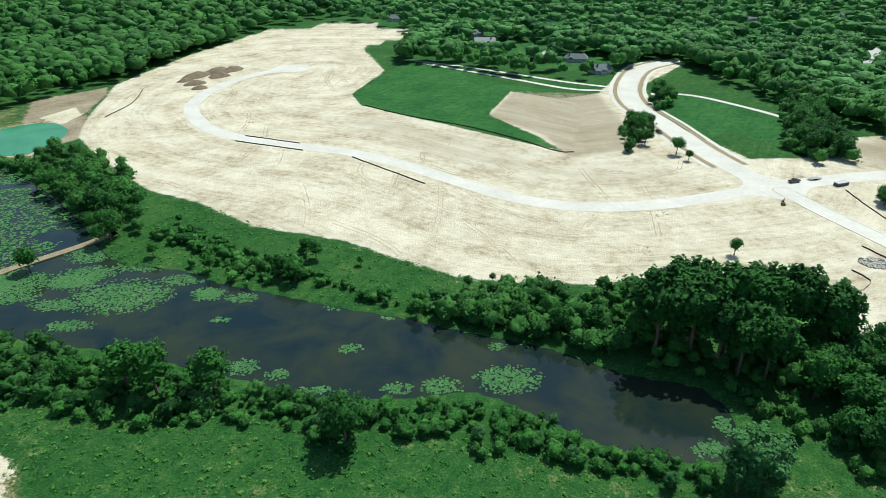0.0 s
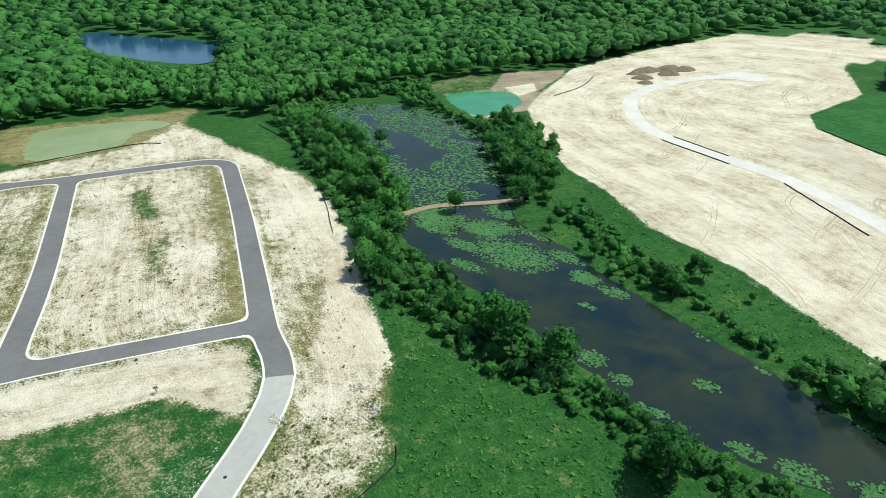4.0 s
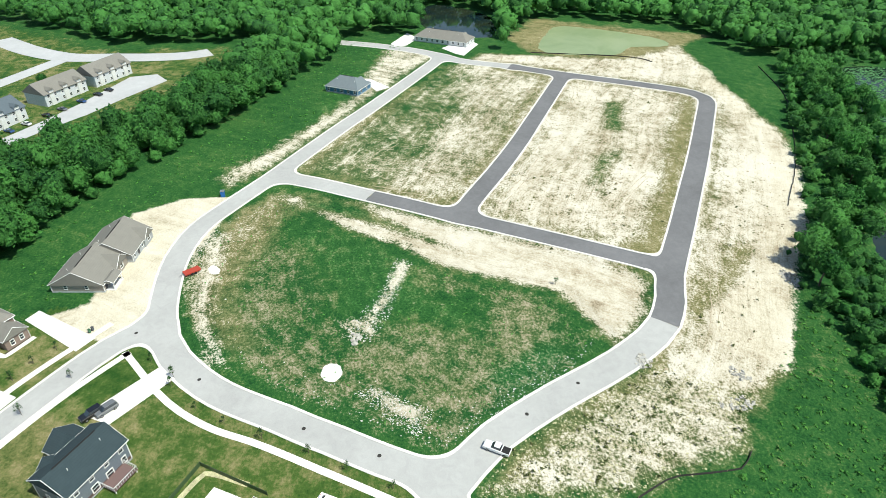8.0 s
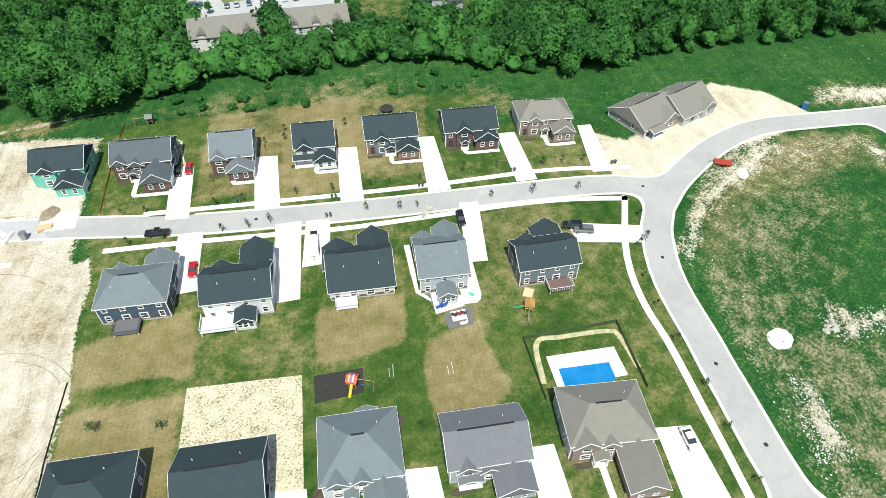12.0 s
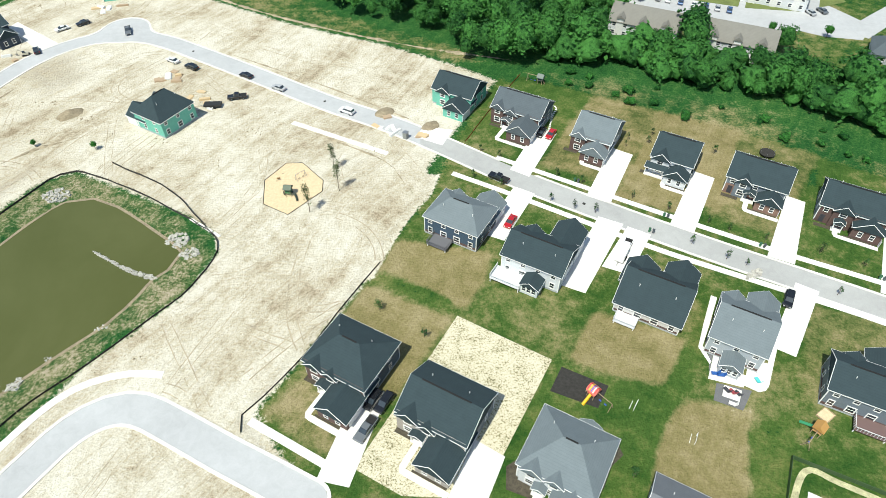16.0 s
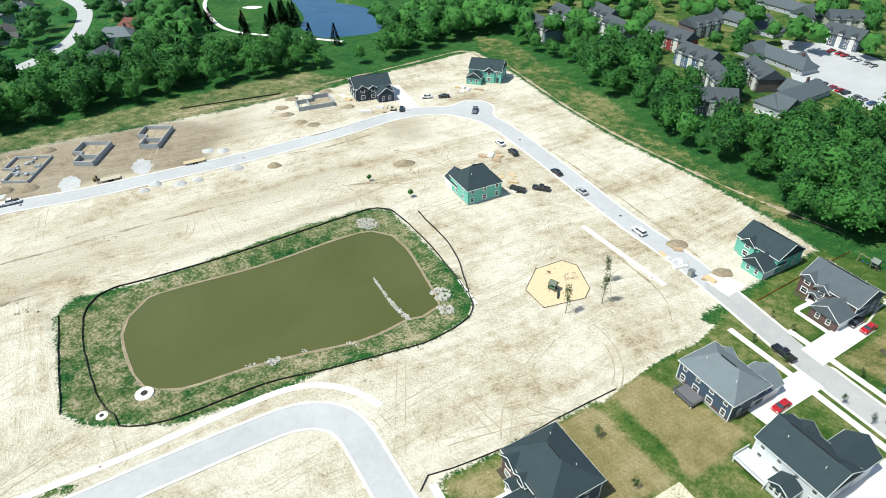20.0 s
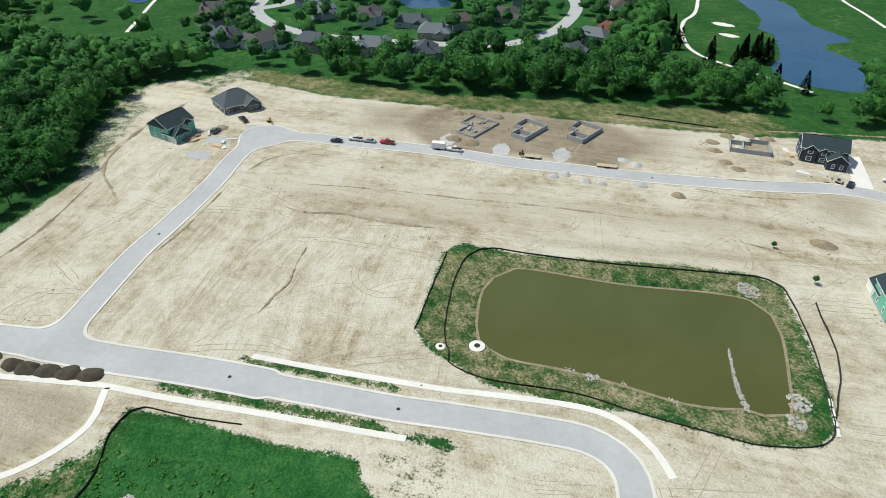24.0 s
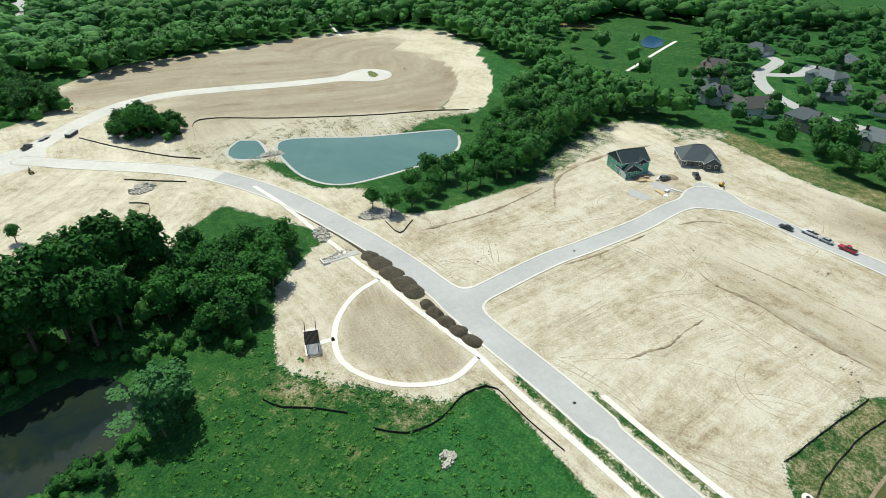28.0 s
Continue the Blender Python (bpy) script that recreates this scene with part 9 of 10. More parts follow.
# weeds on the ring and the western plots
WEED_TUFT = [crown(6, 0.45, 3, 1.3, 0.0, 0.8, 320 + k, up=0.9) for k in range(5)]
for outline, gap, share, h0, h1 in ((RING_GREEN, 2.2, 0.4, 1.5, 4), (WORKED[3][0], 3.2, 0.30, 2.5, 6), (WEEDS_SE, 2.0, 0.5, 2.5, 6)):
    p = np.array(outline, float)
    lo, hi = p.min(0), p.max(0)
    X, Y = np.meshgrid(np.arange(lo[0], hi[0], gap), np.arange(lo[1], hi[1], gap))
    X, Y = X + rng.uniform(-1.5, 1.5, X.shape), Y + rng.uniform(-1.5, 1.5, Y.shape)
    clump = np.array([noise.noise((x * 0.09, y * 0.09, 3.0)) for x, y in zip(X.ravel(), Y.ravel())]).reshape(X.shape)
    ok = (inside_distance(X, Y, p) < -1) & (rng.random(X.shape) < share + clump * 0.9) & (road_field(X, Y) > 1) & (inside_distance(X, Y, SHORES[0]) > 1.5)
    if outline is POND_BANK:
        ok &= inside_distance(X, Y, SHORES[0]) > 4.5
    ob = scatter("weeds", "scattered dry weeds on thin soil", np.stack([X[ok], Y[ok]], 1), WEED_TUFT, MEADOW_LEAF if outline is RING_GREEN else WEED_LEAF, h0, h1, 1.3)
    ob["category"] = "weeds"

for p in ([(-356, 17.4), (-376.8, 28.1), (-366, 34), (-352, 26), (-350.6, 19.3)], [(-335, 51), (-345, 45), (-362, 61), (-350.7, 66.4), (-330.5, 55.3)]):
    tagged(slab("driveway", p, 0.07, CONCRETE, 0.1), "white concrete drive beside the villas", "driveway", kind="structure")

for p in ([(-13.4, -42.6), (-16.2, -44.2), (-17.8, -38.7), (-16.9, -36.8), (-12.9, -38.6)], [(-31.2, -48.2), (-33.5, -46.3), (-34.1, -43.8), (-31.5, -41.8), (-29.3, -37.9), (-28.7, -39.9), (-31.3, -43.9)]):
    tagged(slab("planting_bed", p, 0.09, MULCH, 0.15), "dark mulch planting bed beside the house", "planting bed")

# ---- vehicles ----
def profile_body(pts, half, taper=0.0):
    """A body swept across the width from its side outline (x along the car, z up)."""
    bm = bmesh.new()
    L = [bm.verts.new((x, -half + (taper if z > 1.0 else 0), z)) for x, z in pts]
    R = [bm.verts.new((x, half - (taper if z > 1.0 else 0), z)) for x, z in pts]
    n = len(pts)
    bm.faces.new(L[::-1])
    bm.faces.new(R)
    for i in range(n):
        bm.faces.new((L[i], L[(i + 1) % n], R[(i + 1) % n], R[i]))
    bmesh.ops.recalc_face_normals(bm, faces=bm.faces)
    bmesh.ops.bevel(bm, geom=[e for e in bm.edges], offset=0.06, segments=1, affect="EDGES")
    return bm


def wheel_mesh():
    bm = bmesh.new()
    tube(bm, (0, -0.12, 0), (0, 0.12, 0), 0.35, n=14)
    return bm_mesh("wheel", bm, TYRE)


def rim_mesh():
    bm = bmesh.new()
    tube(bm, (0, -0.13, 0), (0, 0.13, 0), 0.2, n=10)
    return bm_mesh("rim", bm, STEEL)


WHEEL, RIM = wheel_mesh(), rim_mesh()


def vehicle_parts(kind):
    if kind == "pickup":
        low = [(-2.8, 0.45), (2.75, 0.45), (2.85, 0.8), (2.7, 1.05), (1.2, 1.12), (-2.8, 1.1)]
        cab = [(1.25, 1.05), (0.5, 1.75), (-0.7, 1.8), (-0.95, 1.05)]
        return low, cab, 0.95, (1.75, -1.75)
    if kind == "suv":
        low = [(-2.35, 0.4), (2.3, 0.4), (2.4, 0.8), (2.25, 1.0), (1.1, 1.1), (-2.35, 1.1)]
        cab = [(1.2, 1.05), (0.35, 1.7), (-2.0, 1.72), (-2.3, 1.05)]
        return low, cab, 0.93, (1.45, -1.45)
    low = [(-2.3, 0.35), (2.25, 0.35), (2.35, 0.65), (2.2, 0.82), (1.1, 0.95), (-1.7, 0.98), (-2.3, 0.9)]
    cab = [(1.15, 0.9), (0.3, 1.42), (-1.0, 1.42), (-1.75, 0.92)]
    return low, cab, 0.9, (1.4, -1.4)


def make_vehicle(kind):
    low, cab, half, axles = vehicle_parts(kind)
    v = thing(kind if kind == "pickup" else "car", "x", "car")
    part("body", profile_body(low, half), PAINT, v)
    part("cabin_glass", profile_body(cab, half - 0.08, taper=0.12), GLASS, v)
    xs = [p[0] for p in cab if p[1] > 1.3]
    part("roof", boxes((min(xs) - 0.02, max(xs) + 0.02, -half + 0.24, half - 0.24, max(p[1] for p in cab) - 0.05, max(p[1] for p in cab) + 0.03)), PAINT, v)
    if kind == "pickup":
        part("cargo_bed", boxes((-2.65, -1.1, -half + 0.14, half - 0.14, 1.06, 1.13)), TYRE, v)
    for ax in axles:
        for s in (-1, 1):
            w = hung("wheel", WHEEL, v, pose(ax, s * (half - 0.08), 0.35))
            if kind != "compact":
                hung("rim", RIM, w)
    for s in (-1, 1) if kind != "compact" else ():
        part("headlight", boxes((low[2][0] - 0.16, low[2][0] - 0.01, s * (half - 0.28) - 0.14, s * (half - 0.28) + 0.14, 0.66, 0.8)), TRIM, v)
        part("tail_light", boxes((low[0][0] - 0.02, low[0][0] + 0.06, s * (half - 0.2) - 0.1, s * (half - 0.2) + 0.1, 0.7, 0.95)), PLASTIC, v, color=(0.4, 0.02, 0.02))
    return v


COLORS = {"black": (0.012, 0.013, 0.016), "white": (0.75, 0.75, 0.75), "red": (0.42, 0.015, 0.02), "grey": (0.14, 0.15, 0.16), "silver": (0.42, 0.43, 0.44), "blue": (0.03, 0.08, 0.2)}
TEMPLATES = {}


def vehicle(kind, color, x, y, turn, where="parked on the street"):
    nice = {"pickup": "pickup truck", "suv": "sport utility car", "sedan": "sedan", "compact": "sedan"}[kind]
    if kind not in TEMPLATES:
        TEMPLATES[kind] = v = make_vehicle(kind)
        v.matrix_basis = pose(x, y, 0.09, 0, 0, turn)
    else:
        v = copy_thing(TEMPLATES[kind], pose(x, y, 0.09, 0, 0, turn))
    for c in v.children:
        if c.name.startswith(("body", "roof")):
            c.color = (*COLORS[color], 1)
    tagged(v, color + " " + nice + " " + where, "car", "parked vehicles")


S = -32.0  # along the street
for spec in (("pickup", "white", -77.8, 25.2, 238, "on the ring road"), ("sedan", "white", -69.4, -7.4, 60, "on a white driveway"), ("suv", "black", -77.2, -76.4, 58, "on a driveway"), ("suv", "black", -95.9, -57.3, -45, "beside the corner house"),
             ("suv", "grey", -96.8, -54.6, -45, "beside the corner house"), ("pickup", "white", -46.4, -93, 58, "on a driveway with a trailer"), ("sedan", "red", -21, -102.6, 60, "on a driveway"), ("sedan", "black", -33.6, -137.9, 60, "beside the brick house"),
             ("sedan", "red", -36.2, -136.9, 60, "beside the brick house"), ("pickup", "black", -19.9, -118.8, S - 3), ("pickup", "grey", 11.1, -50.2, 58, "on a white driveway"), ("suv", "black", 10.1, -56.1, 58, "on a white driveway"), ("suv", "black", 7.9, -55.4, 58, "on a white driveway"),
             ("suv", "white", 21, -150.6, S), ("sedan", "silver", 42.5, -163.9, S), ("sedan", "black", 53.6, -171.4, S), ("suv", "black", 71.8, -177.2, S - 2), ("sedan", "white", 78.8, -181.6, S - 2), ("pickup", "black", 54.2, -159.4, 10, "on bare earth"),
             ("pickup", "grey", 99.3, -202.2, 110, "at the road bend"), ("sedan", "black", 116.8, -208.5, 40, "on a driveway"), ("sedan", "white", 122.6, -204.7, 40, "on a driveway"), ("sedan", "black", 125.3, -189.9, -60, "at the road bend"),
             ("sedan", "black", 215.5, -33.8, 58), ("pickup", "white", 214.4, -41, 58), ("sedan", "silver", 211.2, -45.5, 57), ("pickup", "red", 207.7, -51.5, 57), ("pickup", "white", 193.7, -73.3, 57, "with a white box trailer"), ("pickup", "black", 247, -2.5, 20, "before a dark house"),
             ("suv", "grey", 239.4, 8.6, -40, "before the green-sheathed house"), ("pickup", "black", 156.6, 259.4, 18, "at the stone crossing"), ("suv", "black", 118.2, 330.9, -80, "on the haul road")):
    vehicle(*spec)


def trailer(x, y, turn, L, color, label, boxed=False, h=0.7):
    t = thing("trailer", label, "trailer", "trailers", m=pose(x, y, 0.06, 0, 0, turn))
    part("bed", boxes((-L / 2, L / 2, -1.1, 1.1, 0.55, h)), PLASTIC, t, color=color)
    if boxed:
        part("box", boxes((-L / 2, L / 2, -1.1, 1.1, h, 2.7)), TRIM, t)
    part("drawbar", boxes((L / 2, L / 2 + 1.3, -0.07, 0.07, 0.5, 0.6)), STEEL, t)
    for ax in (-0.5, 0.4):
        for s in (-1, 1):
            hung("wheel", WHEEL, t, pose(ax, s * 1.15, 0.35))


trailer(197.3, -68.3, 57, 5, (0.7, 0.7, 0.7), "white box trailer behind a pickup", True)
trailer(-44.7, -90.4, 58, 4, (0.7, 0.7, 0.7), "small white enclosed trailer on a driveway", True)
trailer(164.2, -119.5, 57, 7, (0.5, 0.4, 0.25), "flat timber trailer on the street")
trailer(179.4, -98, 57, 6, (0.45, 0.4, 0.3), "flat trailer with planks at the kerb")
trailer(60.5, -155.4, 0, 5, (0.03, 0.03, 0.03), "black flatbed trailer on bare earth", h=1.1)
trailer(-145.3, -47.2, -55, 4.5, (0.35, 0.05, 0.03), "red steel trailer in the weeds", h=0.9)
trailer(167.2, 262.7, 14, 6, (0.3, 0.3, 0.28), "grey flat trailer behind a truck")


def digger(x, y, turn, color, label):
    d = thing("excavator", label, "excavator", "construction machines", m=pose(x, y, 0, 0, 0, turn) @ Matrix.Diagonal((0.62, 0.62, 0.62, 1)))
    for s in (-1, 1):
        part("track", boxes((-1.7, 1.7, s * 1.0 - 0.25, s * 1.0 + 0.25, 0, 0.75)), TYRE, d)
    part("body", boxes((-1.7, 0.8, -1.1, 1.1, 0.85, 1.7)), PLASTIC, d, color=color)
    part("cab", boxes((-0.1, 1.1, 0.1, 1.0, 1.7, 2.7)), GLASS, d)
    for nm, a, b, r in (("boom", (0.9, -0.3, 1.5), (3.0, -0.3, 3.4), 0.2), ("stick", (3.0, -0.3, 3.4), (4.6, -0.3, 1.2), 0.15)):
        bm = bmesh.new()
        tube(bm, a, b, r, n=6)
        part(nm, bm, PLASTIC, d, color=color)
    part("bucket", boxes((4.1, 4.9, -0.7, 0.1, 0.5, 1.2)), STEEL, d)


digger(140, 235, 70, (0.12, 0.10, 0.03), "dark yellow tracked excavator on pale earth")
digger(183.4, -95.5, 160, (0.22, 0.17, 0.07), "tan mini excavator beside the street")
digger(128, -188, 10, (0.4, 0.38, 0.3), "pale skid loader beside rubble")
digger(242.5, -12.2, 200, (0.5, 0.35, 0.05), "small yellow excavator at the turning circle")
for x, y, t, c, lab in ((175.6, 256, 20, (0.06, 0.08, 0.09), "dark steel dumpster at the crossing"), (-188.1, -46.1, 0, (0.02, 0.12, 0.35), "blue portable toilet beside the road"), (4, -137.5, -32, (0.25, 0.26, 0.25), "grey site bin beside the kerb")):
    d = thing("dumpster" if t == 20 else "site_bin", lab, "container", m=pose(x, y, 0.02, 0, 0, t))
    L = 3.2 if t == 20 else 0.6
    part("body", boxes((-L, L, -min(L, 1.2), min(L, 1.2), 0, 1.5 if t == 20 else 2.1)), PLASTIC, d, color=c)
    part("rim", boxes((-L - 0.08, L + 0.08, -min(L, 1.2) - 0.08, min(L, 1.2) + 0.08, 1.42 if t == 20 else 2.0, 1.56 if t == 20 else 2.16)), STEEL, d)
# stacks of building material round the new houses
g = random.Random(9)
for cx, cy, n, r in ((65, -158, 9, 6), (78, -172, 7, 4), (8, -144, 6, 5), (112, -222, 6, 6), (238, 14, 7, 5), (228, 6, 4, 4), (133, -184, 5, 5), (76, -152, 4, 3), (-2, -140, 3, 3), (150, -190, 4, 4)):
    for _ in range(n):
        a, q = g.uniform(0, 6.283), r * math.sqrt(g.random())
        w, d, h = g.uniform(0.8, 2.2), g.uniform(0.5, 1.2), g.uniform(0.2, 0.7)
        col = g.choice(((0.55, 0.42, 0.25), (0.62, 0.62, 0.6), (0.4, 0.3, 0.2), (0.7, 0.7, 0.68)))
        s = thing("lumber_stack", "small stack of pale building timber on earth", "building material", "stacks of building material", m=pose(cx + q * math.cos(a), cy + q * math.sin(a), 0, 0, 0, g.uniform(0, 180)))
        for k in range(3):
            part("board", boxes((-w, w, -d + k * 0.08, d - k * 0.1, h * k / 3, h * (k + 1) / 3 - 0.02)), PLASTIC, s, color=col)

# ---- far neighbourhoods ----
for line, wd, lab in ((FAR_ROAD_A, 8, "pale suburban street between gardens"), (FAR_ROAD_B, 8, "pale suburban street between gardens"), (FAR_ROAD_C, 8, "pale suburban street"), (FAR_ROAD_N, 11, "broad pale road far off in the trees"), (APART_ROAD, 13, "pale access road of the apartments"), (APART_R1, 9, "pale road past the apartments"), (APART_R2, 8, "pale entry road of the apartments"), (APART_R3, 7, "pale lane between apartment lawns")):
    tagged(ribbon("road", line, wd, 0.05 + 0.006 * FAR_ROADS.index(line), PAVING, 0.1, 6), lab, "road", kind="structure")
for line in ([(430, -370), (350, -305), (323, -281), (309, -262), (277, -239), (256, -232), (234, -236), (220, -240), (209, -243), (196, -246)], [(345, -420), (319, -398), (289, -383), (261, -368)], [(393, 48), (419, 43), (451, 37), (489, 29)], [(395, 250), (440, 300), (470, 380)]):
    tagged(ribbon("golf_path", line, 2.2, 0.05, CONCRETE, 0.1, 6), "thin pale golf cart path", "path", kind="structure")
for line in ([(-23, 525), (16, 503), (50, 479), (88, 451), (118, 434)], [(-15, 515), (40, 470), (85, 432), (110, 425)], [(139, 416), (165, 412), (190, 380), (205, 352)]):
    tagged(ribbon("field_track", line, 4.0, 0.05, HAUL_MAT, 0.1, 6), "white stone track along the field", "path", kind="structure")
for x, y, r in ((298, -282, 6), (279, -270, 5)):
    disc("sand_bunker", x, y, r * 1.1, r * 0.6, 0.05, CONCRETE, "pale sand bunker on the golf course", "sand bunker", 30, int(x))
for p in LOTS + [[(-251, -283), (-287, -233), (-270, -219), (-233, -266)]]:
    tagged(slab("parking_lot", p, 0.05, PAVING, 0.1), "pale grey parking lot", "parking lot", kind="structure")
LAWN = simple("far_lawn", (0.13, 0.16, 0.05), 0.95, var=0.25, scale=0.2, grain=1.5)
for p in ([(-91, -232), (-120, -218), (-117, -212), (-90, -223)], [(-122, -217), (-140, -211), (-139, -207), (-119, -211)], [(-154, -225), (-158, -219), (-158, -214), (-146, -210)], [(-163, -193), (-172, -192), (-180, -183), (-174, -179), (-161, -187)], [(-107, -279), (-128, -271), (-135, -263), (-131, -259), (-105, -275)], [(-12, -262), (-20, -275), (-30, -268), (-24, -254)]):
    tagged(slab("lawn", p, 0.09, LAWN, 0.1), "dry green lawn between parking lots", "lawn", kind="structure")


def far_house(x, y, turn, w, d, eave, roof, wall, label, name="house", storeys=1, group="far houses", dormers=0, hip=True):
    h = thing(name, label, "house", group, m=pose(x, y, 0, 0, 0, turn))
    rise = min(d, w) * 0.32
    part("wall", wall_body(-w / 2, w / 2, -d / 2, d / 2, eave, 0 if hip else rise, "x"), SIDING, h, color=wall)
    part("roof", roof_mesh("roof", -w / 2, w / 2, -d / 2, d / 2, eave, rise, "x", 0.5, d * 0.35 if hip else 0), ROOFING, h, color=roof)
    g = random.Random(int(x * 3 + y))
    if not dormers:
        ww = w * g.uniform(0.3, 0.42)
        s = g.choice((-1, 1))
        x0, x1 = sorted((s * w / 2, s * (w / 2 - ww)))
        part("wing", wall_body(x0, x1, d / 2 - 1, d / 2 + d * 0.3, eave - 0.2, ww * 0.3, "y"), SIDING, h, color=wall)
        part("wing_roof", roof_mesh("wing_roof", x0, x1, 0, d / 2 + d * 0.3, eave - 0.2, ww * 0.34, "y", 0.4), ROOFING, h, color=roof)
        # a second, smaller wing at the back and a chimney
        bx = -s * w * g.uniform(0.1, 0.24)
        part("back_wing", wall_body(bx - w * 0.14, bx + w * 0.14, -d / 2 - d * 0.2, -d / 2 + 1, eave - 0.3, w * 0.09, "y"), SIDING, h, color=wall)
        part("back_wing_roof", roof_mesh("back_wing_roof", bx - w * 0.14, bx + w * 0.14, -d / 2 - d * 0.2, 0, eave - 0.3, w * 0.1, "y", 0.4), ROOFING, h, color=roof)
        part("chimney", boxes((-s * w * 0.3 - 0.5, -s * w * 0.3 + 0.5, -d * 0.22, -d * 0.22 + 0.8, eave, eave + rise + 0.9)), BRICKWORK, h, color=BRICK_W)
    for k in range(dormers):
        dx = -w / 2 + w * (k + 0.5) / dormers
        part("dormer", wall_body(dx - 1.1, dx + 1.1, d * 0.1, d / 2 + 0.3, eave + 1.2, 0.9, "y"), SIDING, h, color=TRIM_C)
        part("dormer_roof", roof_mesh("dormer_roof", dx - 1.1, dx + 1.1, 0, d / 2 + 0.3, eave + 1.2, 0.9, "y", 0.25), ROOFING, h, color=roof)
    n = max(int(w / (3.5 if storeys == 2 else 5.5)), 2)
    for side in ("front", "back"):
        for st in range(storeys):
            for k in range(n):
                put_window(h, side, -w / 2 + w * (k + 0.5) / n, d / 2, 1.6 + 2.7 * st, 1.2, 1.4)
    return h


TRIM_C = (0.7, 0.7, 0.68)
g = random.Random(21)
for k, (x, y) in enumerate(SUBURB_HOUSES):
    near = min(((line_distance(np.array([x * 1.0]), np.array([y * 1.0]), np.array(l, float))[0], l) for l in FAR_ROADS[:3]), key=lambda q: q[0])[1]
    i = int(np.argmin([math.hypot(x - p[0], y - p[1]) for p in near]))
    t = np.array(near[min(i + 1, len(near) - 1)]) - np.array(near[max(i - 1, 0)])
    far_house(x, y, math.degrees(math.atan2(t[1], t[0])) + g.choice((0, 90, 0, 15)), g.uniform(15, 19.5), g.uniform(10, 12.5), g.choice((3.6, 5.2, 5.2)), g.choice((MID_ROOF, GREY_ROOF, (0.075, 0.09, 0.105), (0.10, 0.10, 0.10), (0.11, 0.095, 0.085))), g.choice((BEIGE_W, GREY_W, (0.30, 0.26, 0.23), WHITE_W)), "suburban house with a grey hip roof among trees", storeys=1)
far_house(301, -208, 30, 18, 12, 3.4, (0.17, 0.075, 0.06), BEIGE_W, "house with a dull red roof among garden trees")
for k, (x, y) in enumerate(NORTH_HOUSES):
    far_house(x, y, g.uniform(-30, 60), g.uniform(13, 19), g.uniform(9, 11), 5.0 if k in (0, 4, 6) else 3.2, GREY_ROOF if k else (0.3, 0.32, 0.33), (0.12, 0.09, 0.09) if k == 0 else g.choice((WHITE_W, BEIGE_W, GREY_W)), "house half hidden among northern garden trees", storeys=2 if k == 0 else 1, hip=k % 2 == 1)
far_house(81, 522, 60, 13, 10, 4.5, (0.40, 0.40, 0.38), (0.07, 0.045, 0.04), "old dark barn with a pale roof", "barn", hip=False, group="farm buildings")
far_house(63, 516, -5, 7, 4, 2.2, (0.7, 0.7, 0.7), WHITE_W, "small white farm shed", "shed", hip=False, group="farm buildings")
for k, (x, y) in enumerate(CONDO_BLOCKS):
    wall = ((0.14, 0.18, 0.22), (0.12, 0.17, 0.26), (0.16, 0.2, 0.24), (0.13, 0.17, 0.22), (0.26, 0.05, 0.05), (0.16, 0.12, 0.13), (0.10, 0.16, 0.26), (0.12, 0.14, 0.14), (0.10, 0.09, 0.08), (0.12, 0.13, 0.13), (0.12, 0.15, 0.2), (0.4, 0.38, 0.33))[k]
    far_house(x, y, (-35, -35, -40, -35, -28, 55, -30, -58, -58, 20, -25, 20)[k], 18 if k != 4 else 24, 11, 6.0, (0.068, 0.082, 0.092), wall, ("dark red" if k == 4 else "slate blue") + " cottage block with dormers and grey roof", "cottage_block", 2, "cottage housing", 3, False)
for k, (x, y) in enumerate(CONDO_LONG):
    far_house(x, y, (-35, 62, -30, -30)[k], (34, 36, 48, 40)[k], 10, 3.0, MID_ROOF, GREY_W, "long low garage block with grey roof", "garage_block", 1, "cottage housing", 0)
for k, (x, y, t, d) in enumerate(APART_BLOCKS):
    far_house(x, y, t - 90, 44 if k == 0 else 28 if k == 1 else 22, 12, 5.6 if k != 9 else 3.6, TAN_ROOF if k < 7 else (0.10, 0.125, 0.145), WHITE_W, "white two-storey apartment block with grey-tan roof" if k < 7 else "white apartment block with slate-blue roof", "apartment_block", 2, "apartment blocks", 5 if k == 0 else 3, False)
far_house(-154, -174, -30, 15, 12, 3.2, MID_ROOF, GREY_W, "small grey clubhouse with dark roof", "clubhouse", 1, "apartment blocks")
g = random.Random(33)
for a, b, n in (((-88, -220), (-114, -208), 7), ((-139, -205), (-147, -207), 2), ((-96, -251), (-91, -241), 5), ((-109, -270), (-123, -262), 5), ((-216, -158), (-300, -112), 11), ((-240, -270), (-276, -226), 12), ((-14, -300), (-38, -282), 8), ((-18, -345), (-38, -330), 7), ((-160, -240), (-190, -215), 8)):
    for k in range(n):
        f = (k + g.uniform(0.2, 0.6)) / n
        vehicle("compact", g.choice(("black", "white", "silver", "red", "blue", "grey")), a[0] + (b[0] - a[0]) * f, a[1] + (b[1] - a[1]) * f, math.degrees(math.atan2(b[1] - a[1], b[0] - a[0])) + 90, "in a far parking lot")
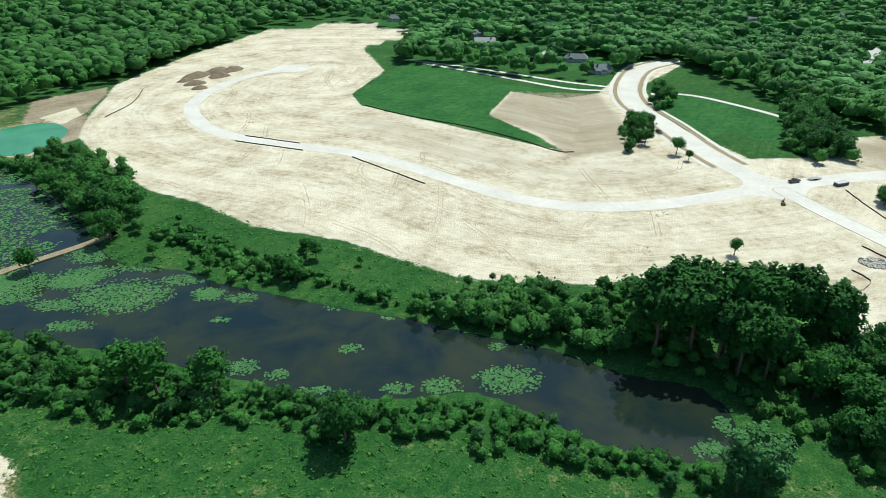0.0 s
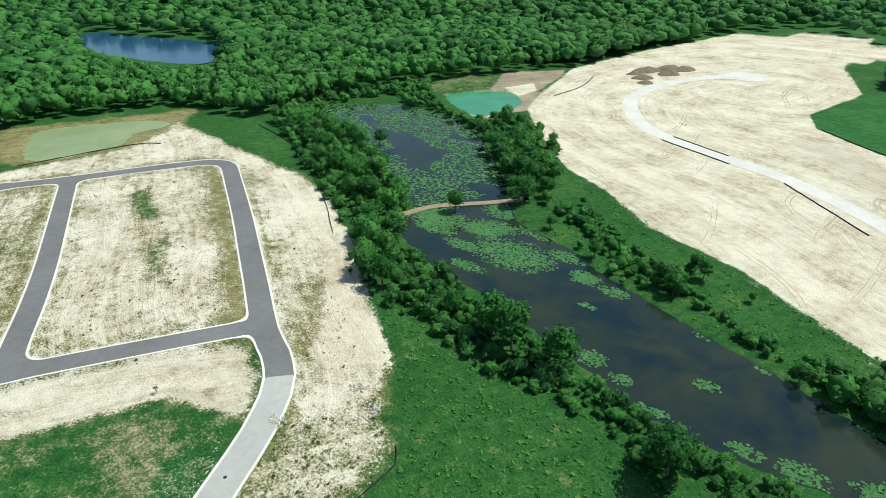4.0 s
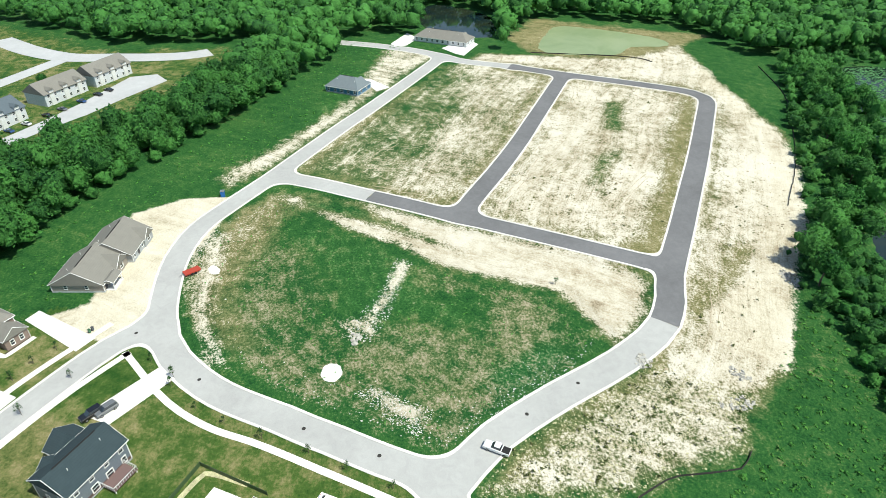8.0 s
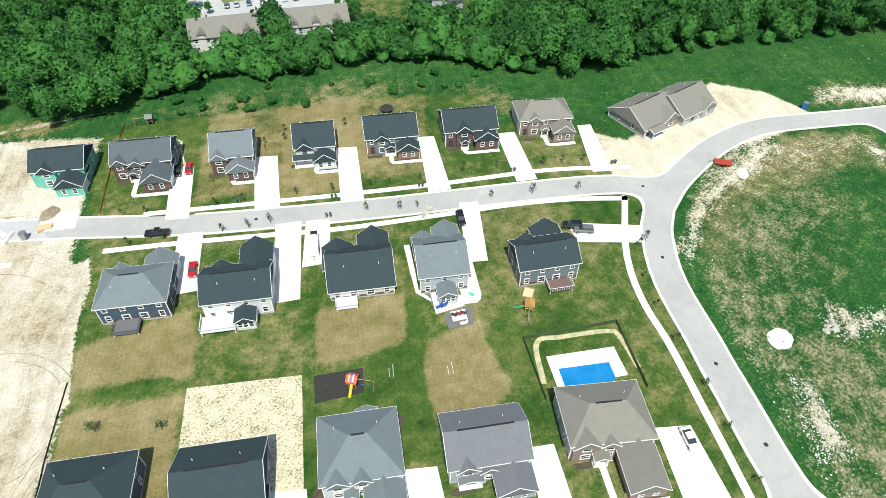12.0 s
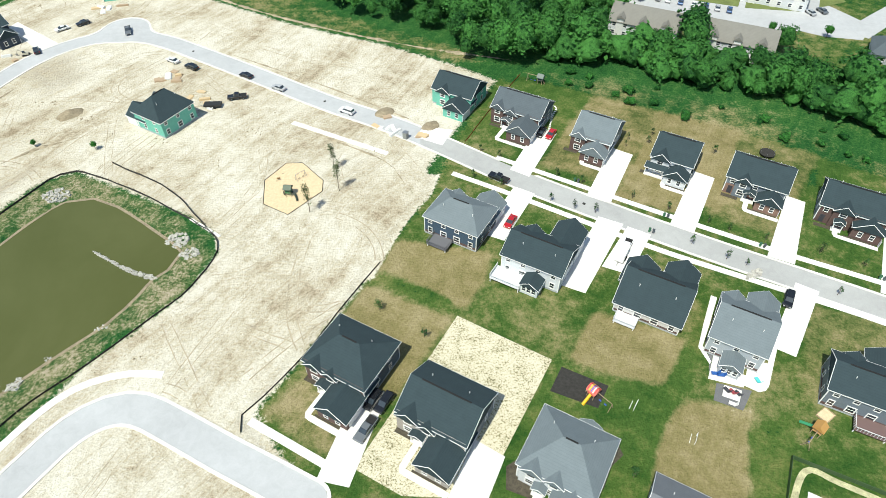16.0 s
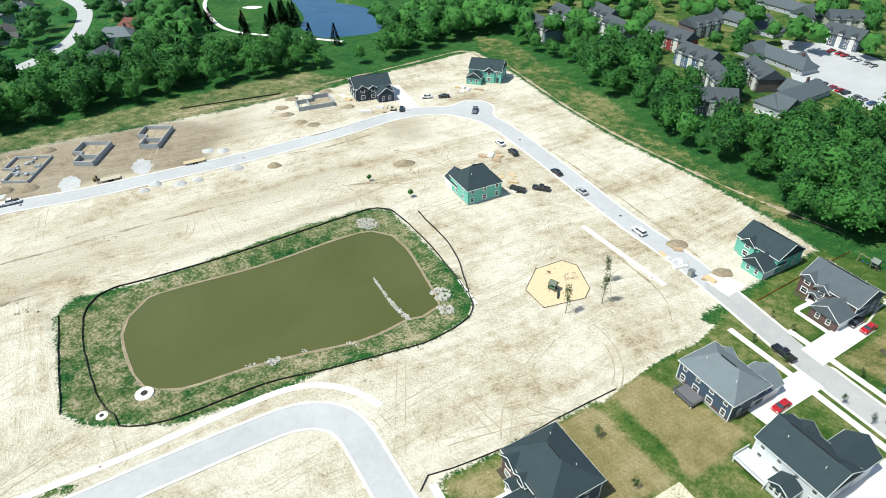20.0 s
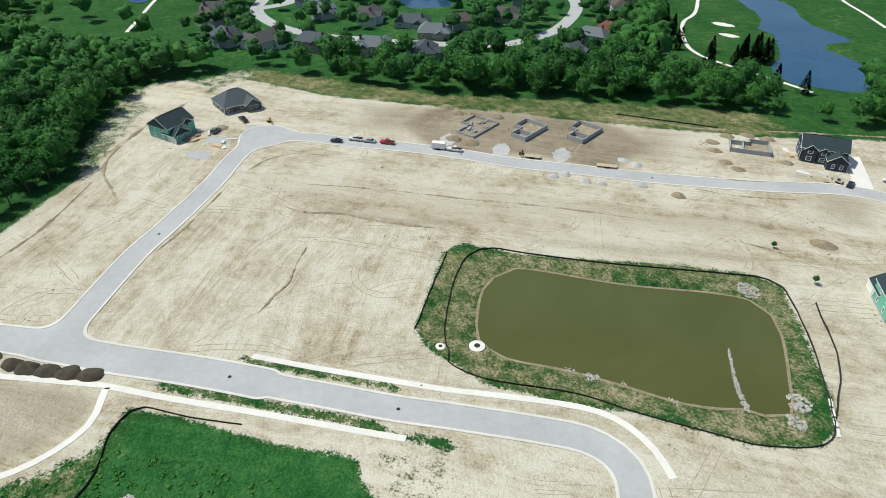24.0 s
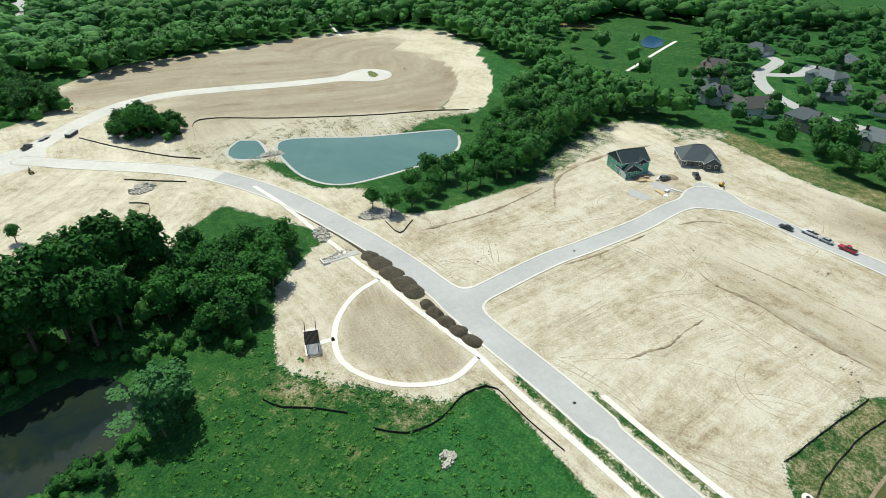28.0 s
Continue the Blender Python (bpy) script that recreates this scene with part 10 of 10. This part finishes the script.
# conifers and garden trees of the golf course
for x, y, h in ((240, -244, 13), (238, -249, 14), (235, -253, 13), (237, -258, 12), (243, -248, 13), (241, -254, 14), (258, -241, 9), (277, -236, 9), (288, -239, 9), (274, -216, 10), (245, -181, 12), (243, -186, 12), (236, -222, 11), (243, -226, 12), (226, -232, 10), (268, -226, 11), (255, -205, 12), (262, -209, 11), (213, -222, 12), (218, -219, 11), (249, -199, 13), (283, -213, 12), (300, -225, 12), (290, -240, 12), (238, -238, 10), (205, -232, 12), (196, -240, 11), (310, -250, 11)):
    tree("fir", x, y, h, 1.1)
for x, y, h in ((258, 100, 7), (105, -138, 2.5), (88, -136, 3), (-100, -256, 5), (-82, -218, 5), (-120, -191, 5), (-138, -188, 5), (-153, -183, 4), (-175, -176, 8), (-197, -204, 9), (-189, -202, 8), (-171, -172, 7), (-229, -195, 10), (-246, -193, 10), (-260, -183, 9), (-239, -183, 8), (-222, -195, 7), (-218, -210, 5), (-275, -160, 7), (-300, -145, 8)):
    tree("broad", x, y, h)

disc("planting_island", 319, 183, 6.5, 2.6, 0.14, LAWN, "small green island in the turning circle", "island", 40, 5)

# ---- small things by the street and in the gardens ----
def wheeled_bin(x, y, turn, color, label):
    b = thing("wheeled_bin", label, "bin", "wheeled bins at the kerb", m=pose(x, y, 0.1, 0, 0, turn))
    bm = bmesh.new()
    lo = box(bm, -0.24, 0.24, -0.26, 0.26, 0.08, 1.0)
    for v in lo[:4]:
        v.co.x *= 0.8
        v.co.y *= 0.8
    part("body", bm, PLASTIC, b, color=color)
    part("lid", boxes((-0.29, 0.29, -0.32, 0.33, 1.0, 1.08), (-0.2, 0.2, -0.38, -0.32, 0.98, 1.04)), PLASTIC, b, color=tuple(c * 0.6 for c in color))
    for k in (-1, 1):
        bm = bmesh.new()
        tube(bm, (k * 0.2, -0.2, 0.12), (k * 0.27, -0.2, 0.12), 0.12, n=9)
        part("wheel", bm, TYRE, b)


for x, y in ((-53.4, -98.4), (-77.6, -92.6), (-99.9, -81.7), (-58.3, -103.4), (-122.8, -66.6), (-39.2, -117.2)):
    wheeled_bin(x, y, -30, (0.06, 0.17, 0.09), "dark green wheeled bin at the kerb")
    wheeled_bin(x - 0.8, y + 0.45, -26, (0.10, 0.11, 0.12), "dark grey wheeled bin at the kerb")

# stepping stones beside the brick house
for k, q in enumerate(curve_points([(-38.6, -152.6), (-40.0, -150.4), (-38.4, -146.8), (-37.2, -143), (-36.2, -139.7)], 0.85)):
    st = boxes((-0.33, 0.33, -0.24, 0.24, -0.02, 0.07))
    bmesh.ops.bevel(st, geom=[e for e in st.edges if abs(e.verts[0].co.z - e.verts[1].co.z) > 0.05], offset=0.1, segments=1, affect="EDGES")
    ob = tagged(new("stepping_stone", bm_mesh("stepping_stone", st, CONCRETE)), "flat white stepping stone in the grass", "stone", "stepping stones")
    ob.matrix_world = pose(q[0], q[1], 0, 0, 0, 37 * k)
stone_bed(-73.1, -84.2, 2.4, 0.9, 60, 0.28, "pale stones in the street verge", 32)
box_bed = thing("sandbox", "square timber sandbox on the lawn", "sandbox", m=pose(-72.9, -49.8, 0, 0, 0, 32))
part("sand", boxes((-1.3, 1.3, -1.0, 1.0, 0.0, 0.16)), WOODCHIP, box_bed)
for d in ((-1.4, 1.4, 1.0, 1.12, 0, 0.28), (-1.4, 1.4, -1.12, -1.0, 0, 0.28), (-1.42, -1.3, -1.0, 1.0, 0, 0.28), (1.3, 1.42, -1.0, 1.0, 0, 0.28)):
    part("board", boxes(d), TIMBER, box_bed)

# mulched strip and precast pieces before the half-round walk
tagged(ribbon("mulch_strip", [(158.6, 127.6), (153.7, 113.7), (147.0, 96.4), (141.8, 86.0)], 2.6, 0.05, MULCH, 0.1), "long brown mulch strip along the kerb", "planting bed", kind="structure")
inlet = thing("concrete_headwall", "pale precast concrete headwall lying on bare earth", "headwall", m=pose(137.5, 93.6, 0, 0, 0, -34))
part("apron", boxes((-6.5, 5.5, -1.2, 1.2, -0.1, 0.14)), CRUSHED, inlet)
part("wall", boxes((-6.9, -6.5, -1.6, 1.6, -0.1, 0.8)), CONCRETE, inlet)
for k in (-1, 1):
    part("wing_wall", boxes((-6.5, -4.6, k * 1.45 - 0.12, k * 1.45 + 0.12, -0.1, 0.55)), CONCRETE, inlet)


def pebbles(outline, count, lo, hi, label, mat, near=None):
    """Loose stones on thin soil; near: only that close to a road edge."""
    g = np.random.default_rng(len(outline) * 31 + count)
    p = np.array(outline, float)
    P = g.uniform(p.min(0), p.max(0), (count * 8, 2))
    d = road_field(P[:, 0], P[:, 1])
    ok = (inside_distance(P[:, 0], P[:, 1], p) < 0) & (d > 0.3)
    if near:
        ok &= g.random(len(P)) < np.exp(-d / near)
    P = P[ok][:count]
    octa = np.array([(1, 0, 0), (0, 1, 0), (-1, 0, 0), (0, -1, 0), (0, 0, 0.6)])
    verts, faces = [], []
    for q in P:
        b, sz = len(verts), g.uniform(lo, hi) * g.uniform(0.5, 1)
        verts += [tuple(v * sz * g.uniform(0.6, 1.4, 3) + (*q, 0.01)) for v in octa]
        faces += [(b, b + 1, b + 4), (b + 1, b + 2, b + 4), (b + 2, b + 3, b + 4), (b + 3, b, b + 4)]
    return tagged(new("loose_stones", mesh_from("loose_stones", verts, faces, mat)), label, "stones", kind="stuff")


pebbles(RING_GREEN + [(-160, -50)], 3200, 0.08, 0.26, "loose pale stones along the ring kerb", HAUL_MAT, 3.0)
pebbles([(-97.6, 1.5), (-89.5, 14.1), (-82.3, 10.0), (-88.8, 3.1), (-96.3, -3.0)], 600, 0.08, 0.24, "pale stony spill in the weeds", HAUL_MAT)
pebbles([(-146, 9), (-130, 3), (-121, -3), (-114, -6), (-112, 1), (-121, 6), (-131, 9), (-145, 14)], 420, 0.08, 0.3, "pale broken stone along a trench", HAUL_MAT)
pebbles(WEEDS_SE, 1200, 0.1, 0.35, "pale stones and straw among dry weeds", STRAW)
pebbles(DIRT_W, 1500, 0.15, 0.5, "dark clods on the weedy plots", TRACK_EARTH)

# manhole covers in the carriageways
for x, y in ((-64.2, -97.4), (-95.7, -78.9), (-121.5, -55.5), (-104.0, -37.2), (-87.6, -13.2), (-79.2, 2.0), (-86.2, 33.2), (-93.6, 46.5), (-40, -108.8), (28, -156.8), (74, -188.2), (84.2, -19.4), (105.4, 13.2), (152, -130), (190.5, -74.5), (171, 28.6)):
    bm = bmesh.new()
    tube(bm, (0, 0, -0.05), (0, 0, 0.075), 0.42, n=16)
    ring_top = tagged(new("manhole_cover", bm_mesh("manhole_cover", bm, FABRIC)), "round dark iron manhole cover in the road", "manhole cover", "manhole covers")
    ring_top.matrix_world = pose(x, y, 0)
